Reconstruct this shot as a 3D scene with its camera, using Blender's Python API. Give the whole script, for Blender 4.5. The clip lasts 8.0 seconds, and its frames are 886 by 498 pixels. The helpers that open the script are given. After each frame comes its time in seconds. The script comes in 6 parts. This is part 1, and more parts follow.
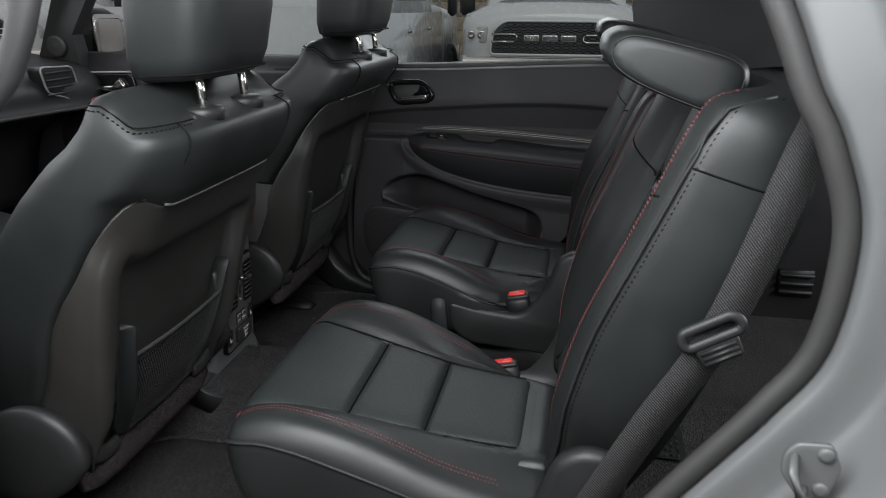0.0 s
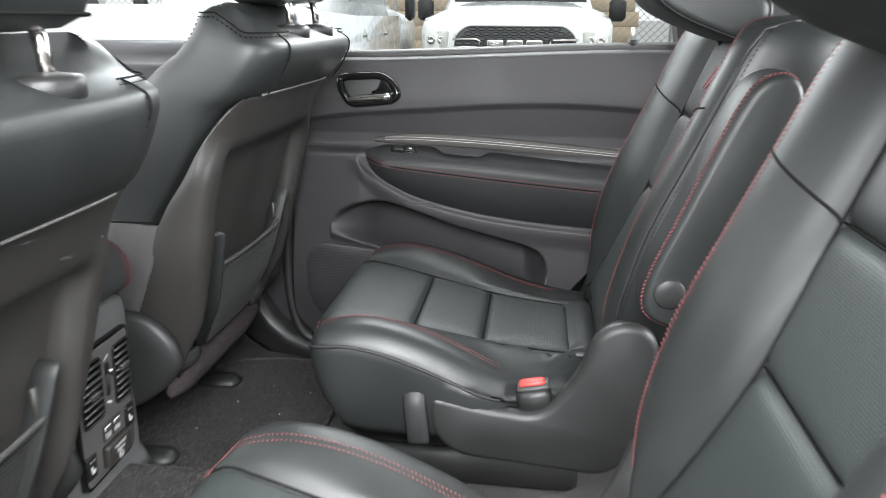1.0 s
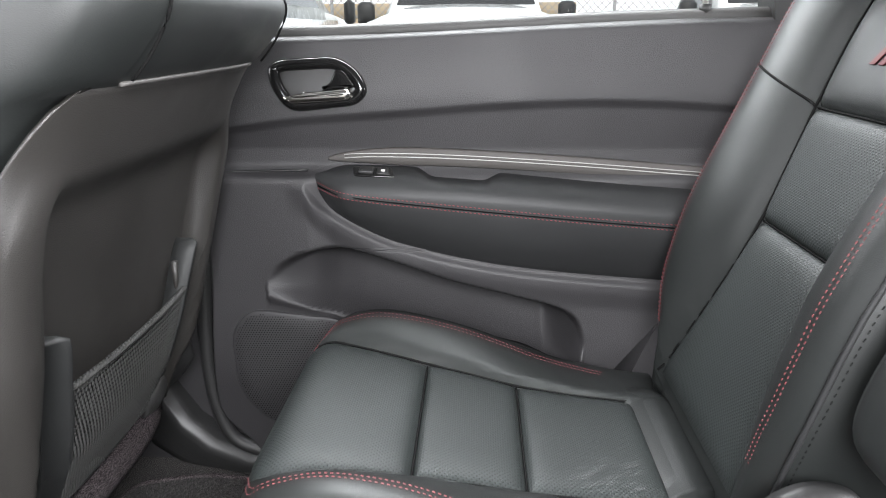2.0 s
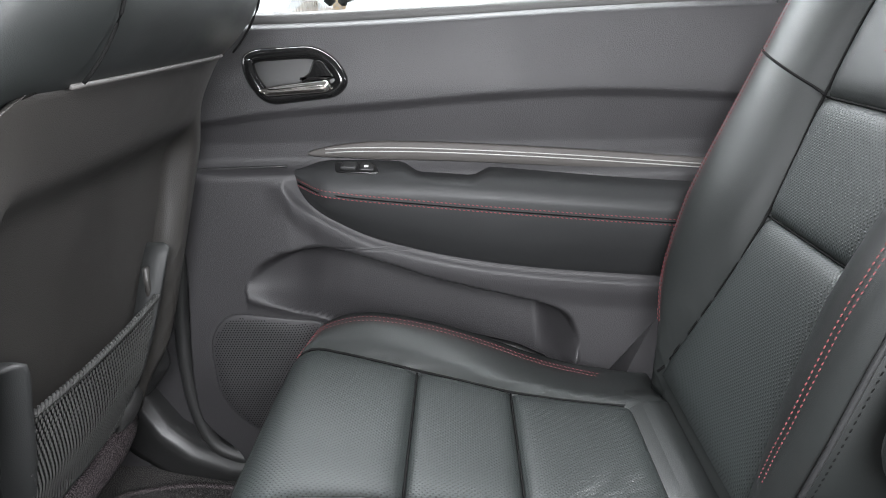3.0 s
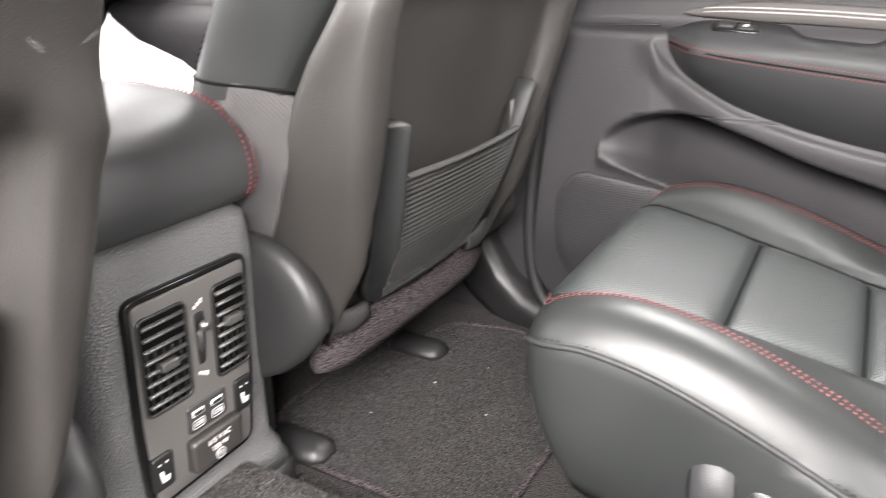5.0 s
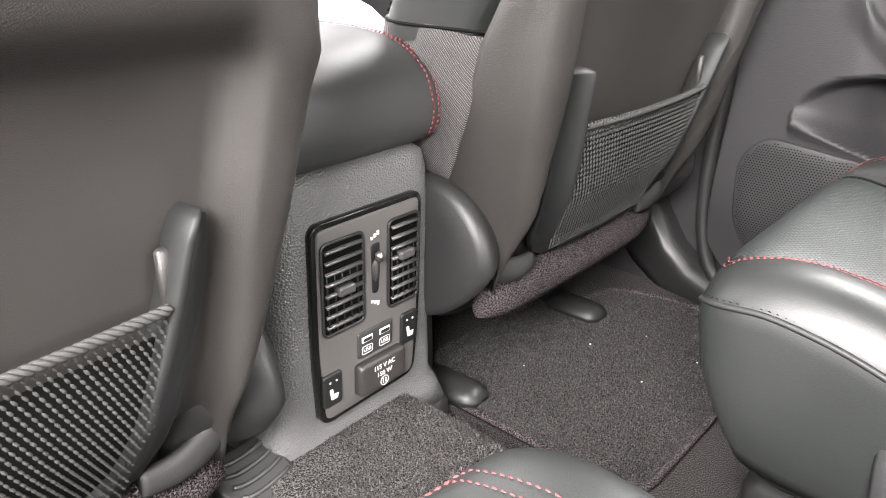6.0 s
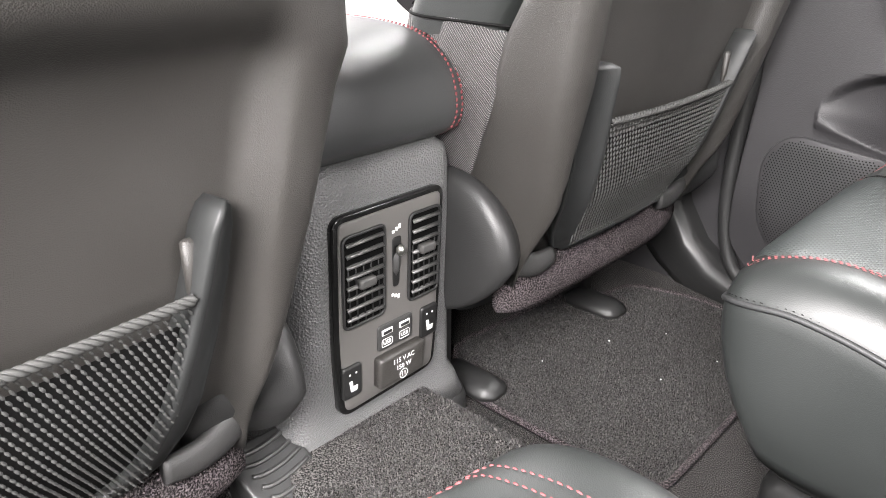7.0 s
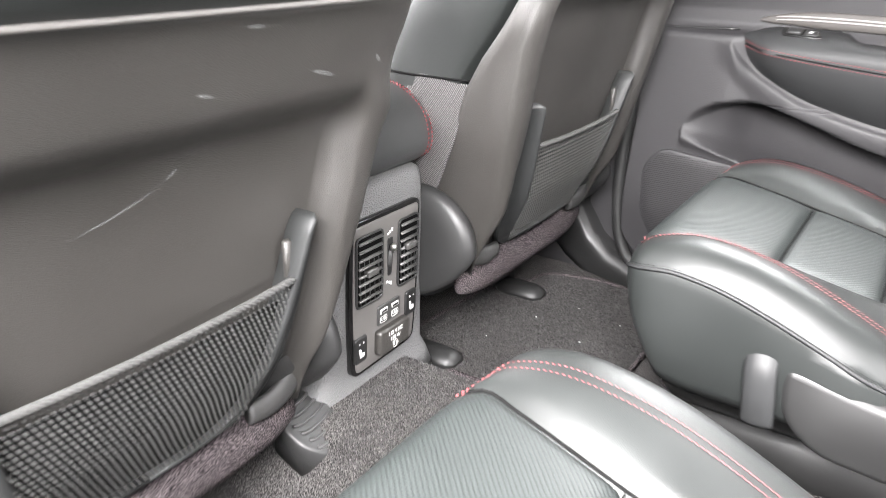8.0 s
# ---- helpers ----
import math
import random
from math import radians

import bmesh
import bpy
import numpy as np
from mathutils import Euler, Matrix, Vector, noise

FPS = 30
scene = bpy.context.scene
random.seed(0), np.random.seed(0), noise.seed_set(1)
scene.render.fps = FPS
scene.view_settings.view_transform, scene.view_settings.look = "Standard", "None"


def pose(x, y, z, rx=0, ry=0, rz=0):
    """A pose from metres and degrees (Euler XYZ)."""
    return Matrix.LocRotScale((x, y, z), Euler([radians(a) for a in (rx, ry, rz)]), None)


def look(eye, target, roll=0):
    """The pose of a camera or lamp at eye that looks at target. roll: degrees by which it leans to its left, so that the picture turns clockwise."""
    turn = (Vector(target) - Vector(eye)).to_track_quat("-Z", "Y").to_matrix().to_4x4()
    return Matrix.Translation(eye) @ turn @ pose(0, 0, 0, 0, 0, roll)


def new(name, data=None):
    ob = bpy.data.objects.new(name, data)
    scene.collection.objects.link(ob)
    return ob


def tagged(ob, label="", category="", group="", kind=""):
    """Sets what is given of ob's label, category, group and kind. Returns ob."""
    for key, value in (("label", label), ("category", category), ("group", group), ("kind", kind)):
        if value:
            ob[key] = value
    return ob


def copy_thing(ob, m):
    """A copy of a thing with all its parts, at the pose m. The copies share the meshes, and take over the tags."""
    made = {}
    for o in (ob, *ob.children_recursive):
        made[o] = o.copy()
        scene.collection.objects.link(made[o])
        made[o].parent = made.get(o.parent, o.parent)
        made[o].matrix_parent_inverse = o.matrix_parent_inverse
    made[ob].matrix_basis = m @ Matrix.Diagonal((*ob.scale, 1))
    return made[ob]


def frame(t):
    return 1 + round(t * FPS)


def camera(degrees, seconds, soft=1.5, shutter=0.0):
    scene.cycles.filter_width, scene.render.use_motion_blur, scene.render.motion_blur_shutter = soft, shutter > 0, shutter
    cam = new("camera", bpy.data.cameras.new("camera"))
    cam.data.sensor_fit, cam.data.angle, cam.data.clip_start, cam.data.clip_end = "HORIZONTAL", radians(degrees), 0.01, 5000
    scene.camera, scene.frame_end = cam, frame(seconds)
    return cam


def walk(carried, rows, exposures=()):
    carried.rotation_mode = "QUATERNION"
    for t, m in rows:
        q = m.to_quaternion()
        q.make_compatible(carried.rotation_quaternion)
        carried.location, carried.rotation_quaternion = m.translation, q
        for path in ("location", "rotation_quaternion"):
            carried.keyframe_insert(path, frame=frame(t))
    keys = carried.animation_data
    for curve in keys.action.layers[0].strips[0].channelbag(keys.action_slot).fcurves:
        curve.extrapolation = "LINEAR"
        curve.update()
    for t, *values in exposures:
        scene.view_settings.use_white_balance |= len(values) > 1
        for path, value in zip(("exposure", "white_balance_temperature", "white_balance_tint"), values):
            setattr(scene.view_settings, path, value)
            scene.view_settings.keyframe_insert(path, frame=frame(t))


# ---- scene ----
from mathutils.bvhtree import BVHTree

cam = camera(62.2, 8.0, 0.85, 0.3)
PATH = [
    (0, (0.377, -1.433, 1.384), (0.027, 0.432, 0.752), 0.2),
    (0.3, (0.329, -1.311, 1.366), (0.02, 0.565, 0.745), 0.9),
    (0.5, (0.311, -1.192, 1.346), (0.012, 0.687, 0.731), 0.4),
    (1, (0.245, -0.882, 1.29), (0.005, 1.01, 0.688), 0.3),
    (1.5, (0.156, -0.572, 1.235), (-0.006, 1.334, 0.652), 0.2),
    (1.7, (0.123, -0.471, 1.218), (-0.004, 1.44, 0.642), -0.0),
    (2.8, (0.106, -0.327, 1.218), (0.055, 1.579, 0.614), -0.9),
    (3, (0.106, -0.326, 1.227), (0.058, 1.572, 0.6), -0.9),
    (3.5, (0.107, -0.329, 1.23), (0.023, 1.563, 0.588), -0.9),
    (4, (0.107, -0.334, 1.226), (-0.141, 1.535, 0.558), -1.1),
    (4.2, (0.127, -0.344, 1.188), (-0.282, 1.508, 0.553), -1.5),
    (4.5, (0.126, -0.36, 1.161), (-0.487, 1.42, 0.485), -0.6),
    (5, (0.121, -0.386, 1.097), (-0.795, 1.238, 0.373), -0.1),
    (5.2, (0.132, -0.391, 1.086), (-0.917, 1.143, 0.346), -0.9),
    (6.3, (0.106, -0.409, 1.076), (-1.144, 0.926, 0.267), 0.1),
    (6.5, (0.107, -0.41, 1.077), (-1.154, 0.913, 0.264), 0.1),
    (7, (0.108, -0.408, 1.077), (-1.151, 0.915, 0.262), 0.1),
    (7.5, (0.116, -0.445, 1.095), (-1.077, 0.942, 0.287), 0.1),
    (7.7, (0.118, -0.498, 1.103), (-1.008, 0.958, 0.32), -0.3),
    (8, (0.177, -0.652, 1.152), (-0.863, 0.87, 0.377), 0.4),
]
EXPOSURES = [(0.0, -1.68, 6330, 10), (0.3, -0.7, 6330, 10), (0.5, 0.32, 6330, 10), (0.7, 0.4, 6370, 9), (1.0, 0.5, 6400, 9), (1.5, 0.75, 6480, 12), (2.8, 0.83, 6360, 11), (3.5, 0.83, 6370, 11), (4.1, 1.14, 6500, 13), (5.0, 1.65, 6850, 15), (6.5, 1.7, 6830, 15), (7.3, 1.72, 6720, 13), (8.0, 2.05, 6650, 13)]
walk(cam, [(t, look(eye, target, roll)) for t, eye, target, roll in PATH], EXPOSURES)

# ---------------------------------------------------------------- light
world = bpy.data.worlds.new("sky")
scene.world = world
world.use_nodes = True
wn = world.node_tree.nodes
wl = world.node_tree.links
sky = wn.new("ShaderNodeTexSky")
sky.sky_type = "NISHITA"
sky.sun_disc = False
sky.sun_elevation = radians(48)
sky.sun_rotation = radians(200)
sky.air_density, sky.dust_density, sky.ozone_density = 1.0, 4.0, 0.6
cloud = wn.new("ShaderNodeMix")
cloud.data_type = "RGBA"
cloud.inputs[0].default_value = 0.75
cloud.inputs[7].default_value = (9.0, 9.2, 9.4, 1)
wl.new(sky.outputs[0], cloud.inputs[6])
wl.new(cloud.outputs[2], wn["Background"].inputs[0])
wn["Background"].inputs[1].default_value = 0.12
sun = new("sun", bpy.data.lights.new("sun", "SUN"))
sun.data.energy, sun.data.angle, sun.data.color = 0.8, radians(25), (1.0, 0.96, 0.9)
sun.matrix_world = look((0.4, -2.2, 4.0), (0, 0, 0.8))


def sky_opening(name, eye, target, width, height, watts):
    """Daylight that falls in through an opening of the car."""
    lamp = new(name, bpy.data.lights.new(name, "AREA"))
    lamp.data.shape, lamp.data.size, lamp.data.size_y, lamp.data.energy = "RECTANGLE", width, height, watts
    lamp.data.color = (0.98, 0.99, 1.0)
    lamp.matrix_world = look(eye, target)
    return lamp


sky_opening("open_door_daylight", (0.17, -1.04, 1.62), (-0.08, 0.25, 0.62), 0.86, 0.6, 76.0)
sky_opening("front_window_daylight", (-0.78, -0.72, 1.46), (-0.38, 0.05, 0.9), 0.7, 0.32, 10.0)
sky_opening("windscreen_daylight", (-1.15, 0.0, 1.50), (0.0, 0.0, 0.85), 1.3, 0.45, 8.0)
sky_opening("tailgate_daylight", (1.9, 0.0, 1.45), (0.2, 0.0, 0.9), 1.2, 0.35, 54.0)
sky_opening("side_window_daylight", (0.1, 0.83, 1.57), (-0.12, 0.0, 0.75), 0.75, 0.22, 13.0)
sky_opening("front_side_window_daylight", (-0.62, 0.83, 1.57), (-0.40, 0.0, 0.8), 0.6, 0.2, 9.0)


# ---------------------------------------------------------------- materials
def nodes_of(name):
    m = bpy.data.materials.new(name)
    m.use_nodes = True
    t = m.node_tree
    return m, t, t.nodes, t.links, t.nodes["Principled BSDF"]


def surface(name, col, rough, grain=900.0, bump=0.15, vary=0.25, spec=0.5, metal=0.0, coat=0.0, blotch=9.0, kind="voronoi", sheen=0.0):
    """Base colour with two scales of variation, and a fine grain in relief."""
    m, t, n, l, p = nodes_of(name)
    tc = n.new("ShaderNodeTexCoord")
    big = n.new("ShaderNodeTexNoise")
    big.inputs["Scale"].default_value, big.inputs["Detail"].default_value = blotch, 4
    l.new(tc.outputs["Object"], big.inputs["Vector"])
    fine = n.new("ShaderNodeTexVoronoi" if kind == "voronoi" else "ShaderNodeTexNoise")
    fine.inputs["Scale"].default_value = grain
    l.new(tc.outputs["Object"], fine.inputs["Vector"])
    ramp = n.new("ShaderNodeMix")
    ramp.data_type = "RGBA"
    lo, hi = 1 - vary, 1 + vary
    ramp.inputs[6].default_value = (col[0] * lo, col[1] * lo, col[2] * lo, 1)
    ramp.inputs[7].default_value = (col[0] * hi, col[1] * hi, col[2] * hi, 1)
    l.new(big.outputs["Fac"], ramp.inputs[0])
    l.new(ramp.outputs[2], p.inputs["Base Color"])
    mr = n.new("ShaderNodeMapRange")
    mr.inputs[1].default_value, mr.inputs[2].default_value = 0.3, 0.7
    mr.inputs[3].default_value, mr.inputs[4].default_value = max(rough - 0.07, 0.02), min(rough + 0.07, 1)
    l.new(big.outputs["Fac"], mr.inputs[0])
    l.new(mr.outputs[0], p.inputs["Roughness"])
    b = n.new("ShaderNodeBump")
    b.inputs["Strength"].default_value, b.inputs["Distance"].default_value = bump, 1.0 / grain
    l.new(fine.outputs[0], b.inputs["Height"])
    l.new(b.outputs[0], p.inputs["Normal"])
    p.inputs["Metallic"].default_value = metal
    p.inputs["Specular IOR Level"].default_value = spec
    p.inputs["Coat Weight"].default_value = coat
    p.inputs["Coat Roughness"].default_value = 0.05
    p.inputs["Sheen Weight"].default_value = sheen
    return m


def perforated(name, col, rough, pitch=0.0038, hole=0.25):
    """Leather with rows of small holes, laid out along the panel's own length and width."""
    m, t, n, l, p = nodes_of(name)
    uv = n.new("ShaderNodeUVMap")
    mp = n.new("ShaderNodeMapping")
    mp.inputs["Rotation"].default_value = (0, 0, radians(45))
    l.new(uv.outputs[0], mp.inputs[0])
    v = n.new("ShaderNodeTexVoronoi")
    v.voronoi_dimensions = "2D"
    v.inputs["Scale"].default_value, v.inputs["Randomness"].default_value = 1 / pitch, 0.0
    l.new(mp.outputs[0], v.inputs["Vector"])
    r = n.new("ShaderNodeMapRange")
    r.interpolation_type = "SMOOTHSTEP"
    r.inputs[1].default_value, r.inputs[2].default_value = hole - 0.1, hole + 0.1
    l.new(v.outputs["Distance"], r.inputs[0])
    tc = n.new("ShaderNodeTexCoord")
    big = n.new("ShaderNodeTexNoise")
    big.inputs["Scale"].default_value, big.inputs["Detail"].default_value = 11, 4
    l.new(tc.outputs["Object"], big.inputs["Vector"])
    leather = n.new("ShaderNodeMix")
    leather.data_type = "RGBA"
    leather.inputs[6].default_value = (col[0] * 0.8, col[1] * 0.8, col[2] * 0.8, 1)
    leather.inputs[7].default_value = (col[0] * 1.2, col[1] * 1.2, col[2] * 1.2, 1)
    l.new(big.outputs["Fac"], leather.inputs[0])
    mix = n.new("ShaderNodeMix")
    mix.data_type = "RGBA"
    mix.inputs[6].default_value = (col[0] * 0.12, col[1] * 0.12, col[2] * 0.12, 1)
    l.new(leather.outputs[2], mix.inputs[7])
    l.new(r.outputs[0], mix.inputs[0])
    l.new(mix.outputs[2], p.inputs["Base Color"])
    b = n.new("ShaderNodeBump")
    b.inputs["Strength"].default_value, b.inputs["Distance"].default_value = 0.5, 0.0006
    l.new(r.outputs[0], b.inputs["Height"])
    l.new(b.outputs[0], p.inputs["Normal"])
    p.inputs["Roughness"].default_value, p.inputs["Specular IOR Level"].default_value = rough, 0.32
    return m


def pile(name, col, scale):
    """Short cut pile: bright tips over dark roots."""
    m, t, n, l, p = nodes_of(name)
    tc = n.new("ShaderNodeTexCoord")
    tuft = n.new("ShaderNodeTexNoise")
    tuft.inputs["Scale"].default_value, tuft.inputs["Detail"].default_value, tuft.inputs["Roughness"].default_value = scale, 3, 0.7
    wear = n.new("ShaderNodeTexNoise")
    wear.inputs["Scale"].default_value, wear.inputs["Detail"].default_value = 7, 5
    l.new(tc.outputs["Object"], tuft.inputs["Vector"])
    l.new(tc.outputs["Object"], wear.inputs["Vector"])
    r = n.new("ShaderNodeMapRange")
    r.inputs[1].default_value, r.inputs[2].default_value = 0.44, 0.62
    l.new(tuft.outputs["Fac"], r.inputs[0])
    mix = n.new("ShaderNodeMix")
    mix.data_type = "RGBA"
    mix.inputs[6].default_value = (col[0] * 0.10, col[1] * 0.10, col[2] * 0.10, 1)
    mix.inputs[7].default_value = (col[0] * 2.2, col[1] * 2.2, col[2] * 2.2, 1)
    l.new(r.outputs[0], mix.inputs[0])
    worn = n.new("ShaderNodeMix")
    worn.data_type, worn.blend_type = "RGBA", "MULTIPLY"
    worn.inputs[0].default_value = 0.5
    l.new(mix.outputs[2], worn.inputs[6])
    l.new(wear.outputs["Fac"], worn.inputs[7])
    l.new(worn.outputs[2], p.inputs["Base Color"])
    b = n.new("ShaderNodeBump")
    b.inputs["Strength"].default_value, b.inputs["Distance"].default_value = 0.9, 0.002
    l.new(r.outputs[0], b.inputs["Height"])
    l.new(b.outputs[0], p.inputs["Normal"])
    p.inputs["Roughness"].default_value, p.inputs["Specular IOR Level"].default_value = 0.95, 0.1
    return m


def twill(name, col, pitch=0.0016):
    """Diagonal woven cloth: raised ribs crossed by a finer thread."""
    m, t, n, l, p = nodes_of(name)
    tc = n.new("ShaderNodeTexCoord")
    heights = []
    for turn, scale in ((40, 1.0), (-50, 2.1)):
        mp, wv = n.new("ShaderNodeMapping"), n.new("ShaderNodeTexWave")
        mp.inputs["Rotation"].default_value = (0, radians(turn), 0)
        wv.inputs["Scale"].default_value, wv.inputs["Distortion"].default_value = scale * 0.3142 / pitch, 0.6
        l.new(tc.outputs["Object"], mp.inputs[0])
        l.new(mp.outputs[0], wv.inputs["Vector"])
        heights.append(wv.outputs["Fac"])
    both = n.new("ShaderNodeMath")
    both.operation = "MULTIPLY"
    l.new(heights[0], both.inputs[0])
    l.new(heights[1], both.inputs[1])
    mix = n.new("ShaderNodeMix")
    mix.data_type = "RGBA"
    mix.inputs[6].default_value, mix.inputs[7].default_value = (col[0] * 0.3, col[1] * 0.3, col[2] * 0.3, 1), (col[0] * 2.4, col[1] * 2.4, col[2] * 2.4, 1)
    l.new(both.outputs[0], mix.inputs[0])
    l.new(mix.outputs[2], p.inputs["Base Color"])
    b = n.new("ShaderNodeBump")
    b.inputs["Strength"].default_value, b.inputs["Distance"].default_value = 0.6, 0.0008
    l.new(both.outputs[0], b.inputs["Height"])
    l.new(b.outputs[0], p.inputs["Normal"])
    p.inputs["Roughness"].default_value, p.inputs["Specular IOR Level"].default_value = 0.85, 0.2
    return m


def glass_of(name, tint=(1, 1, 1), rough=0.0):
    m, t, n, l, p = nodes_of(name)
    tr = n.new("ShaderNodeBsdfTransparent")
    tr.inputs[0].default_value = (*tint, 1)
    gl = n.new("ShaderNodeBsdfGlossy")
    gl.inputs["Roughness"].default_value = 0.02
    fr = n.new("ShaderNodeFresnel")
    fr.inputs[0].default_value = 1.45
    mx = n.new("ShaderNodeMixShader")
    l.new(fr.outputs[0], mx.inputs[0])
    l.new(tr.outputs[0], mx.inputs[1])
    l.new(gl.outputs[0], mx.inputs[2])
    l.new(mx.outputs[0], n["Material Output"].inputs[0])
    return m


LEATHER = surface("black leather", (0.0140, 0.0156, 0.0152), 0.45, 1150, 0.12, 0.2, spec=0.40)
# the same black leather, paled for the daylight that the console lid catches
LEATHER_LIT = surface("lid leather paled for light", (0.034, 0.035, 0.035), 0.46, 1150, 0.10, 0.15, spec=0.45)
LEATHER_SIDE = surface("black vinyl", (0.019, 0.0195, 0.02), 0.52, 1000, 0.14, 0.2, spec=0.28)
PERF = perforated("perforated leather", (0.0215, 0.0255, 0.0248), 0.50)
PLASTIC = surface("charcoal plastic", (0.026, 0.0257, 0.0254), 0.48, 1100, 0.25, 0.15)
CONSOLE = surface("grained console plastic", (0.095, 0.095, 0.095), 0.46, 430, 0.6, 0.15)
PLASTIC_DOOR = surface("grained door plastic", (0.0225, 0.0216, 0.0229), 0.52, 750, 0.22, 0.18, spec=0.36)
PLASTIC_SOFT = surface("soft black plastic", (0.016, 0.016, 0.016), 0.45, 1000, 0.15, 0.2, spec=0.4)
SHELL = surface("brown-black plastic", (0.024, 0.0222, 0.0203), 0.46, 1000, 0.32, 0.14, spec=0.7)
SEAL = surface("grey-black rubber seal", (0.032, 0.031, 0.030), 0.6, 900, 0.2, 0.2)
# near-black colour for the shade behind the nets and in the grille holes
GAP_SHADE = surface("near-black gap shade", (0.006, 0.006, 0.006), 0.9, 900, 0.2, 0.2, spec=0.1)
GLOSS = surface("gloss black", (0.006, 0.006, 0.006), 0.12, 300, 0.01, 0.2, spec=0.35, coat=0.15)
VENT_DARK = surface("vent black", (0.008, 0.008, 0.008), 0.5, 800, 0.1, 0.2)
# near-black: the shade inside the console vents, put into the colour
VENT_SHADE = surface("vent shade black", (0.002, 0.002, 0.002), 0.8, 800, 0.1, 0.2, spec=0.05)
SLAT = surface("satin slat plastic", (0.05, 0.049, 0.048), 0.38, 900, 0.05, 0.1)
FRAME = surface("pocket frame plastic", (0.0165, 0.0172, 0.0172), 0.5, 1000, 0.12, 0.12, spec=0.4)
PANEL_GREY = surface("graphite panel", (0.078, 0.074, 0.071), 0.40, 900, 0.05, 0.1)
CHROME = surface("chrome", (0.75, 0.72, 0.68), 0.12, 300, 0.02, 0.08, metal=1.0)
STEEL = surface("zinc steel", (0.45, 0.45, 0.42), 0.35, 300, 0.1, 0.2, metal=1.0)
STRIP = surface("woven dark metal strip", (0.052, 0.048, 0.045), 0.62, 1400, 0.2, 0.12, spec=0.35)
SILVER = surface("silver line", (0.30, 0.295, 0.285), 0.45, 600, 0.05, 0.1, metal=0.2)
THREAD_RED = surface("red thread", (0.125, 0.027, 0.030), 0.85, 2500, 0.3, 0.25, kind="noise")
THREAD_BLACK = surface("black thread", (0.006, 0.006, 0.006), 0.9, 2500, 0.3, 0.25, spec=0.08, kind="noise")
RED = surface("red plastic", (0.55, 0.035, 0.03), 0.45, 900, 0.05, 0.1)
RED_PRINT = surface("red emblem", (0.09, 0.012, 0.015), 0.65, 900, 0.1, 0.15)
CARPET = pile("charcoal carpet", (0.10, 0.095, 0.093), 620)
MAT = pile("carpet mat", (0.078, 0.075, 0.074), 660)
FLEECE = pile("grey-purple felt", (0.12, 0.102, 0.107), 620)
FABRIC = twill("woven side fabric", (0.085, 0.082, 0.082), 0.0025)
NET = surface("black net cord", (0.034, 0.034, 0.033), 0.75, 1500, 0.4, 0.3, spec=0.25, kind="noise")
RUBBER = surface("black rubber", (0.012, 0.012, 0.012), 0.55, 400, 0.1, 0.2)
WEBBING = twill("seat belt webbing", (0.038, 0.037, 0.037), 0.0026)
BODY_GREY = surface("grey car paint", (0.12, 0.123, 0.123), 0.5, 1500, 0.02, 0.04, coat=0.1)
WHITE_PAINT = surface("white car paint", (0.8, 0.81, 0.8), 0.25, 1500, 0.02, 0.03, coat=0.8)
WHITE_PRINT = surface("white print", (0.55, 0.55, 0.54), 0.5, 900, 0.02, 0.05)
PAPER = surface("white paper", (0.82, 0.83, 0.84), 0.7, 600, 0.1, 0.04)
YELLOW = surface("yellow tape", (0.7, 0.5, 0.03), 0.5, 600, 0.05, 0.1)
LINER = surface("grey headliner", (0.13, 0.13, 0.13), 0.9, 700, 0.4, 0.1, kind="noise")
BOUNCE_GROUND = surface("pale concrete", (0.30, 0.295, 0.28), 0.9, 90, 0.6, 0.35, blotch=3.0, kind="noise")
GRILLE = surface("grey grille plastic", (0.07, 0.075, 0.08), 0.45, 500, 0.1, 0.2)
TYRE = surface("tyre rubber", (0.02, 0.02, 0.02), 0.75, 200, 0.3, 0.2)
WIRE = surface("galvanised wire", (0.3, 0.3, 0.3), 0.5, 300, 0.1, 0.2, metal=0.7)
WOOD = surface("tan boards", (0.42, 0.33, 0.22), 0.8, 60, 0.3, 0.25, blotch=6, kind="noise")
SCUFF, _t, _n, _l, _p = nodes_of("chalky scuff")
_p.inputs["Base Color"].default_value, _p.inputs["Roughness"].default_value = (0.3, 0.31, 0.31, 1), 0.8
_k, _r = _n.new("ShaderNodeTexNoise"), _n.new("ShaderNodeMapRange")
_k.inputs["Scale"].default_value, _k.inputs["Detail"].default_value = 260, 4
_r.inputs[1].default_value, _r.inputs[2].default_value, _r.inputs[3].default_value, _r.inputs[4].default_value = 0.42, 0.65, 0.0, 0.13
_l.new(_k.outputs["Fac"], _r.inputs[0])
_l.new(_r.outputs[0], _p.inputs["Alpha"])
SCUFF_SHELL = SCUFF.copy()
SCUFF_SHELL.node_tree.nodes["Map Range"].inputs[4].default_value = 0.4
GLASS = glass_of("window glass", (0.93, 0.97, 0.96))
LAMP_GLASS = surface("lamp glass", (0.55, 0.55, 0.52), 0.1, 60, 0.3, 0.4, coat=0.8)


# ---------------------------------------------------------------- mesh helpers
def smooth01(a, b, v):
    u = min(max((v - a) / (b - a), 0.0), 1.0)
    return u * u * (3 - 2 * u)


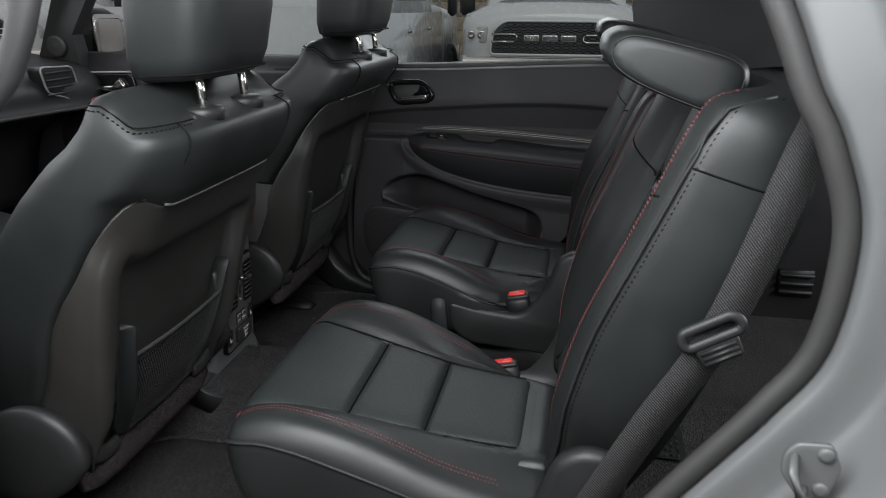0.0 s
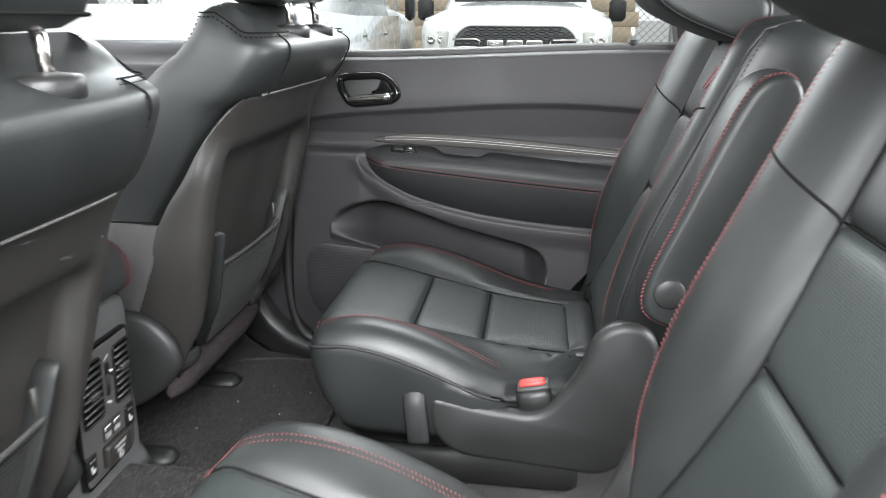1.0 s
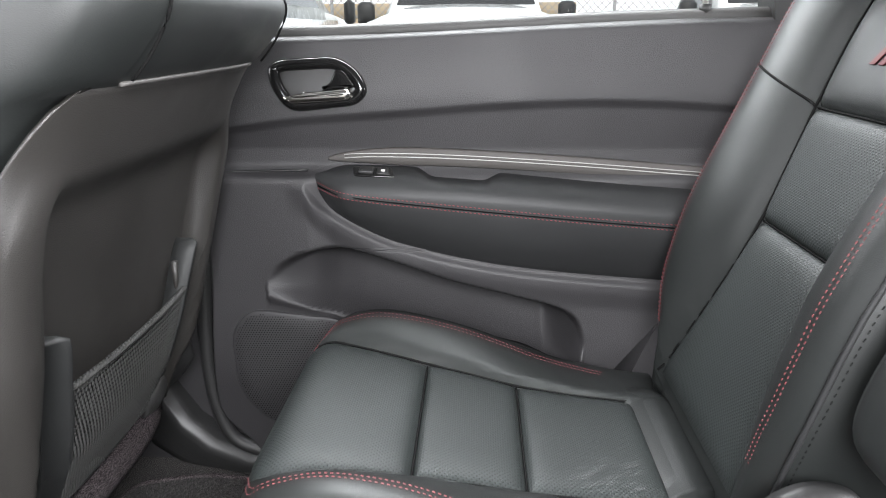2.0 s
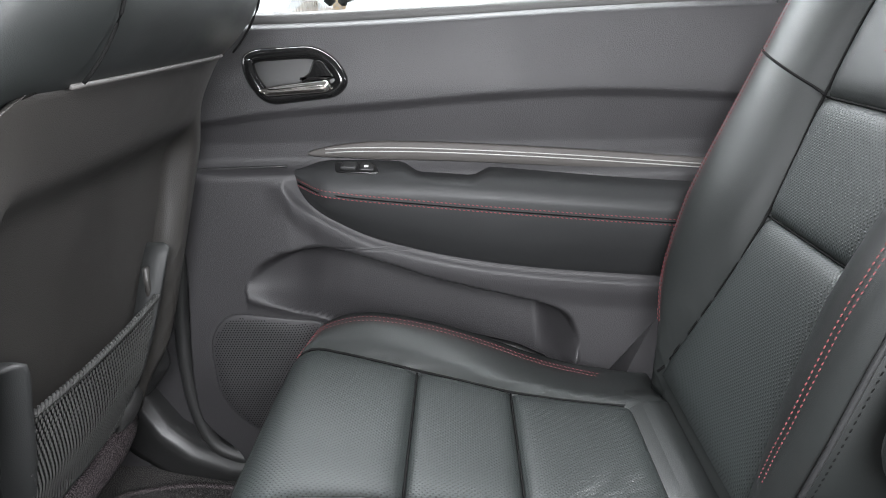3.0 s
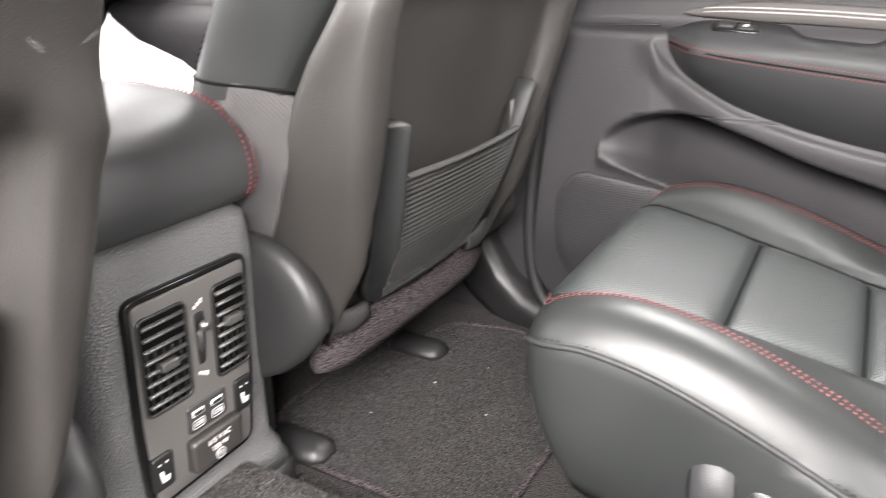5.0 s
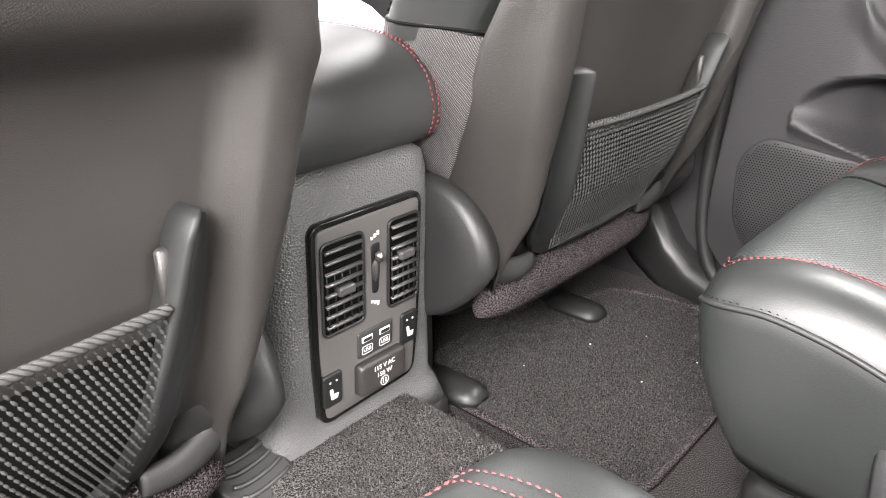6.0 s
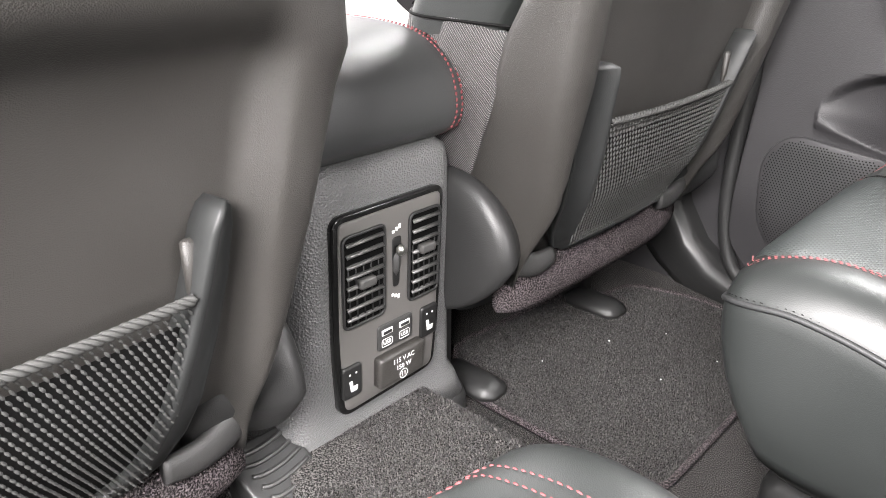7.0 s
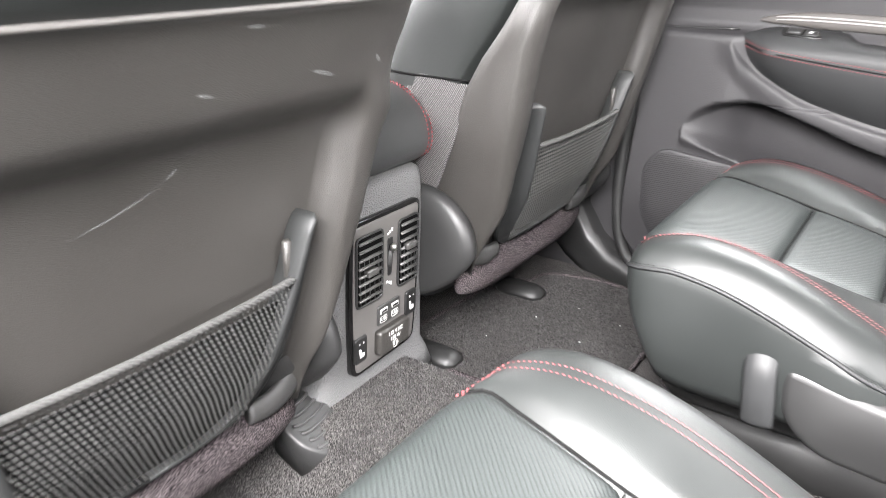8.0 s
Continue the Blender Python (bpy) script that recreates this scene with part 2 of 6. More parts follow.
def lerp_table(table, v):
    """Smooth values from rows (key, a, b, ...), by key."""
    if v <= table[0][0]:
        return table[0][1:]
    for i in range(len(table) - 1):
        r0, r1 = table[i], table[i + 1]
        if v <= r1[0]:
            k = (v - r0[0]) / (r1[0] - r0[0])
            out = []
            for c in range(1, len(r0)):
                m0 = (r1[c] - table[i - 1][c]) / (r1[0] - table[i - 1][0]) if i > 0 else (r1[c] - r0[c]) / (r1[0] - r0[0])
                m1 = (table[i + 2][c] - r0[c]) / (table[i + 2][0] - r0[0]) if i + 2 < len(table) else (r1[c] - r0[c]) / (r1[0] - r0[0])
                d = r1[0] - r0[0]
                h00, h10 = 2 * k**3 - 3 * k**2 + 1, k**3 - 2 * k**2 + k
                h01, h11 = -2 * k**3 + 3 * k**2, k**3 - k**2
                out.append(h00 * r0[c] + h10 * d * m0 + h01 * r1[c] + h11 * d * m1)
            return tuple(out)
    return table[-1][1:]


def thing(name, label, category, at=(0, 0, 0), group="", kind=""):
    ob = new(name)
    ob.empty_display_size = 0.05
    ob.location = at
    return tagged(ob, label, category, group, kind)


def part(name, verts, faces, mat, parent=None, label="", smooth=True, uvs=None):
    me = bpy.data.meshes.new(name)
    base, up = Vector((0, 0, 0)), parent
    while up is not None:
        base, up = base + up.location, up.parent
    me.from_pydata([tuple(Vector(v) - base) for v in verts], [], faces)
    me.materials.append(mat)
    if uvs is not None:
        layer = me.uv_layers.new(name="UVMap")
        flat = np.array([uvs[lp.vertex_index] for lp in me.loops], dtype=np.float32).ravel()
        layer.data.foreach_set("uv", flat)
    bm = bmesh.new()
    bm.from_mesh(me)
    bmesh.ops.recalc_face_normals(bm, faces=bm.faces)
    bm.to_mesh(me)
    bm.free()
    me.polygons.foreach_set("use_smooth", [smooth] * len(me.polygons))
    me.update()
    ob = new(name, me)
    if parent is not None:
        ob.parent = parent
    if label:
        ob["label"] = label
    return ob


class Geo:
    """Gathers vertices and faces of one mesh."""

    def __init__(self):
        self.v, self.f, self.uv = [], [], []

    def add(self, verts, faces):
        o = len(self.v)
        self.v += [Vector(p) for p in verts]
        self.f += [tuple(i + o for i in q) for q in faces]
        return self

    def rings(self, rings, closed=True, caps=True):
        n = len(rings[0])
        vs, fs = [p for r in rings for p in r], []
        for i in range(len(rings) - 1):
            for j in range(n if closed else n - 1):
                k = (j + 1) % n
                fs.append((i * n + j, i * n + k, (i + 1) * n + k, (i + 1) * n + j))
        if caps and closed:
            fs.append(tuple(range(n)))
            fs.append(tuple(range((len(rings) - 1) * n, len(rings) * n)))
        return self.add(vs, fs)

    def tube(self, pts, r, n=8, caps=True, flat=1.0, up=None):
        pts = [Vector(p) for p in pts]
        rings = []
        ref = Vector(up) if up is not None else None
        for i, p in enumerate(pts):
            d = (pts[min(i + 1, len(pts) - 1)] - pts[max(i - 1, 0)]).normalized()
            a = ref if ref is not None and abs(d.dot(ref)) < 0.98 else (Vector((0, 0, 1)) if abs(d.z) < 0.9 else Vector((1, 0, 0)))
            s = d.cross(a).normalized()
            u = s.cross(d).normalized()
            rr = r[i] if isinstance(r, (list, tuple)) else r
            rings.append([p + s * math.cos(2 * math.pi * k / n) * rr + u * math.sin(2 * math.pi * k / n) * rr * flat for k in range(n)])
        return self.rings(rings, True, caps)

    def box(self, c, s, bevel=0.0, m=None):
        """A box with chamfered edges: centre, sizes."""
        x, y, z = (v / 2 for v in s)
        b = min(bevel, x * 0.9, y * 0.9, z * 0.9)
        ring = lambda a, d: [(-a + b, -d), (a - b, -d), (a, -d + b), (a, d - b), (a - b, d), (-a + b, d), (-a, d - b), (-a, -d + b)]
        rs = []
        for zz, inset in ((-z, b), (-z + b, 0), (z - b, 0), (z, b)) if b > 0 else ((-z, 0), (z, 0)):
            rs.append([Vector((px * (x - inset) / x, py * (y - inset) / y, zz)) for px, py in (ring(x, y) if b > 0 else [(-x, -y), (x, -y), (x, y), (-x, y)])])
        m = m or Matrix.Identity(4)
        c = Vector(c)
        rs = [[c + (m @ p if m is not None else p) for p in r] for r in rs]
        return self.rings(rs)

    def plate(self, outline, d0, d1, bevel, put, dome=0.0):
        """A flat outline (a, b) raised from depth d0 to d1 with a rounded edge; put(a, b, depth) gives the place."""
        ins = inset(outline, bevel * 0.35), inset(outline, bevel)
        s = 1 if d1 > d0 else -1
        rs = [[put(a, b, d0) for a, b in outline], [put(a, b, d1 - s * bevel) for a, b in outline],
              [put(a, b, d1 - s * bevel * 0.3) for a, b in ins[0]], [put(a, b, d1) for a, b in ins[1]]]
        mx, my = sum(p[0] for p in ins[1]) / len(outline), sum(p[1] for p in ins[1]) / len(outline)
        turn = [(ins[1][i - 1][0] - ins[1][i - 2][0]) * (ins[1][i][1] - ins[1][i - 1][1]) - (ins[1][i - 1][1] - ins[1][i - 2][1]) * (ins[1][i][0] - ins[1][i - 1][0]) for i in range(len(outline))]
        convex = min(turn) > -1e-7 or max(turn) < 1e-7
        for k in (0.8, 0.6, 0.4, 0.2, 0.04) if convex else ():
            rs.append([put(mx + (a - mx) * k, my + (b - my) * k, d1) for a, b in ins[1]])
        return self.rings(rs)

    def done(self, name, mat, parent=None, label="", smooth=True):
        return part(name, self.v, self.f, mat, parent, label, smooth)


def inset(outline, d):
    """The outline drawn in by d (counter-clockwise or clockwise alike)."""
    n = len(outline)
    area = sum(outline[i][0] * outline[(i + 1) % n][1] - outline[(i + 1) % n][0] * outline[i][1] for i in range(n))
    s = 1 if area > 0 else -1
    out = []
    for i in range(n):
        a, b, c = Vector(outline[i - 1]), Vector(outline[i]), Vector(outline[(i + 1) % n])
        e0, e1 = (b - a), (c - b)
        e0 = e0.normalized() if e0.length > 1e-9 else e1.normalized()
        e1 = e1.normalized() if e1.length > 1e-9 else e0
        n0, n1 = Vector((-e0.y, e0.x)) * s, Vector((-e1.y, e1.x)) * s
        m = (n0 + n1)
        m = m.normalized() if m.length > 1e-6 else n0
        q = b + m * d / max(m.dot(n0), 0.4)
        out.append((q.x, q.y))
    return out


def rounded(points, r, n=5):
    """An outline with its corners rounded by radius r (one number or one for each corner)."""
    out = []
    k = len(points)
    for i in range(k):
        a, b, c = Vector(points[i - 1]), Vector(points[i]), Vector(points[(i + 1) % k])
        rr = r[i] if isinstance(r, (list, tuple)) else r
        d0, d1 = (a - b), (c - b)
        q = min(rr, d0.length * 0.48, d1.length * 0.48)
        p0, p1 = b + d0.normalized() * q, b + d1.normalized() * q
        for j in range(n + 1):
            u = j / n
            p = p0 * (1 - u) ** 2 + b * 2 * u * (1 - u) + p1 * u * u
            out.append((p.x, p.y))
    return out


def spline(pts, n=8):
    """A smooth line through points of any dimension."""
    pts = [Vector(p) for p in pts]
    out = []
    for i in range(len(pts) - 1):
        p0, p1, p2, p3 = pts[max(i - 1, 0)], pts[i], pts[i + 1], pts[min(i + 2, len(pts) - 1)]
        for j in range(n):
            u = j / n
            out.append(0.5 * ((2 * p1) + (p2 - p0) * u + (2 * p0 - 5 * p1 + 4 * p2 - p3) * u * u + (3 * p1 - p0 - 3 * p2 + p3) * u**3))
    out.append(pts[-1])
    return out


def walk_line(pts, step):
    """Points at even steps along a line, with the way at each."""
    pts = [Vector(p) for p in pts]
    out, left = [], 0.0
    for a, b in zip(pts, pts[1:]):
        d = (b - a).length
        if d < 1e-9:
            continue
        way = (b - a) / d
        while left <= d:
            out.append((a + way * left, way))
            left += step
        left -= d
    return out


def stitches(name, pts, mat, parent, length=0.0043, pitch=0.0056, r=0.00068, up=(0, 0, 1), slant=0.18):
    """A row of thread stitches, each a small raised lens."""
    g = Geo()
    for p, d in walk_line(pts, pitch):
        u = Vector(up)
        s = d.cross(u).normalized()
        u = s.cross(d).normalized()
        w = (d + s * slant).normalized()
        h = length / 2
        t = w.cross(u).normalized()
        vs = [p - w * h, p - w * h * 0.5 + t * r, p + w * h * 0.5 + t * r, p + w * h, p + w * h * 0.5 - t * r, p - w * h * 0.5 - t * r,
              p - w * h * 0.4 + u * r * 1.3, p + w * h * 0.4 + u * r * 1.3]
        g.add(vs, [(0, 1, 6), (1, 2, 7, 6), (2, 3, 7), (3, 4, 7), (4, 5, 6, 7), (5, 0, 6)])
    return g.done(name, mat, parent)


def pillow(name, place, u0, u1, width, mat, parent, puff=0.012, sink=0.006, nu=22, nv=26, power=5.0, label=""):
    """A stuffed panel: place(u, v, h) gives a point of the base surface; width(u) the (low, high) of v."""
    vs, uv, fs = [], [], []
    for i in range(nu + 1):
        a = -1 + 2 * i / nu
        a = math.sin(a * math.pi / 2) * 0.35 + a * 0.65
        u = u0 + (u1 - u0) * (a + 1) / 2
        lo, hi = width(u)
        for j in range(nv + 1):
            b = -1 + 2 * j / nv
            b = math.sin(b * math.pi / 2) * 0.35 + b * 0.65
            v = lo + (hi - lo) * (b + 1) / 2
            k = (1 - abs(a) ** power) * (1 - abs(b) ** power)
            vs.append(place(u, v, puff * k**0.6 - sink))
            uv.append((u, v))
    w = nv + 1
    for i in range(nu):
        for j in range(nv):
            fs.append((i * w + j, i * w + j + 1, (i + 1) * w + j + 1, (i + 1) * w + j))
    return part(name, vs, fs, mat, parent, label, True, uv)


def superring(cx, cy, a, b, p, n, z=None):
    """A rounded rectangle ring."""
    out = []
    for k in range(n):
        t = 2 * math.pi * k / n
        c, s = math.cos(t), math.sin(t)
        out.append((cx + a * math.copysign(abs(c) ** (2 / p), c), cy + b * math.copysign(abs(s) ** (2 / p), s)))
    return out


def point_in(a, b, ring):
    inside = False
    n = len(ring)
    for i in range(n):
        (x0, y0), (x1, y1) = ring[i], ring[(i + 1) % n]
        if (y0 > b) != (y1 > b) and a < (x1 - x0) * (b - y0) / (y1 - y0) + x0:
            inside = not inside
    return inside


# ---------------------------------------------------------------- car floor
def floor_height(x, y):
    hump = 1 - smooth01(0.09, 0.17, abs(y + 0.010))
    z = 0.5 + 0.09 * hump * (1 - smooth01(-0.30, 0.10, x) * 0.6)
    return z


def sheet(name, x0, x1, y0, y1, nx, ny, f, mat, parent=None, kind="structure", label="", category="floor"):
    vs = [(x0 + (x1 - x0) * i / nx, y0 + (y1 - y0) * j / ny, f(x0 + (x1 - x0) * i / nx, y0 + (y1 - y0) * j / ny)) for i in range(nx + 1) for j in range(ny + 1)]
    fs = [(i * (ny + 1) + j, i * (ny + 1) + j + 1, (i + 1) * (ny + 1) + j + 1, (i + 1) * (ny + 1) + j) for i in range(nx) for j in range(ny)]
    ob = part(name, vs, fs, mat, parent)
    return tagged(ob, label, category, kind=kind) if parent is None else ob


car_floor = sheet("floor", -1.5, 1.9, -0.78, 0.78, 70, 60, floor_height, CARPET, label="charcoal carpeted car floor with a raised middle tunnel")


def carpet_mat(name, outline, label):
    """A loose carpet mat with a bound edge."""
    mat_thing = thing(name, label, "floor mat", (outline[0][0], outline[0][1], floor_height(*outline[0])), group="carpet mats")
    ring = rounded(outline, 0.035, 6)
    g = Geo()
    cx, cy = sum(p[0] for p in ring) / len(ring), sum(p[1] for p in ring) / len(ring)
    rs = []
    for k in (1.0, 0.85, 0.6, 0.3, 0.02):
        rs.append([Vector((cx + (a - cx) * k, cy + (b - cy) * k, floor_height(cx + (a - cx) * k, cy + (b - cy) * k) + 0.008)) for a, b in ring])
    g.rings([[Vector((a, b, floor_height(a, b) + 0.001)) for a, b in ring]] + rs, caps=True)
    g.done("carpet", MAT, mat_thing)
    e = Geo()
    loop = [Vector((a, b, floor_height(a, b) + 0.008)) for a, b in ring]
    e.tube(loop + loop[:1], 0.0045, 6, caps=False)
    e.done("binding", FLEECE, mat_thing, "bound felt edge")
    return mat_thing


MAT_LINE = [(-0.15, 0.20), (-0.15, 0.64), (-0.33, 0.66), (-0.44, 0.63), (-0.45, 0.55), (-0.50, 0.52), (-0.52, 0.27), (-0.43, 0.20)]
mat_right = carpet_mat("floor_mat", MAT_LINE, "charcoal carpet mat with felt-bound edge, under the front seat")
carpet_mat("floor_mat", [(-0.15, -0.20), (-0.43, -0.20), (-0.52, -0.27), (-0.50, -0.52), (-0.45, -0.55), (-0.44, -0.63), (-0.33, -0.66), (-0.15, -0.64)], "charcoal carpet mat with felt-bound edge, under the front seat")

PILE, _t, _n, _l, _p = nodes_of("pile tufts")
_geo, _ramp = _n.new("ShaderNodeNewGeometry"), _n.new("ShaderNodeValToRGB")
_ramp.color_ramp.elements[0].color, _ramp.color_ramp.elements[1].color = (0.02, 0.0193, 0.019, 1), (0.105, 0.10, 0.098, 1)
_ramp.color_ramp.elements.new(0.72).color = (0.042, 0.040, 0.0395, 1)
_l.new(_geo.outputs["Random Per Island"], _ramp.inputs[0])
_l.new(_ramp.outputs[0], _p.inputs["Base Color"])
_p.inputs["Roughness"].default_value, _p.inputs["Specular IOR Level"].default_value = 0.9, 0.15


def tufts(name, x0, x1, y0, y1, pitch, seed, parent, lift, inside):
    """Short cut pile: one small leaning tuft a step, over the part of the plan that inside(x, y) allows."""
    rng = np.random.default_rng(seed)
    xs, ys = np.meshgrid(np.arange(x0, x1, pitch), np.arange(y0, y1, pitch))
    pts = np.stack([xs.ravel(), ys.ravel()], 1) + rng.uniform(-0.5, 0.5, (xs.size, 2)) * pitch
    pts = [(x, y) for x, y in pts if inside(x, y)]
    spin, lean, tall = rng.uniform(0, math.pi, len(pts)), rng.uniform(-0.0018, 0.0018, (len(pts), 2)), rng.uniform(0.0014, 0.0026, len(pts))
    vs, fs = [], []
    for i, (x, y) in enumerate(pts):
        z, c, d = floor_height(x, y) + lift, math.cos(spin[i]) * 0.0007, math.sin(spin[i]) * 0.0007
        vs += [(x - c, y - d, z - 0.001), (x + c, y + d, z - 0.001), (x + c * 0.6 + lean[i][0], y + d * 0.6 + lean[i][1], z + tall[i]), (x - c * 0.6 + lean[i][0], y - d * 0.6 + lean[i][1], z + tall[i])]
        fs.append((4 * i, 4 * i + 1, 4 * i + 2, 4 * i + 3))
    base = Vector((0, 0, 0)) if parent is None else parent.location
    me = bpy.data.meshes.new(name)
    me.from_pydata([(a - base.x, b - base.y, c - base.z) for a, b, c in vs], [], fs)
    me.materials.append(PILE)
    me.update()
    ob = new(name, me)
    ob["kind"] = "stuff"
    ob["label"] = "short charcoal carpet pile"
    ob.parent = parent
    return ob


tufts("carpet_nap", -0.56, -0.15, 0.19, 0.67, 0.0015, 3, mat_right, 0.008, lambda x, y: point_in(x, y, MAT_LINE))
tufts("carpet_nap", -0.56, -0.02, -0.30, 0.20, 0.0016, 4, car_floor, 0.0, lambda x, y: y < 0.19 and not (y < -0.195 and -0.50 < x < -0.16) and not (x < -0.345 and -0.155 < y < -0.03))

# rubber tread mat between the rear seats, with raised lozenges
tread = thing("tread_mat", "black rubber tread mat with raised lozenges between the rear seats", "floor mat", (0.3, 0.02, 0.55))
sheet("mat_base", 0.08, 0.62, -0.125, 0.165, 24, 16, lambda x, y: floor_height(x, y) + 0.006, RUBBER, tread)
g = Geo()
for i in range(44):
    for j in range(24):
        x, y = 0.09 + 0.012 * i, -0.118 + 0.012 * j
        s = 1 if (i + j) % 2 else -1
        z = floor_height(x, y) + 0.0065
        a, b = Vector((0.005, 0.005 * s, 0)), Vector((0.0016, -0.0016 * s, 0))
        p = Vector((x, y, z))
        g.add([p - a, p + b, p + a, p - b, p + Vector((0, 0, 0.0018))], [(0, 1, 4), (1, 2, 4), (2, 3, 4), (3, 0, 4)])
g.done("lozenge", RUBBER, tread)["kind"] = "stuff"

# bits of lint on the carpet
for lx, ly, lz, r in ((-0.361, 0.443, 0.509, 0.0016), (-0.256, 0.404, 0.509, 0.0013), (-0.44, 0.546, 0.515, 0.004), (-0.31, 0.52, 0.509, 0.0012), (-0.40, 0.33, 0.509, 0.0012), (-0.22, 0.50, 0.509, 0.001)):
    lint = thing("lint", "white speck of lint on the carpet", "lint", (lx, ly, lz), group="lint on the carpet")
    rng = random.Random(int(lx * 1000))
    Geo().rings([[Vector((lx + r * k * (1 + 0.4 * rng.random()) * math.cos(q), ly + r * k * (1 + 0.4 * rng.random()) * math.sin(q), lz + h * r)) for q in [2 * math.pi * m / 7 for m in range(7)]] for k, h in ((0.5, -0.6), (1, 0), (0.5, 0.7))]).done("speck", WHITE_PRINT, lint)

# ---------------------------------------------------------------- rear captain's seats
CUSHION_Z = [(-0.125, 0.765), (-0.118, 0.785), (-0.108, 0.800), (-0.09, 0.810), (-0.06, 0.811), (0.0, 0.803), (0.05, 0.794), (0.11, 0.783), (0.167, 0.771), (0.25, 0.760), (0.31, 0.755), (0.38, 0.75)]
RIDGE_Z = [(-0.125, 0.765), (-0.11, 0.790), (-0.10, 0.800), (-0.085, 0.815), (-0.06, 0.826), (-0.03, 0.832), (0.0, 0.831), (0.05, 0.822), (0.10, 0.808), (0.15, 0.790), (0.20, 0.770), (0.25, 0.755), (0.31, 0.742), (0.38, 0.735)]
PIPING_Z = [(-0.125, 0.752), (-0.10, 0.785), (-0.09, 0.793), (-0.06, 0.800), (-0.045, 0.802), (0.0, 0.797), (0.04, 0.787), (0.13, 0.760), (0.20, 0.738), (0.31, 0.715), (0.38, 0.70)]
CUSHION_W = [(-0.126, 0.05), (-0.122, 0.115), (-0.115, 0.168), (-0.105, 0.208), (-0.095, 0.232), (-0.08, 0.245), (-0.05, 0.25), (0.38, 0.25)]
INSERT_W = [(-0.125, 0.11), (-0.115, 0.15), (-0.09, 0.163), (-0.05, 0.153), (0.05, 0.134), (0.167, 0.120), (0.31, 0.112)]
RIDGE_V = 0.205


def inner_fall(x):
    return 0.017 * smooth01(0.02, 0.25, x)


def inner_width(x):
    """Half width on the inner side, which narrows towards the buckle."""
    return lerp_table(CUSHION_W, x)[0] - 0.125 * smooth01(0.17, 0.37, x)


def cushion_top(x, v):
    a, w = abs(v), lerp_table(CUSHION_W, x)[0] if v > 0 else inner_width(x)
    mid, ridge, pipe = lerp_table(CUSHION_Z, x)[0], lerp_table(RIDGE_Z, x)[0], lerp_table(PIPING_Z, x)[0]
    rv = min(RIDGE_V, w * 0.82)
    if v < 0:
        # the inner bolster falls away towards the buckle
        ridge, pipe = ridge - inner_fall(x), pipe - inner_fall(x)
    if a <= rv:
        iw = min(lerp_table(INSERT_W, x)[0], rv * 0.9)
        return mid + (ridge - mid) * math.sin(min(max((a - iw) / (rv - iw), 0.0), 1.0) * math.pi / 2) ** 0.9
    return ridge - (ridge - pipe) * min((a - rv) / max(w - rv, 0.001), 1.0) ** 2.8


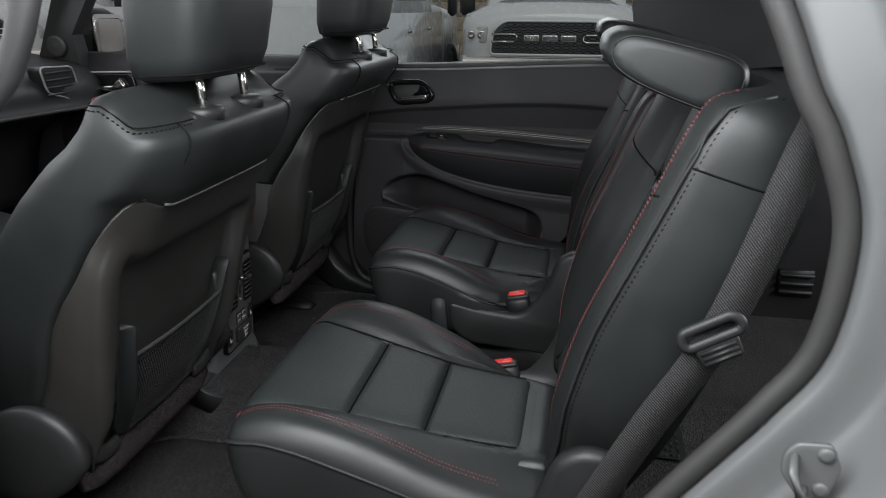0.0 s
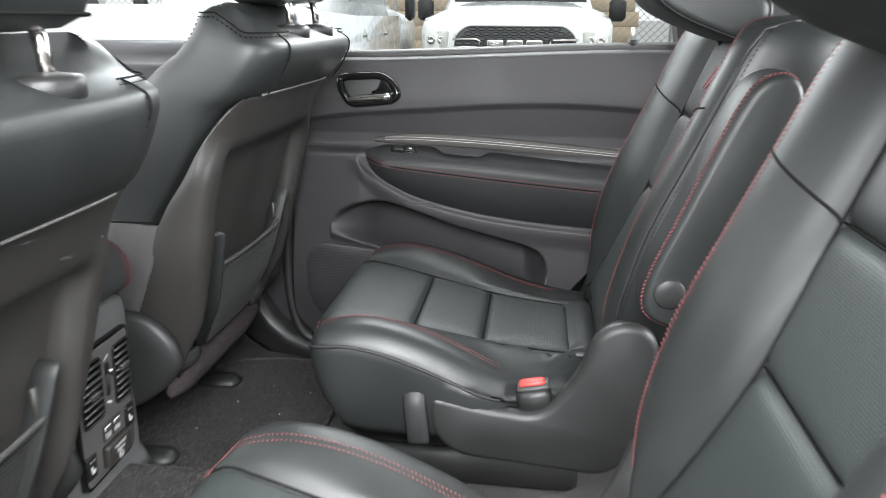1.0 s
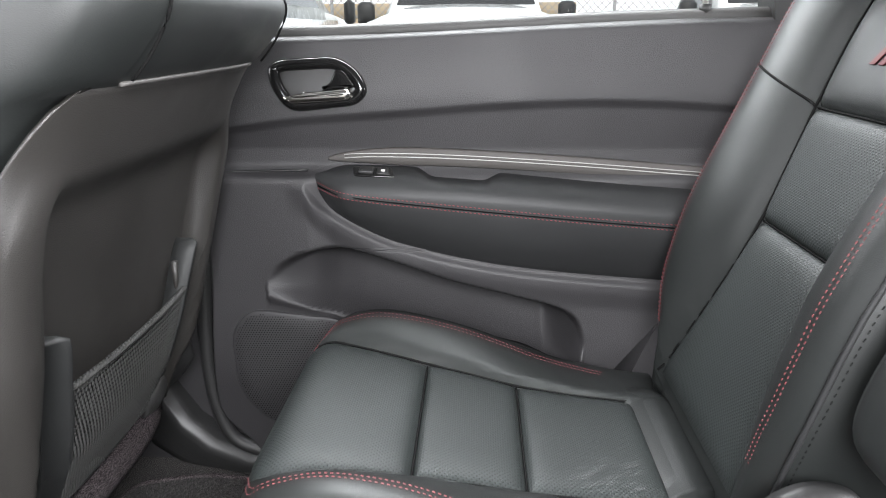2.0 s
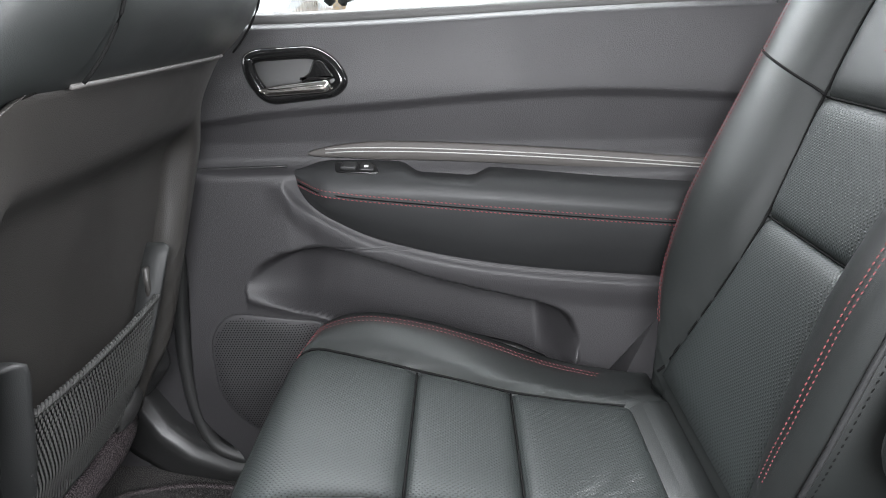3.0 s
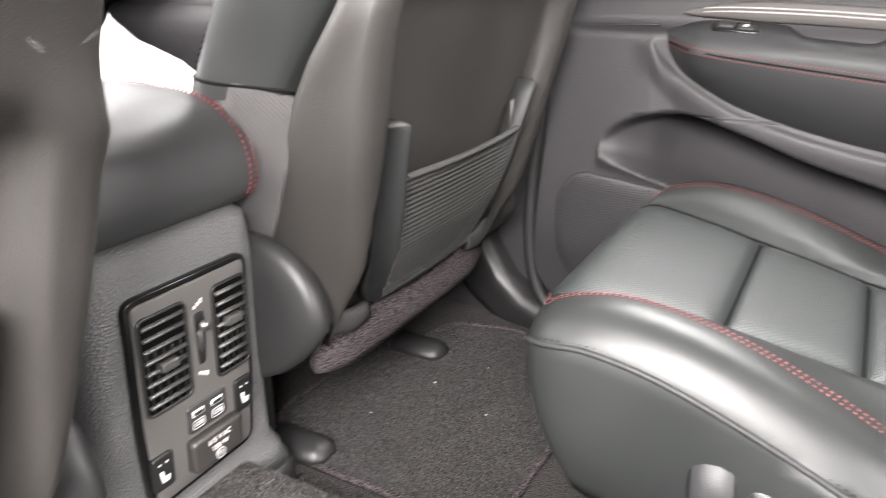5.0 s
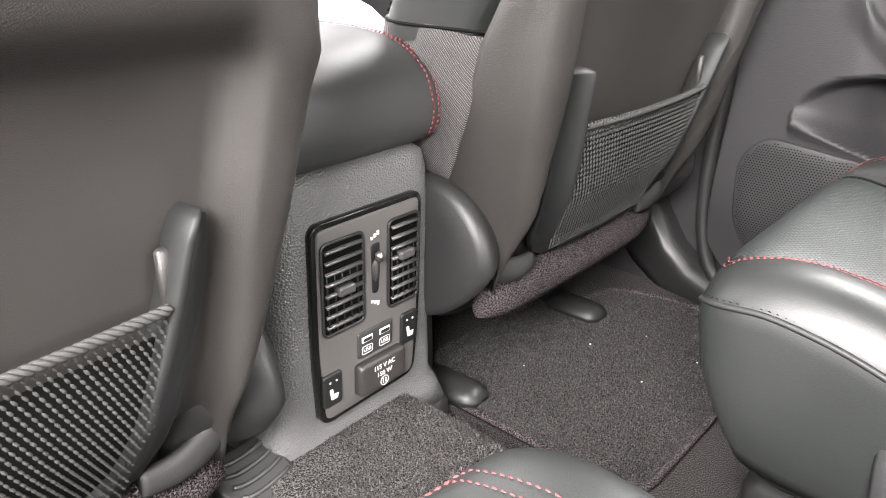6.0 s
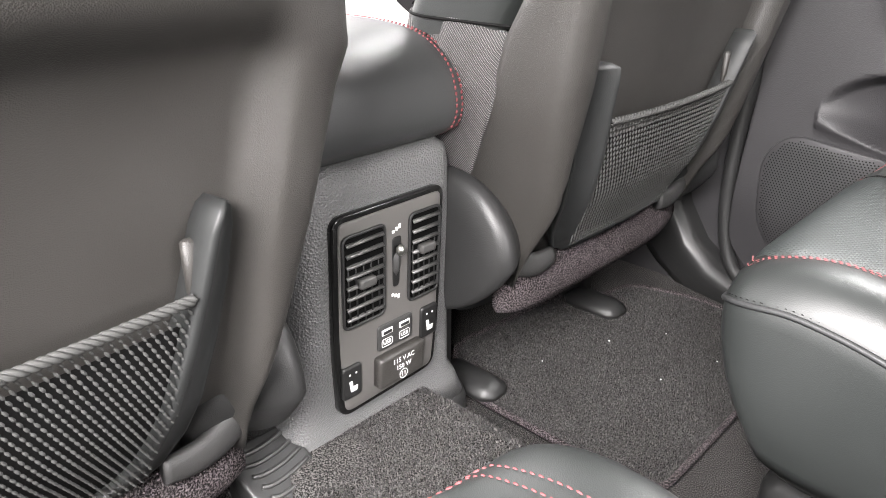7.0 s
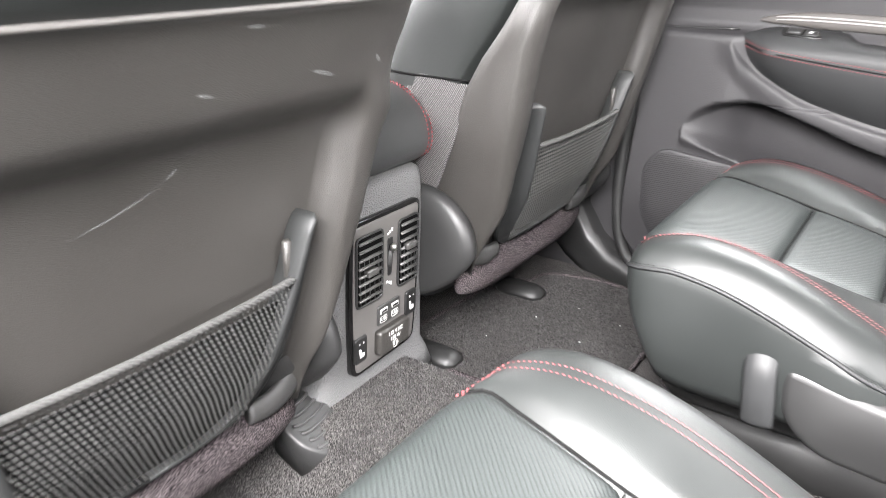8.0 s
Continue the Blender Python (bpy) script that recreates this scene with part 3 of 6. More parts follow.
def rear_seat(side):
    """A second-row bucket seat; side 1 for the car's right. v is the offset from its middle, outwards positive."""
    c = 0.38 if side > 0 else -0.362
    word = "right" if side > 0 else "left"
    seat = thing("captain_seat", "black leather rear bucket seat with red double stitching, headrest folded forward", "car seat", (0.1, c, 0.5), group="rear bucket seats")

    def Y(v):
        return c + v * side

    # cushion body
    g = Geo()
    rs = []
    xs = [-0.126, -0.1245, -0.122, -0.119, -0.115, -0.11, -0.105, -0.10, -0.095, -0.088, -0.08, -0.07, -0.055] + [-0.035 + 0.025 * i for i in range(17)]
    for x in xs:
        w, wi = lerp_table(CUSHION_W, x)[0], inner_width(x)
        iw = lerp_table(INSERT_W, x)[0]
        ring = []
        for k in range(49):
            v = -wi + (w + wi) * k / 48
            v = w * math.sin(v / w * math.pi / 2) * 0.4 + v * 0.6
            cut = 0.020 * (1 - smooth01(iw - 0.010, iw + 0.003, abs(v))) * smooth01(-0.122, -0.11, x) * (1 - smooth01(0.30, 0.325, x))
            ring.append(Vector((x, Y(v), cushion_top(x, v) - cut)))
        low = 0.648 + 0.10 * (1 - smooth01(-0.126, -0.085, x)) ** 2 + 0.012 * (1 - smooth01(-0.09, 0.0, x))
        zt = ring[48].z
        tuck = 0.05 * (1 - smooth01(-0.126, -0.02, x))
        side_pts = []
        for k in range(1, 11):
            u = k / 10
            side_pts.append((x + tuck * u * u, 0.004 * math.sin(u * math.pi) - 0.012 * u**3, zt + (low - zt) * u))
        ring += [Vector((px, Y(w + dv), pz)) for px, dv, pz in side_pts]
        for k in range(1, 8):
            ring.append(Vector((x + tuck, Y(w - 0.012 - (w + wi - 0.024) * k / 8), low)))
        ring += [Vector((px, Y(-wi - dv), pz)) for px, dv, pz in reversed(side_pts)]
        rs.append(ring)
    g.rings(rs)
    cushion = g.done("cushion", LEATHER, seat)

    def on_cushion(u, v, h):
        return Vector((u, Y(v), cushion_top(u, v) - 0.004 + h))

    for a, b in ((-0.121, 0.0488), (0.0502, 0.1668), (0.1682, 0.320)):
        pillow("cushion_panel", on_cushion, a, b, lambda u: (-lerp_table(INSERT_W, u)[0], lerp_table(INSERT_W, u)[0]), PERF, cushion, 0.0125, 0.0085, power=9.0, label="perforated leather panel")
    for s in (-1, 1):
        fold = []
        for i in range(40):
            u = -0.112 + 0.43 * i / 39
            v = s * (lerp_table(INSERT_W, u)[0] - 0.0027)
            fold.append(Vector((u, Y(v), cushion_top(u, v) - 0.0062)))
        Geo().tube(fold, 0.0016, 6).done("crease", THREAD_BLACK, cushion)
    for x in (0.0495, 0.1675):
        iw = lerp_table(INSERT_W, x)[0]
        Geo().tube([on_cushion(x, -iw + 2 * iw * i / 16, -0.0055) for i in range(17)], 0.0012, 6).done("crease", THREAD_BLACK, cushion)
    if side > 0:
        rng = random.Random(4)
        for i in range(22):
            x0, v0 = rng.uniform(0.225, 0.292), rng.uniform(-0.10, -0.045)
            ln, wd = rng.uniform(0.015, 0.04), rng.uniform(0.0012, 0.003)
            ring = [(x0 + ln * 0.5 * math.cos(q) * 0.8 - wd * math.sin(q) * 0.5, v0 + ln * 0.5 * math.cos(q) * 0.45 + wd * math.sin(q)) for q in [2 * math.pi * k / 10 for k in range(10)]]
            part("smear", [on_cushion(a, b, 0.0046) for a, b in ring], [tuple(range(10))], SCUFF, cushion, "chalky smear on the leather", True)
    # stitching along the bolsters' ridges
    for s in (-1, 1):
        for off in (-0.0045, 0.0045):
            line = []
            for i in range(40):
                x = -0.108 + (0.40 if s > 0 else 0.31) * i / 39
                v = s * (min(RIDGE_V, (lerp_table(CUSHION_W, x)[0] if s > 0 else inner_width(x)) * 0.86) - (0.009 if s > 0 else 0.016) + off)
                line.append(Vector((x, Y(v), cushion_top(x, v) + 0.0006)))
            stitches("red_stitching", line, THREAD_RED, cushion)
        edge_x = [-0.1235, -0.12, -0.115, -0.108, -0.10, -0.092, -0.082, -0.065, -0.04] + [-0.01 + 0.03 * i for i in range(12)]
        pipe = [Vector((x, Y(s * ((lerp_table(CUSHION_W, x)[0] if s > 0 else inner_width(x)) + 0.001)), lerp_table(PIPING_Z, x)[0] + 0.001 - (inner_fall(x) if s < 0 else 0.0))) for x in edge_x]
        Geo().tube(spline(pipe, 3), 0.0026, 6).done("piping", LEATHER_SIDE, cushion)
        stitches("black_stitching", [p + Vector((0.001, -0.004 * s * side, 0.0028)) for p in spline(pipe, 3)], THREAD_BLACK, cushion, 0.0045, 0.0062, 0.0006)
    # rear roll between cushion and backrest
    g = Geo()
    g.tube([Vector((0.336, Y(v), 0.739)) for v in [-0.104 + 0.254 * i / 12 for i in range(13)]], [0.022, 0.033] + [0.038] * 9 + [0.036, 0.030], 18, flat=0.32, up=(0, 0, 1))
    g.done("rear_roll", LEATHER, seat)

    # backrest
    dx, dz = math.sin(radians(21.5)), math.cos(radians(21.5))

    def B(s, v, h):
        return Vector((0.345 + dx * s - dz * h, Y(v), 0.75 + dz * s + dx * h))

    W = [(0.0, 0.165), (0.05, 0.185), (0.10, 0.205), (0.16, 0.222), (0.3, 0.228), (0.45, 0.229), (0.54, 0.226), (0.575, 0.217), (0.593, 0.195), (0.602, 0.15)]
    IW = [(0.0, 0.155), (0.05, 0.145), (0.12, 0.125), (0.2, 0.106), (0.27, 0.098), (0.34, 0.105), (0.41, 0.112), (0.5, 0.115), (0.58, 0.10)]
    RISE = [(0.0, 0.0), (0.06, 0.010), (0.14, 0.034), (0.236, 0.047), (0.29, 0.048), (0.344, 0.046), (0.44, 0.043), (0.527, 0.040), (0.57, 0.032), (0.60, 0.014)]

    def bolster(s, v):
        w, a = lerp_table(W, s)[0], abs(v)
        rise, iw, rv = lerp_table(RISE, s)[0], lerp_table(IW, s)[0], w - 0.032
        h = rise * math.sin(min(max((a - iw) / (rv - iw), 0.0), 1.0) * math.pi / 2) ** 0.85
        if a > rv:
            h = rise - 0.016 * min((a - rv) / 0.032, 1.0) ** 1.8
        return h - 0.05 * smooth01(0.54, 0.61, s) ** 2

    g, rs = Geo(), []
    for s in [0.0, 0.01, 0.03, 0.06] + [0.1 + 0.03 * i for i in range(14)] + [0.515, 0.535, 0.555, 0.57, 0.583, 0.593, 0.6, 0.603]:
        w = lerp_table(W, s)[0]
        back = -0.115 + 0.03 * smooth01(0.45, 0.61, s)
        ring = []
        for k in range(37):
            v = -w + 2 * w * k / 36
            v = w * math.sin(v / w * math.pi / 2) * 0.4 + v * 0.6
            iw = lerp_table(IW, s)[0]
            cut = 0.020 * (1 - smooth01(iw - 0.010, iw + 0.003, abs(v))) * (1 - smooth01(0.56, 0.59, s))
            ring.append(B(s, v, bolster(s, v) - cut))
        h0 = bolster(s, w)
        for k in range(1, 7):
            ring.append(B(s, w + 0.01 * math.sin(k / 6 * math.pi), h0 + (back - h0) * k / 6))
        for k in range(1, 9):
            ring.append(B(s, w - 2 * w * k / 9, back - 0.012 * math.sin(k / 9 * math.pi)))
        for k in range(6):
            u = 1 - k / 6
            ring.append(B(s, -w - 0.01 * math.sin(u * math.pi), h0 + (back - h0) * u))
        rs.append(ring)
    g.rings(rs)
    backrest = g.done("backrest", LEATHER, seat)

    def on_back(u, v, h):
        return B(u, v, bolster(u, v) - 0.004 + h)

    wide = lambda u: (-lerp_table(IW, u)[0], lerp_table(IW, u)[0])
    pillow("back_panel", on_back, 0.03, 0.2692, wide, PERF, backrest, 0.013, 0.0085, power=9.0, label="perforated leather panel")
    pillow("back_panel", on_back, 0.2708, 0.4092, wide, PERF, backrest, 0.013, 0.0085, power=9.0, label="perforated leather panel")
    pillow("back_panel", on_back, 0.4108, 0.575, wide, LEATHER, backrest, 0.012, 0.0085, power=9.0, label="smooth leather panel")
    for s in (-1, 1):
        fold = []
        for i in range(45):
            u = 0.03 + 0.54 * i / 44
            v = lerp_table(IW, u)[0] - 0.0027
            fold.append(B(u, s * v, bolster(u, v) - 0.0062))
        Geo().tube(fold, 0.0017, 6).done("crease", THREAD_BLACK, backrest)
    for u in (0.27, 0.41):
        iw = lerp_table(IW, u)[0]
        Geo().tube([on_back(u, -iw + 2 * iw * i / 16, -0.0055) for i in range(17)], 0.0012, 6).done("crease", THREAD_BLACK, backrest)
    for k in (0, 1):
        g = Geo()
        pts = [(-0.030 + 0.017 * k, 0.462), (-0.019 + 0.017 * k, 0.462), (0.011 + 0.017 * k, 0.502), (0.0 + 0.017 * k, 0.502)]
        g.plate([(-a * side, b) for a, b in pts], 0.0, 0.0012, 0.0004, lambda a, b, d: on_back(b, a, 0.0045 + d))
        g.done("emblem_stripe", RED_PRINT, backrest, "red embroidered stripe")
    for s in (-1, 1):
        for off in (0.0, 0.007):
            line = []
            for i in range(50):
                u = 0.09 + 0.49 * i / 49
                v = s * (lerp_table(W, u)[0] - 0.036 + off)
                line.append(B(u, v, bolster(u, v) + 0.0007))
            stitches("red_stitching", line, THREAD_RED, backrest, up=(-0.93, 0, 0.37))
        edge = [B(u, s * (lerp_table(W, u)[0] + 0.002), bolster(u, lerp_table(W, u)[0]) + 0.002) for u in [0.02 + 0.03 * i for i in range(20)]]
        Geo().tube(edge, 0.0026, 6).done("piping", LEATHER_SIDE, backrest)
        stitches("black_stitching", [p + Vector((0.008, 0, -0.003)) for p in edge], THREAD_BLACK, backrest, 0.0046, 0.0072, 0.0007, up=(0, s * side, 0))
        seam = [B(0.41 + 0.03 * i / 12, s * (0.098 + 0.115 * i / 12), bolster(0.41 + 0.03 * i / 12, 0.098 + 0.115 * i / 12) + 0.0002) for i in range(13)]
        Geo().tube(seam, 0.0016, 6).done("seam", THREAD_BLACK, backrest)

    # cross seam on the outer flank
    flank = []
    for i in range(9):
        u, q = 0.02 + 0.70 * i / 8, 0.487 + 0.010 * i / 8
        w, h0 = lerp_table(W, q)[0], bolster(q, lerp_table(W, q)[0])
        flank.append(B(q, w + 0.01 * math.sin(u * math.pi) + 0.0004, h0 + (-0.115 + 0.03 * smooth01(0.45, 0.61, q) - h0) * u))
    Geo().tube(flank, 0.0013, 6).done("seam", THREAD_BLACK, backrest)

    # headrest, folded forward
    prof = spline([(0.395, 1.33), (0.402, 1.348), (0.43, 1.356), (0.50, 1.342), (0.56, 1.325), (0.577, 1.305), (0.57, 1.275), (0.54, 1.256), (0.50, 1.266), (0.44, 1.290), (0.405, 1.312), (0.395, 1.33)], 4)[:-1]
    cx, cz = 0.487, 1.305
    g = Geo()
    rs = []
    for v, k in ((-0.128, 0.55), (-0.1275, 0.72), (-0.124, 0.85), (-0.115, 0.93), (-0.10, 0.975), (-0.07, 1.0), (0, 1.01), (0.07, 1.0), (0.10, 0.975), (0.115, 0.93), (0.124, 0.85), (0.1275, 0.72), (0.128, 0.55)):
        rs.append([Vector((cx + (p[0] - cx) * k, Y(v), cz + (p[1] - cz) * k)) for p in prof])
    g.rings(rs)
    head = g.done("headrest", LEATHER, seat)
    for s in (-1, 1):
        loop = [Vector((cx + (p[0] - cx) * 0.86, Y(s * 0.1245), cz + (p[1] - cz) * 0.86)) for p in prof]
        Geo().tube(loop + loop[:1], 0.0010, 6, caps=False).done("piping", LEATHER_SIDE, head)
        Geo().tube([Vector((0.55, Y(s * 0.06), 1.24)), Vector((0.53, Y(s * 0.06), 1.285))], 0.006, 8).done("post", PLASTIC_SOFT, head)

    # plastic side shields and under-frame
    for s in (-1, 1):
        outline = rounded([(0.09, 0.735), (0.10, 0.66), (0.14, 0.625), (0.375, 0.605), (0.425, 0.66), (0.437, 0.835), (0.418, 0.862), (0.38, 0.870), (0.345, 0.85), (0.318, 0.77), (0.27, 0.705), (0.17, 0.715)], 0.03, 5)
        if side > 0 and s > 0:
            outline = rounded([(0.375, 0.62), (0.425, 0.65), (0.437, 0.83), (0.425, 0.855), (0.405, 0.85), (0.385, 0.76), (0.372, 0.68)], 0.012, 4)
        if side < 0:
            outline = [(a + 0.026, b - 0.018) for a, b in outline]
        g = Geo()
        g.plate(outline, 0.0, 0.024 if s < 0 or side < 0 else 0.016, 0.012, lambda a, b, d: Vector((a, Y(s * (0.232 + d + 0.006 * smooth01(0.75, 0.88, b))), b)))
        g.done("side_shield", PLASTIC_SOFT, seat, "curved black plastic cover")
    Geo().box((0.12, c, 0.62), (0.36, 0.34, 0.09), 0.02).done("under_frame", VENT_DARK, seat)
    for s in (-1, 1):
        Geo().box((0.14, Y(s * 0.13), 0.535), (0.40, 0.05, 0.075), 0.012).done("seat_rail", VENT_DARK, seat)
    # pull strap under the cushion
    strap = [Vector((0.072, Y(-0.245), 0.735)), Vector((0.074, Y(-0.258), 0.715)), Vector((0.078, Y(-0.262), 0.68)), Vector((0.080, Y(-0.258), 0.648))]
    Geo().tube(spline(strap, 4), 0.018, 10, flat=0.35, up=(0, 1, 0)).done("pull_strap", LEATHER_SIDE, seat, "soft black strap loop")

    # folded-up armrest on the inboard side
    if side > 0:
        arm = thing("armrest", "black leather armrest with red stitching, folded up beside the backrest", "armrest", (0.44, Y(-0.30), 0.93), group="folded armrests")
        prof = []
        ax = spline([(0.435, 0.895), (0.395, 0.915), (0.392, 0.96), (0.43, 1.06), (0.472, 1.17), (0.502, 1.222), (0.54, 1.23), (0.558, 1.20), (0.545, 1.14), (0.515, 1.04), (0.487, 0.955), (0.468, 0.905), (0.435, 0.895)], 5)[:-1]
        mx, mz = 0.475, 1.06
        g, rs = Geo(), []
        for v, k in ((-0.342, 0.70), (-0.341, 0.80), (-0.337, 0.89), (-0.328, 0.96), (-0.315, 1.0), (-0.285, 1.0), (-0.272, 0.96), (-0.265, 0.88)):
            rs.append([Vector((p[0] + (0.0 if k == 1 else (mx + (p[1] - mz) * 0.38 - p[0]) * (1 - k)), Y(v), mz + (p[1] - mz) * (1 - (1 - k) * 0.25))) for p in ax])
        g.rings(rs)
        pad = g.done("pad", LEATHER, arm)
        for k in (0.93, 0.955):
            loop = [Vector((p[0] + (mx + (p[1] - mz) * 0.38 - p[0]) * (1 - k), Y(-0.337 + (k - 0.89) * 0.13), mz + (p[1] - mz) * (1 - (1 - k) * 0.25))) for p in ax]
            stitches("red_stitching", [q + Vector((0, -0.0015 * side, 0)) for q in loop + loop[:1]], THREAD_RED, pad, up=(0, -side, 0))
        g = Geo()
        for r0, d in ((0.024, 0.0),):
            rs = [[Vector((0.424 + r * math.cos(t * math.pi / 12), Y(v), 0.950 + r * math.sin(t * math.pi / 12))) for t in range(24)] for r, v in ((0.0235, -0.335), (0.0235, -0.3415), (0.0225, -0.342), (0.0215, -0.3410), (0.0205, -0.3415), (0.0200, -0.3465), (0.0185, -0.3478), (0.004, -0.348))]
            g.rings(rs)
        g.done("pivot_cap", PLASTIC_SOFT, arm, "round plastic pivot cap")

    # belt buckle on its stalk, inboard
    buckle = thing("belt_buckle", "black seat belt buckle with a red release button, beside the cushion", "seat belt buckle", (0.27, Y(-0.235), 0.70), group="belt buckles")
    m = Euler((radians(8 * side), radians(-12), 0)).to_matrix().to_4x4()
    dz = 0.0 if side > 0 else -0.030
    Geo().box((0.262, Y(-0.228), 0.712 + dz), (0.054, 0.030, 0.062), 0.007, m).done("housing", VENT_DARK, buckle)
    Geo().box((0.256, Y(-0.2255), 0.7445 + dz), (0.052, 0.027, 0.008), 0.003, m).done("collar", PLASTIC, buckle)
    Geo().box((0.254, Y(-0.2265), 0.750 + dz), (0.040, 0.017, 0.008), 0.003, m).done("release_button", RED, buckle, "red press button")
    Geo().tube([Vector((0.28, Y(-0.228), 0.69 + dz)), Vector((0.29, Y(-0.225), 0.63))], 0.014, 8, flat=0.5, up=(0, 1, 0)).done("stalk", WEBBING, buckle)
    return seat


rear_seat(1)
rear_seat(-1)

# ---------------------------------------------------------------- front seats
FRONT = [(0.70, -0.56, -0.345, 0.172), (0.78, -0.525, -0.32, 0.197), (0.83, -0.508, -0.307, 0.222), (0.90, -0.48, -0.290, 0.239), (0.96, -0.45, -0.276, 0.246), (1.02, -0.408, -0.262, 0.247), (1.10, -0.357, -0.235, 0.25), (1.14, -0.335, -0.21, 0.25),
         (1.165, -0.322, -0.168, 0.25), (1.178, -0.315, -0.152, 0.25), (1.193, -0.308, -0.138, 0.249), (1.21, -0.30, -0.126, 0.248), (1.235, -0.281, -0.114, 0.246), (1.26, -0.265, -0.115, 0.243), (1.282, -0.255, -0.124, 0.238), (1.297, -0.246, -0.138, 0.229), (1.305, -0.235, -0.155, 0.214), (1.309, -0.222, -0.172, 0.19)]
SHELL_X = [(0.66, -0.355), (0.70, -0.335), (0.76, -0.308), (0.81, -0.284), (0.93, -0.256), (1.0, -0.240), (1.06, -0.223), (1.10, -0.206), (1.132, -0.189), (1.152, -0.178), (1.17, -0.166)]
SHELL_EDGE = [(0.66, -0.366), (0.70, -0.346), (0.74, -0.405), (0.83, -0.386), (0.845, -0.379), (0.87, -0.366), (0.907, -0.348), (0.997, -0.311), (1.058, -0.264), (1.10, -0.236), (1.135, -0.208), (1.155, -0.189), (1.17, -0.17)]

SHELL_W = [(0.66, 0.20), (0.74, 0.205), (0.80, 0.213), (0.86, 0.225), (0.91, 0.234), (0.95, 0.241), (1.0, 0.246), (1.06, 0.2485), (1.10, 0.246), (1.135, 0.237), (1.17, 0.222)]


def shell_dip(z, v):
    wall = 0.188 + 0.012 * smooth01(0.92, 1.05, z)
    return 0.030 * (1 - smooth01(wall - 0.010, wall + 0.008, abs(v))) * smooth01(0.66, 0.70, z) * (1 - smooth01(1.058, 1.098, z))


BOLSTER = [(0.70, 0.04), (0.83, 0.05), (0.96, 0.066), (1.02, 0.078), (1.10, 0.072), (1.165, 0.050), (1.21, 0.028), (1.25, 0.008), (1.275, 0.0)]


def top_drop(x, z):
    return 0.032 * smooth01(1.235, 1.305, z) * smooth01(-0.205, -0.16, x)


def front_seat():
    c = 0.3675
    seat = thing("front_seat", "black leather front seat with plastic back shell and net pocket", "car seat", (-0.36, c, 0.5), group="front seats")

    def Y(v):
        return c + v

    g, rs = Geo(), []
    zs = [0.66, 0.70, 0.76, 0.82, 0.88, 0.94, 1.0, 1.06, 1.10, 1.13, 1.15, 1.16, 1.168, 1.178, 1.19, 1.21, 1.235, 1.26, 1.275, 1.288, 1.297, 1.303, 1.307, 1.309]
    for z in zs:
        xf, xr, w = lerp_table(FRONT, max(z, 0.70))
        low = 1 - smooth01(1.15, 1.17, z)
        xr += (lerp_table(SHELL_X, z)[0] - 0.016 - xr) * low
        cx, hx = (xf + xr) / 2, (xr - xf) / 2
        xs, xb = lerp_table(SHELL_X, z)[0], lerp_table(SHELL_EDGE, z)[0]
        ring = []
        for a, b in superring(cx, 0, hx, w, 4.0, 64):
            # keep inside the plastic shell
            a -= lerp_table(BOLSTER, z)[0] * max((cx - a) / hx, 0.0) * smooth01(0.06, 0.17, abs(b))
            lim = xs - 0.016 - shell_dip(z, b) - min(max((abs(b) - 0.175) / max(w - 0.175, 0.01), 0), 1) * (xs - xb)
            ring.append(Vector((a + (min(a, lim) - a) * low * (1 - smooth01(1.06, 1.13, z)), Y(b), z - top_drop(a, z))))
        rs.append(ring)
    g.rings(rs)
    body = g.done("backrest", LEATHER, seat)
    # plastic back shell, wrapping round the sides
    vs, fs, n = [], [], 0
    rows = [0.705, 0.72, 0.735, 0.75, 0.765, 0.78, 0.79, 0.80, 0.81, 0.82, 0.83, 0.845, 0.87, 0.90, 0.94, 0.98, 1.02, 1.045, 1.056, 1.064, 1.071, 1.078, 1.085, 1.092, 1.10, 1.11, 1.12, 1.135, 1.15, 1.16, 1.17]
    for z in rows:
        w = lerp_table(SHELL_W, z)[0]
        xr, xb = lerp_table(SHELL_X, z)[0], lerp_table(SHELL_EDGE, z)[0]
        reach = 0.30 + 0.70 * smooth01(0.735, 0.83, z)
        # back face, a rounded corner, then a side that runs forward
        flat = w - 0.021
        p0, p1, p2 = Vector((xr, flat)), Vector((xr - 0.004, w - 0.004)), Vector((xb, w + 0.002))
        p3 = p1 + (p2 - p1) * 0.24
        path = []
        for k in range(15):
            t = (1 - k / 14) * reach
            if t < 0.5:
                u = t / 0.5
                q = p0 * (1 - u) ** 2 + p1 * 2 * u * (1 - u) + p3 * u * u
            else:
                u = (t - 0.5) / 0.5
                q = p3 + (p2 - p3) * u + Vector((0.0, 0.004)) * 4 * u * (1 - u)
            path.append((q.x, -q.y))
        for k in range(1, 29):
            path.append((xr, -flat * (1 - k / 28)))
        path = path + [(p, -q) for p, q in reversed(path[:-1])]
        # towards the top the shell takes the rounded plan of the upholstery
        xf, _, wb = lerp_table(FRONT, z)
        cx, hx, f = (xf + xr) / 2, (xr - xf) / 2, smooth01(1.05, 1.13, z)
        for p, q in path:
            k = 1 + f * (((abs(p - cx) / hx) ** 4 + (abs(q) / (wb + 0.003)) ** 4) ** -0.25 - 1)
            vs.append(Vector((cx + (p - cx) * k - shell_dip(z, q), Y(q * k), z)))
        n = len(path)
    for i in range(len(rows) - 1):
        for j in range(n - 1):
            fs.append((i * n + j, i * n + j + 1, (i + 1) * n + j + 1, (i + 1) * n + j))
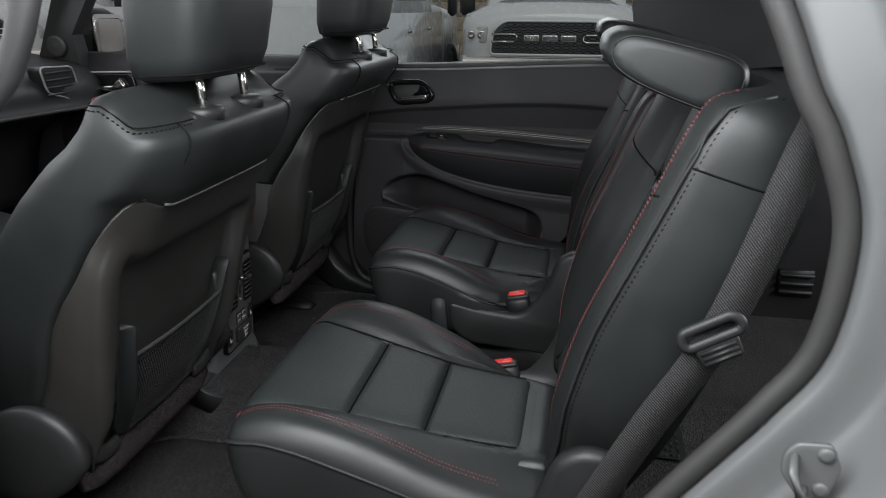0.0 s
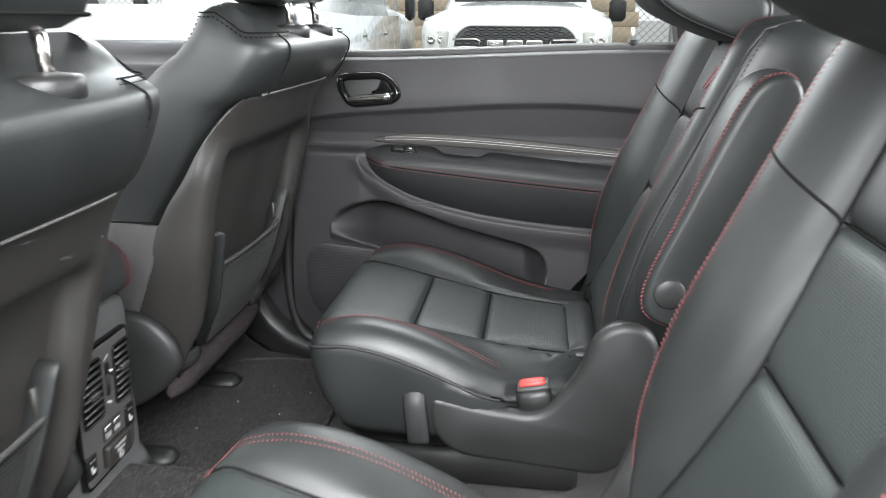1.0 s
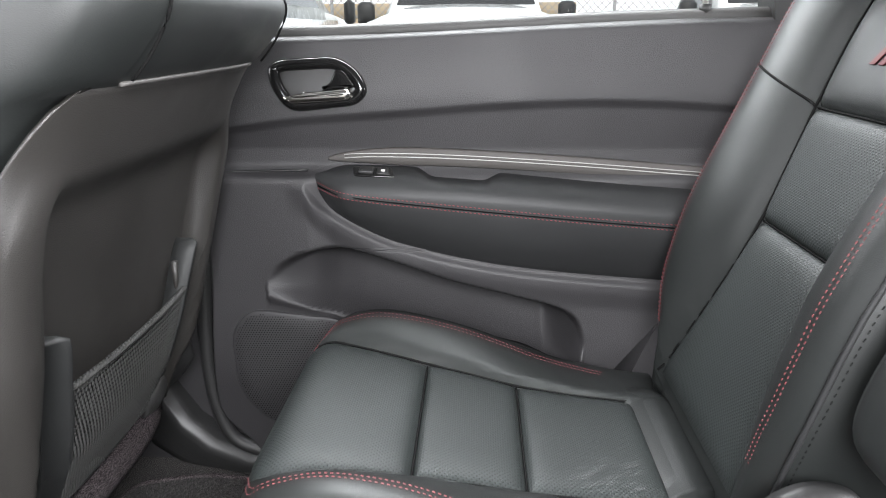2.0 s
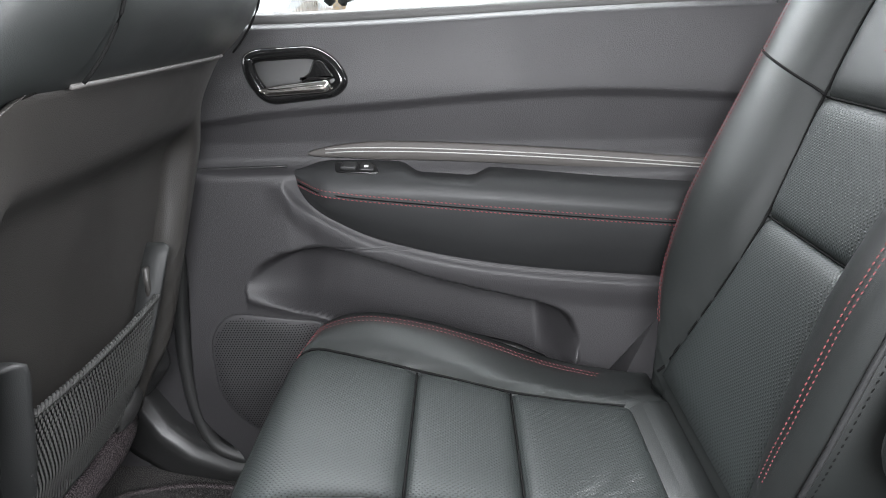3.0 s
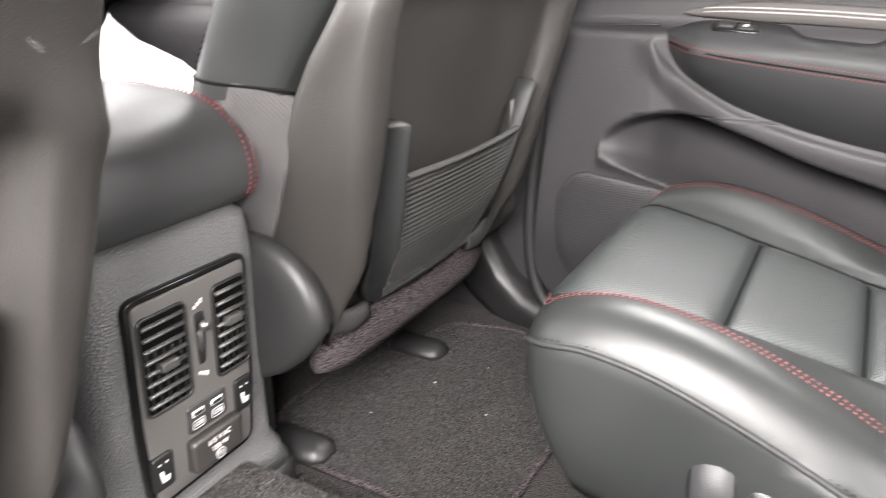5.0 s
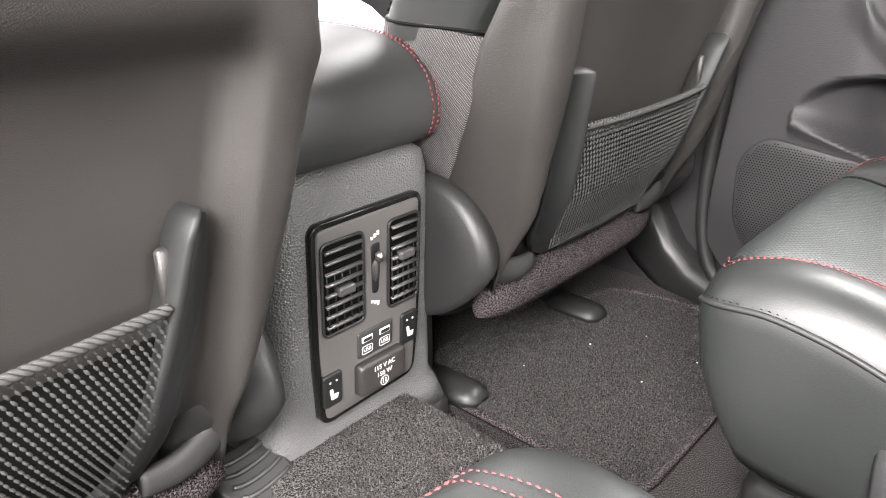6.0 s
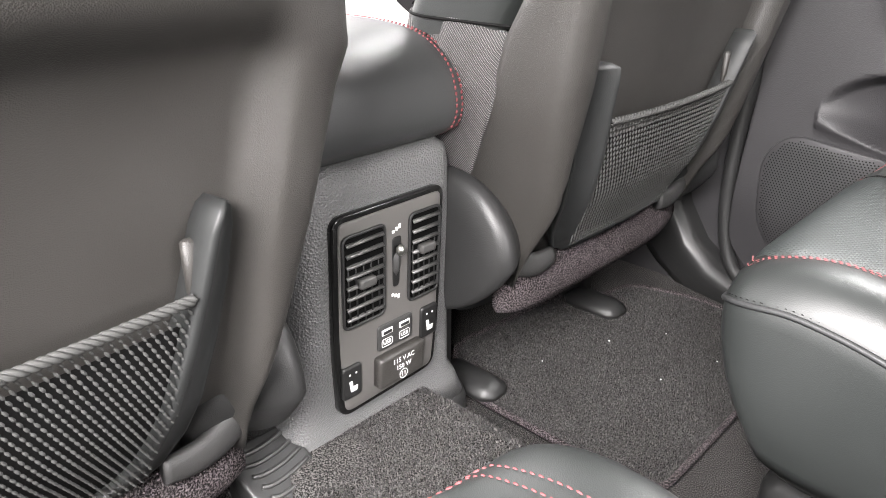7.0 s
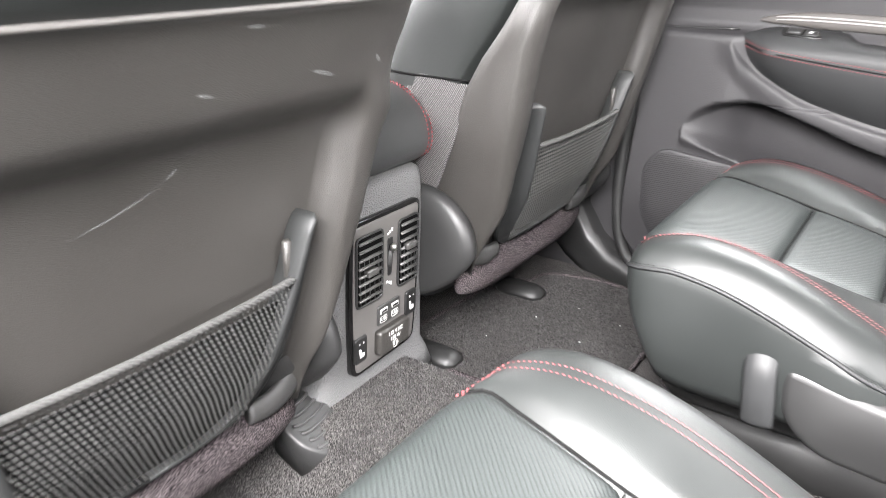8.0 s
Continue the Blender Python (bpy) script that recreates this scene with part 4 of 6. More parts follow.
    shell = part("back_shell", vs, fs, SHELL, seat, "smooth brown-black plastic shell")
    sol = shell.modifiers.new("thickness", "SOLIDIFY")
    sol.thickness, sol.offset = 0.004, 1.0
    # light welt under the overhanging top
    welt = []
    for a, b in superring(0, 0, 1, 1, 4.0, 64):
        xf, xr, w = lerp_table(FRONT, 1.1675)
        if a > 0.8:
            cx, hx = (xf + xr) / 2, (xr - xf) / 2
            if abs(b) < 0.7:
                welt.append(Vector((cx + a * hx * 1.02, Y(b * w * 1.004), 1.168)))
    welt.sort(key=lambda p: math.atan2(p.y - c, p.x + 0.3))
    Geo().tube(welt, 0.0022, 6).done("welt", PANEL_GREY, body, "grey welt along the shell's top")

    def back_x(z):
        return lerp_table(SHELL_X, z)[0] - 0.023 + 0.008

    # net pocket: frame with two hooked side rails, cord edge and net
    pocket = Geo()
    for s in (-1, 1):
        # (across, height, half width, proud)
        bar = [(0.166, 0.954, 0.006, 0.008), (0.164, 0.950, 0.0095, 0.014), (0.162, 0.937, 0.0130, 0.0145), (0.157, 0.90, 0.0150, 0.0140), (0.147, 0.85, 0.0165, 0.013), (0.136, 0.80, 0.0175, 0.012),
               (0.127, 0.766, 0.018, 0.012), (0.113, 0.743, 0.0155, 0.012), (0.094, 0.731, 0.012, 0.012), (0.072, 0.7245, 0.0095, 0.012), (0.045, 0.7205, 0.009, 0.012), (0.0, 0.72, 0.009, 0.012)]
        rs, pts = [], [Vector((s * p[0], p[1])) for p in bar]
        for i, p in enumerate(bar):
            d = (pts[min(i + 1, len(pts) - 1)] - pts[max(i - 1, 0)]).normalized()
            n = Vector((d.y, -d.x))
            sec = [(-1, -0.5), (-1, -0.05), (-0.94, 0.05), (-0.84, 0.05), (-0.76, 0.0), (0.45, 0.88), (0.58, 0.98), (0.85, 1.0), (1, 0.92), (1, -0.9)]
            inner = 1 if n.x * s < 0 or (abs(n.x) < 0.3 and n.y > 0) else -1
            rs.append([Vector((back_x(p[1]) - 0.004 + k * p[3] * 1.35, Y(pts[i].x - n.x * inner * q * p[2]), pts[i].y - n.y * inner * q * p[2])) for q, k in ((-q0, k0) for q0, k0 in sec)])
        pocket.rings(rs)
    frame_ob = pocket.done("pocket_frame", FRAME, seat, "wide black plastic pocket frame")
    for s in (-1, 1):
        Geo().box((back_x(0.905) - 0.003, Y(s * 0.146), 0.910), (0.008, 0.012, 0.040), 0.002).done("rail_clip", SHELL, frame_ob)

    def net_at(a, b):
        sag = 0.004 * (1 - (a / 0.14) ** 2) * smooth01(0.74, 0.86, b)
        return Vector((back_x(b) + 0.009 + sag, Y(a), b))

    def top_of(a):
        return 0.889 + 0.003 * (abs(a) / 0.135) ** 2

    def net_half(b):
        return 0.108 + 0.034 * smooth01(0.72, 0.88, b)

    # twisted strands, each a slanted lens, with thin ties between the columns
    g = Geo()
    cell_w, cell_h = 0.0058, 0.0060
    for i in range(-24, 25):
        for j in range(27):
            a, b = i * cell_w + (cell_w / 2 if j % 2 else 0), 0.734 + j * cell_h
            if abs(a) > net_half(b) or b > top_of(a):
                continue
            p = net_at(a, b)
            d, t, o = Vector((0, 0.0016, 0.0027)), Vector((0, 0.0010, -0.0005)), Vector((0.0015, 0, 0))
            g.add([p - d, p - d * 0.4 + t, p + d * 0.4 + t, p + d, p + d * 0.4 - t, p - d * 0.4 - t, p - d * 0.4 + o, p + d * 0.4 + o],
                  [(0, 1, 6), (1, 2, 7, 6), (2, 3, 7), (3, 4, 7), (4, 5, 6, 7), (5, 0, 6)])
    g.done("net", NET, seat, "stretched black net")["kind"] = "stuff"
    cord = [net_at(-0.139 + 0.278 * i / 40, top_of(-0.139 + 0.278 * i / 40)) + Vector((0.002, 0, 0.002)) for i in range(41)]
    g = Geo()
    for k in range(3):
        twist = []
        for i in range(161):
            q, t = cord[min(i // 4, 39)].lerp(cord[min(i // 4, 39) + 1], i / 4 - min(i // 4, 39)), i * 0.62 + k * 2 * math.pi / 3
            twist.append(q + Vector((0.0022 * math.cos(t), 0, 0.0022 * math.sin(t))))
        g.tube(twist, 0.0019, 6)
    g.done("net_cord", NET, seat, "twisted elastic cord of the net")
    # added sheet behind the net, near-black in place of the pocket's shade
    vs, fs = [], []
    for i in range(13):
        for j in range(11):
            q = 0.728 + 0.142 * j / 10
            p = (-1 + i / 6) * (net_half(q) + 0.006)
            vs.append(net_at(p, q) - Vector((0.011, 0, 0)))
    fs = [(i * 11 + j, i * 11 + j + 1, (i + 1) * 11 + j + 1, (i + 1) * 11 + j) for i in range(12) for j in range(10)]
    part("pocket_lining", vs, fs, GAP_SHADE, seat, "added near-black sheet for the shade inside the pocket")

    # lower parts
    g = Geo()
    rs = []
    for v in [-0.20 + 0.02 * i for i in range(21)]:
        e = 0.45 + 0.55 * (1 - abs(v / 0.2) ** 6)
        rs.append([Vector((-0.345 + 0.018 * e * math.cos(t) - 0.01, Y(v), 0.685 + 0.035 * e * math.sin(t))) for t in [2 * math.pi * k / 12 for k in range(12)]])
    g.rings(rs)
    g.done("felt_flap", FLEECE, seat, "grey-purple felt flap below the shell")
    for s in (-1, 1):
        g, rs = Geo(), []
        for r, d in ((0.7, -0.03), (0.78, 0.02), (0.93, 0.042), (0.99, 0.052), (1.0, 0.058), (0.97, 0.065), (0.88, 0.070), (0.6, 0.074), (0.02, 0.075)):
            rs.append([Vector((-0.398 + r * 0.092 * math.cos(t) + min(0.0, r * 0.09 * math.sin(t)) * 0.5, Y(s * (0.178 + d)), 0.752 + r * 0.09 * math.sin(t))) for t in [2 * math.pi * q / 36 for q in range(36)]])
        g.rings(rs)
        g.done("hinge_cover", PLASTIC_SOFT, seat, "rounded plastic hinge cover")
        # curved trim that hooks from the pocket frame up to the hinge
        lev = spline([(-0.338, Y(s * 0.125), 0.722), (-0.336, Y(s * 0.155), 0.722), (-0.338, Y(s * 0.185), 0.732), (-0.345, Y(s * 0.208), 0.752), (-0.352, Y(s * 0.219), 0.785), (-0.352, Y(s * 0.222), 0.815)], 4)
        Geo().tube(lev, [0.005 + 0.010 * math.sin(math.pi * (0.25 + 0.75 * i / (len(lev) - 1))) for i in range(len(lev))], 12, flat=0.6, up=(1, 0, 0)).done("lower_trim", PLASTIC, seat)
        if s > 0:
            continue
        # woven side panel on the inner flank
        outline = rounded([(-0.306, 0.985), (-0.345, 0.90), (-0.372, 0.845), (-0.40, 0.80), (-0.545, 0.80), (-0.525, 0.90), (-0.470, 0.996), (-0.38, 0.994)], 0.006, 3)

        def flank(a, b, d):
            xf, xr, w = lerp_table(FRONT, b)
            cx, hx = (xf + xr) / 2, (xr - xf) / 2
            u = min((a - cx) / hx if a > cx else (cx - a) / (hx + lerp_table(BOLSTER, b)[0]), 0.97)
            return Vector((a, Y(s * (w * (1 - u**4) ** 0.25 - 0.004 + d)), b))

        Geo().plate(outline, 0.0, 0.0058, 0.002, flank).done("side_fabric", FABRIC, seat, "woven grey fabric side panel")
        top = [flank(a, 0.992, 0.0052) for a in [-0.465 + 0.012 * i for i in range(14)]]
        Geo().tube(top, 0.0015, 6).done("seam", THREAD_BLACK, seat)
    # cushion and base
    g, rs = Geo(), []
    for x, z0, z1, w in ((-0.99, 0.72, 0.78, 0.20), (-0.97, 0.69, 0.83, 0.24), (-0.9, 0.66, 0.845, 0.255), (-0.7, 0.64, 0.82, 0.26), (-0.5, 0.63, 0.80, 0.25), (-0.42, 0.63, 0.78, 0.22)):
        rs.append([Vector((x, Y(a), b)) for a, b in superring(0, (z0 + z1) / 2, w, (z1 - z0) / 2, 4, 36)])
    g.rings(rs)
    g.done("cushion", LEATHER, seat)
    for s in (-1, 1):
        Geo().box((-0.72, Y(s * 0.17), 0.56), (0.50, 0.06, 0.12), 0.012).done("seat_rail", PLASTIC_SOFT, seat)
        Geo().box((-0.435, Y(s * 0.15), 0.515), (0.10, 0.05, 0.03), 0.012).done("rail_cover", PLASTIC_SOFT, seat)

    # seams and stitching of the upholstered top
    for s in (-1, 1):
        seam = []
        for i in range(16):
            z = 1.180 + 0.116 * i / 15
            xf, xr, w = lerp_table(FRONT, z)
            cx, hx = (xf + xr) / 2, (xr - xf) / 2
            x = cx + 0.93 * hx
            v = w * (1 - 0.93**4) ** 0.25
            seam.append(Vector((x + 0.0006, Y(s * (v + 0.0006)), z - top_drop(x, z))))
        Geo().tube(seam, 0.0014, 6).done("seam", THREAD_BLACK, body)
        rim = []
        for i in range(26):
            z = 1.0 + 0.29 * i / 25
            xf, xr, w = lerp_table(FRONT, z)
            cx, hx = (xf + xr) / 2, (xr - xf) / 2
            u = -0.80
            rim.append(Vector((cx + u * (hx + lerp_table(BOLSTER, z)[0]), Y(s * (w * (1 - abs(u) ** 4) ** 0.25 + 0.001)), z)))
        stitches("black_stitching", rim, THREAD_BLACK, body, 0.005, 0.0075, 0.0011, up=(0, s, 0))
        xf, xr, w = lerp_table(FRONT, 1.288)
        ridge = []
        for i in range(28):
            t = math.radians(22 + 128 * i / 27)
            p, q = math.cos(t), math.sin(t)
            x = (xf + xr) / 2 + (xr - xf) / 2 * math.copysign(abs(p) ** 0.5, p)
            ridge.append(Vector((x, Y(s * (w * abs(q) ** 0.5 + 0.001)), 1.289 - top_drop(x, 1.288))))
        stitches("black_stitching", ridge, THREAD_BLACK, body, 0.005, 0.0075, 0.0011, up=(0, s, 0.5))
        Geo().tube([p + Vector((0, -0.005 * s, 0.006)) for p in ridge], 0.0011, 6).done("seam", THREAD_BLACK, body)
        red = []
        xf, xr, w = lerp_table(FRONT, 1.299)
        for i in range(24):
            t = math.radians(97 + 60 * i / 23)
            p, q = math.cos(t), math.sin(t)
            x = (xf + xr) / 2 + (xr - xf) / 2 * math.copysign(abs(p) ** 0.5, p)
            red.append(Vector((x, Y(s * w * abs(q) ** 0.5), 1.3005 - top_drop(x, 1.299))))
        stitches("red_stitching", red, THREAD_RED, body)
    lip = [Vector((-0.1275, Y(v), 1.2515)) for v in [-0.11 + 0.22 * i / 20 for i in range(21)]]
    Geo().tube(lip, 0.0015, 6).done("seam", THREAD_BLACK, body)

    # headrest on two chrome posts
    head = thing("headrest", "black leather front headrest on two chrome posts", "headrest", (-0.165, c, 1.30), group="front headrests")
    g, rs = Geo(), []
    for z, xf, xr, w in ((1.314, -0.205, -0.150, 0.07), (1.316, -0.226, -0.130, 0.105), (1.325, -0.238, -0.116, 0.122), (1.35, -0.244, -0.108, 0.130), (1.42, -0.246, -0.102, 0.135), (1.48, -0.244, -0.102, 0.135), (1.53, -0.238, -0.112, 0.127), (1.555, -0.228, -0.126, 0.112), (1.567, -0.21, -0.146, 0.088)):
        lean = (z - 1.40) * 0.10
        rs.append([Vector((a + lean, Y(b), z - 0.003 + 0.06 * (a + 0.17) * (1 if z < 1.36 else 0))) for a, b in superring((xf + xr) / 2, 0, (xr - xf) / 2, w, 4.2, 48)])
    g.rings(rs)
    pad = g.done("cushion", LEATHER, head)
    loop = [p + Vector((0, 0, 0)) for p in [Vector((a - 0.004, Y(b * 1.03), 1.323 + 0.06 * (a + 0.17))) for a, b in superring(-0.176, 0, 0.0635, 0.1175, 4.2, 64)]]
    Geo().tube(loop + loop[:1], 0.0018, 6, caps=False).done("piping", THREAD_BLACK, pad)
    for s in (-1, 1):
        Geo().tube([Vector((-0.150, Y(s * 0.069), 1.262)), Vector((-0.152, Y(s * 0.069), 1.30)), Vector((-0.163, Y(s * 0.069), 1.345))], 0.0065, 12).done("post", CHROME, head, "chrome post")
        g = Geo()
        rs = [[Vector((-0.151 + r * math.cos(t), Y(s * 0.069 + r * 1.15 * math.sin(t)), z)) for t in [2 * math.pi * k / 20 for k in range(20)]] for r, z in ((0.029, 1.255), (0.029, 1.272), (0.026, 1.276), (0.013, 1.278), (0.008, 1.279))]
        g.rings(rs)
        g.done("post_collar", PLASTIC_SOFT, head)
    return seat, head


SCUFFS = [([(-0.254, 1.063), (-0.227, 1.056)], 0.0016), ([(-0.177, 1.066), (-0.166, 1.058)], 0.0014), ([(-0.143, 1.060), (-0.128, 1.066)], 0.0013), ([(-0.358, 1.061), (-0.343, 1.057)], 0.0014),
          ([(-0.332, 1.102), (-0.316, 1.101)], 0.0013), ([(-0.322, 1.014), (-0.330, 1.006)], 0.0012), ([(-0.336, 0.998), (-0.345, 0.990)], 0.0013), ([(-0.350, 0.986), (-0.383, 0.974), (-0.417, 0.965)], 0.0008)]
seat_front, head_front = front_seat()
for o in seat_front.children_recursive:
    if o.name.split(".")[0] in ("backrest", "back_shell", "welt"):
        for v in o.data.vertices:
            z = v.co.z + 0.5
            v.co.z += 0.009 * smooth01(1.0, 1.10, z) * (1 - smooth01(1.18, 1.25, z))
DRIVER = Vector((-0.020, -0.725, -0.035))
for ob in (seat_front, head_front):
    left = copy_thing(ob, Matrix.Translation(ob.location + DRIVER) @ Matrix.Scale(-1, 4, (0, 1, 0)))

    if ob is seat_front:
        # the driver's seat back has its overhang a little lower
        for o in left.children_recursive:
            if o.name.split(".")[0] in ("backrest", "back_shell", "welt"):
                o.data = o.data.copy()
                for v in o.data.vertices:
                    z = v.co.z + 0.5
                    v.co.z -= 0.029 * smooth01(1.0, 1.10, z) * (1 - smooth01(1.18, 1.25, z)) * (1 - smooth01(0.15, 0.24, v.co.y))
        # scuffs laid onto its shell: (across, height) along each rub, and its half width
        shell = next(o for o in left.children if o.name.startswith("back_shell"))
        bpy.context.view_layer.update()
        tree = BVHTree.FromPolygons([shell.matrix_world @ v.co for v in shell.data.vertices], [tuple(p.vertices) for p in shell.data.polygons])
        for rub, wide in SCUFFS:
            rub = spline(rub, 5)
            edge = []
            for k, p in enumerate(rub):
                d = (rub[min(k + 1, len(rub) - 1)] - rub[max(k - 1, 0)]).normalized()
                h = wide * (0.15 + math.sin(math.pi * k / (len(rub) - 1)))
                edge.append((p + Vector((-d.y, d.x)) * h, p - Vector((-d.y, d.x)) * h))
            vs = []
            for q in [e[0] for e in edge] + [e[1] for e in reversed(edge)]:
                hit = tree.ray_cast(Vector((0.5, q.x, q.y)), Vector((-1, 0, 0)))[0]
                vs.append((hit if hit is not None else Vector((-0.26, q.x, q.y))) + Vector((0.0052, 0, 0)))
            n = len(edge)
            part("scuff", [Vector((v.x, 2 * left.location.y - v.y, v.z)) for v in vs], [(k, k + 1, 2 * n - 2 - k, 2 * n - 1 - k) for k in range(n - 1)], SCUFF_SHELL, left, "pale scuff on the shell", False)


# ---------------------------------------------------------------- centre console
def centre_console():
    con = thing("centre_console", "black plastic centre console with air vents, ports and leather lid", "console", (-0.5, 0.027, 0.58))
    yc = 0.027

    def face(a, b, d):
        """A place on the rear face: across, height, proud."""
        return Vector((-0.377 - 0.05 * (0.83 - b) + d, yc + a, b))

    g, rs = Geo(), []
    for z, xr, w in ((0.55, -0.392, 0.140), (0.58, -0.394, 0.128), (0.60, -0.396, 0.117), (0.64, -0.391, 0.111), (0.70, -0.387, 0.106), (0.80, -0.381, 0.101), (0.855, -0.379, 0.098), (0.872, -0.381, 0.095), (0.879, -0.39, 0.088)):
        xf = -0.66
        ring = []
        r = 0.03
        pts = rounded([(xr, -w), (xr, w), (xf, w + 0.01), (xf, -w - 0.01)], [r, r, 0.01, 0.01], 6)
        rs.append([Vector((a, yc + b, z)) for a, b in pts])
    g.rings(rs)
    body = g.done("body", CONSOLE, con)
    g, rs = Geo(), []
    for x, top in ((-0.655, 0.84), (-0.665, 0.85), (-0.90, 0.86), (-1.13, 0.90), (-1.15, 0.89)):
        rs.append([Vector((x, yc + a, b)) for a, b in rounded([(-0.12, 0.55), (0.12, 0.55), (0.10, top), (-0.10, top)], [0.01, 0.01, 0.02, 0.02], 4)])
    g.rings(rs)
    g.done("front_body", PLASTIC_SOFT, con, "smooth black forward part")
    # bezel
    frame_line = rounded([(-0.071, 0.838), (0.072, 0.838), (0.072, 0.70), (0.066, 0.622), (-0.066, 0.617), (-0.072, 0.70)], [0.014, 0.014, 0.03, 0.016, 0.016, 0.03], 6)
    g = Geo()
    g.plate(frame_line, -0.006, 0.0035, 0.002, face)
    bezel = g.done("bezel", GLOSS, con, "gloss black surround")
    g = Geo()
    g.plate(inset(frame_line, 0.006), 0.0, 0.0055, 0.002, face)
    panel = g.done("control_panel", PANEL_GREY, con, "graphite control panel")
    # vents
    for a0, a1 in ((-0.062, -0.011), (0.022, 0.064)):
        z0, z1 = 0.722, 0.818
        hole = rounded([(a0, z1), (a1, z1), (a1, z0), (a0, z0)], 0.007, 5)
        # a raised near-black plate stands for the shaded depth behind the slats
        Geo().plate(hole, 0.003, 0.0062, 0.001, face).done("vent_recess", VENT_SHADE, panel)
        lip = [face(a, b, 0.0066) for a, b in hole]
        Geo().tube(lip + lip[:1], 0.0018, 6, caps=False, up=(1, 0, 0)).done("vent_frame", PLASTIC_SOFT, panel)
        for i in range(8):
            z = z0 + 0.009 + 0.0112 * i
            q = [face(a0 + 0.003, z - 0.0012, 0.0095), face(a1 - 0.003, z - 0.0012, 0.0095), face(a1 - 0.003, z + 0.0016, 0.0068), face(a0 + 0.003, z + 0.0016, 0.0068)]
            q2 = [p + Vector((0.0008, 0, 0.0012)) for p in q]
            Geo().rings([q, q2]).done("vent_slat", SLAT, panel)
        for i in range(5):
            a = a0 + (a1 - a0) * (i + 0.7) / 5.5
            Geo().box(face(a, 0.77, 0.0064), (0.001, 0.0016, 0.088)).done("vent_fin", PLASTIC_SOFT, panel)
        zt = 0.767 if a0 < 0 else 0.778
        am = (a0 + a1) / 2
        tab = rounded([(am - 0.010, zt + 0.005), (am + 0.010, zt + 0.005), (am + 0.010, zt - 0.005), (am - 0.010, zt - 0.005)], 0.003, 3)
        Geo().plate(tab, 0.007, 0.0145, 0.002, face).done("vent_tab", SLAT, panel, "sliding vent tab")
    # thumb wheel between the vents
    slot = rounded([(-0.001, 0.800), (0.012, 0.800), (0.010, 0.745), (0.001, 0.745)], 0.004, 3)
    Geo().plate(slot, 0.003, 0.0061, 0.001, face).done("wheel_slot", VENT_DARK, panel)
    g, rs = Geo(), []
    for k in range(9):
        a = 0.001 + 0.009 * k / 8
        rr = 0.0205 - 0.0025 * abs(k - 4) / 4
        rs.append([Vector((-0.3905 + rr * math.cos(t), yc + a, 0.772 + rr * 1.15 * math.sin(t))) for t in [2 * math.pi * q / 28 for q in range(28)]])
    g.rings(rs)
    wheel = g.done("thumb_wheel", PLASTIC, panel)
    Geo().box(face(0.0055, 0.787, 0.0115), (0.009, 0.009, 0.011), 0.003).done("wheel_grip", STEEL, wheel, "silver grip")
    for z, up in ((0.808, 1), (0.735, -1)):
        for k in range(3):
            a = 0.001 + 0.004 * k
            Geo().box(face(a, z + up * (0.002 * k - 0.002), 0.0058), (0.0006, 0.0032, 0.0032 + 0.0008 * k), 0.0002).done("air_symbol", WHITE_PRINT, panel)
    # USB block
    block = rounded([(-0.020, 0.708), (0.028, 0.708), (0.028, 0.678), (-0.020, 0.678)], 0.004, 3)
    usb = Geo().plate(block, 0.004, 0.0075, 0.0015, face).done("usb_block", PLASTIC, panel)
    for a in (-0.008, 0.016):
        Geo().box(face(a, 0.699, 0.0078), (0.001, 0.0145, 0.0065), 0.0003).done("usb_port", WHITE_PRINT, usb)
        Geo().box(face(a, 0.6985, 0.0084), (0.001, 0.0115, 0.0035), 0.0003).done("usb_slot", VENT_DARK, usb)
        label_line = rounded([(a - 0.007, 0.691), (a + 0.007, 0.691), (a + 0.007, 0.682), (a - 0.007, 0.682)], 0.002, 2)
        ring = [face(p, q, 0.0078) for p, q in label_line]
        Geo().tube(ring + ring[:1], 0.0004, 4, caps=False).done("usb_label", WHITE_PRINT, usb)
        text_on("USB", 0.0062, face(a, 0.6866, 0.0079), usb)
    # heated-seat switches
    for a, z, in ((-0.054, 0.659), (0.052, 0.686)):
        sw = rounded([(a - 0.012, z + 0.02), (a + 0.012, z + 0.02), (a + 0.012, z - 0.018), (a - 0.012, z - 0.018)], 0.004, 3)
        swo = Geo().plate(sw, 0.004, 0.0085, 0.0018, face).done("seat_heat_switch", VENT_DARK, panel)
        for k in (-1, 1):
            Geo().box(face(a + 0.004 * k, z + 0.011, 0.0088), (0.0006, 0.0022, 0.0022), 0.0006).done("indicator", WHITE_PRINT, swo)
        sym = [(a - 0.005, z + 0.003), (a - 0.001, z + 0.003), (a, z - 0.004), (a + 0.006, z - 0.004), (a + 0.005, z - 0.010), (a - 0.003, z - 0.010)]
        Geo().plate(rounded(sym, 0.001, 2), 0.008, 0.0090, 0.0002, face).done("seat_symbol", WHITE_PRINT, swo)
    # power outlet flap
    flap = rounded([(-0.024, 0.673), (0.040, 0.673), (0.040, 0.6365), (-0.024, 0.6365)], 0.005, 3)
    out = Geo().plate(flap, 0.004, 0.016, 0.003, face).done("outlet_cover", SHELL, panel, "hinged outlet cover")
    text_on("115 V AC", 0.0075, face(0.008, 0.6635, 0.0163), out)
    text_on("150 W", 0.0075, face(0.008, 0.6545, 0.0163), out)
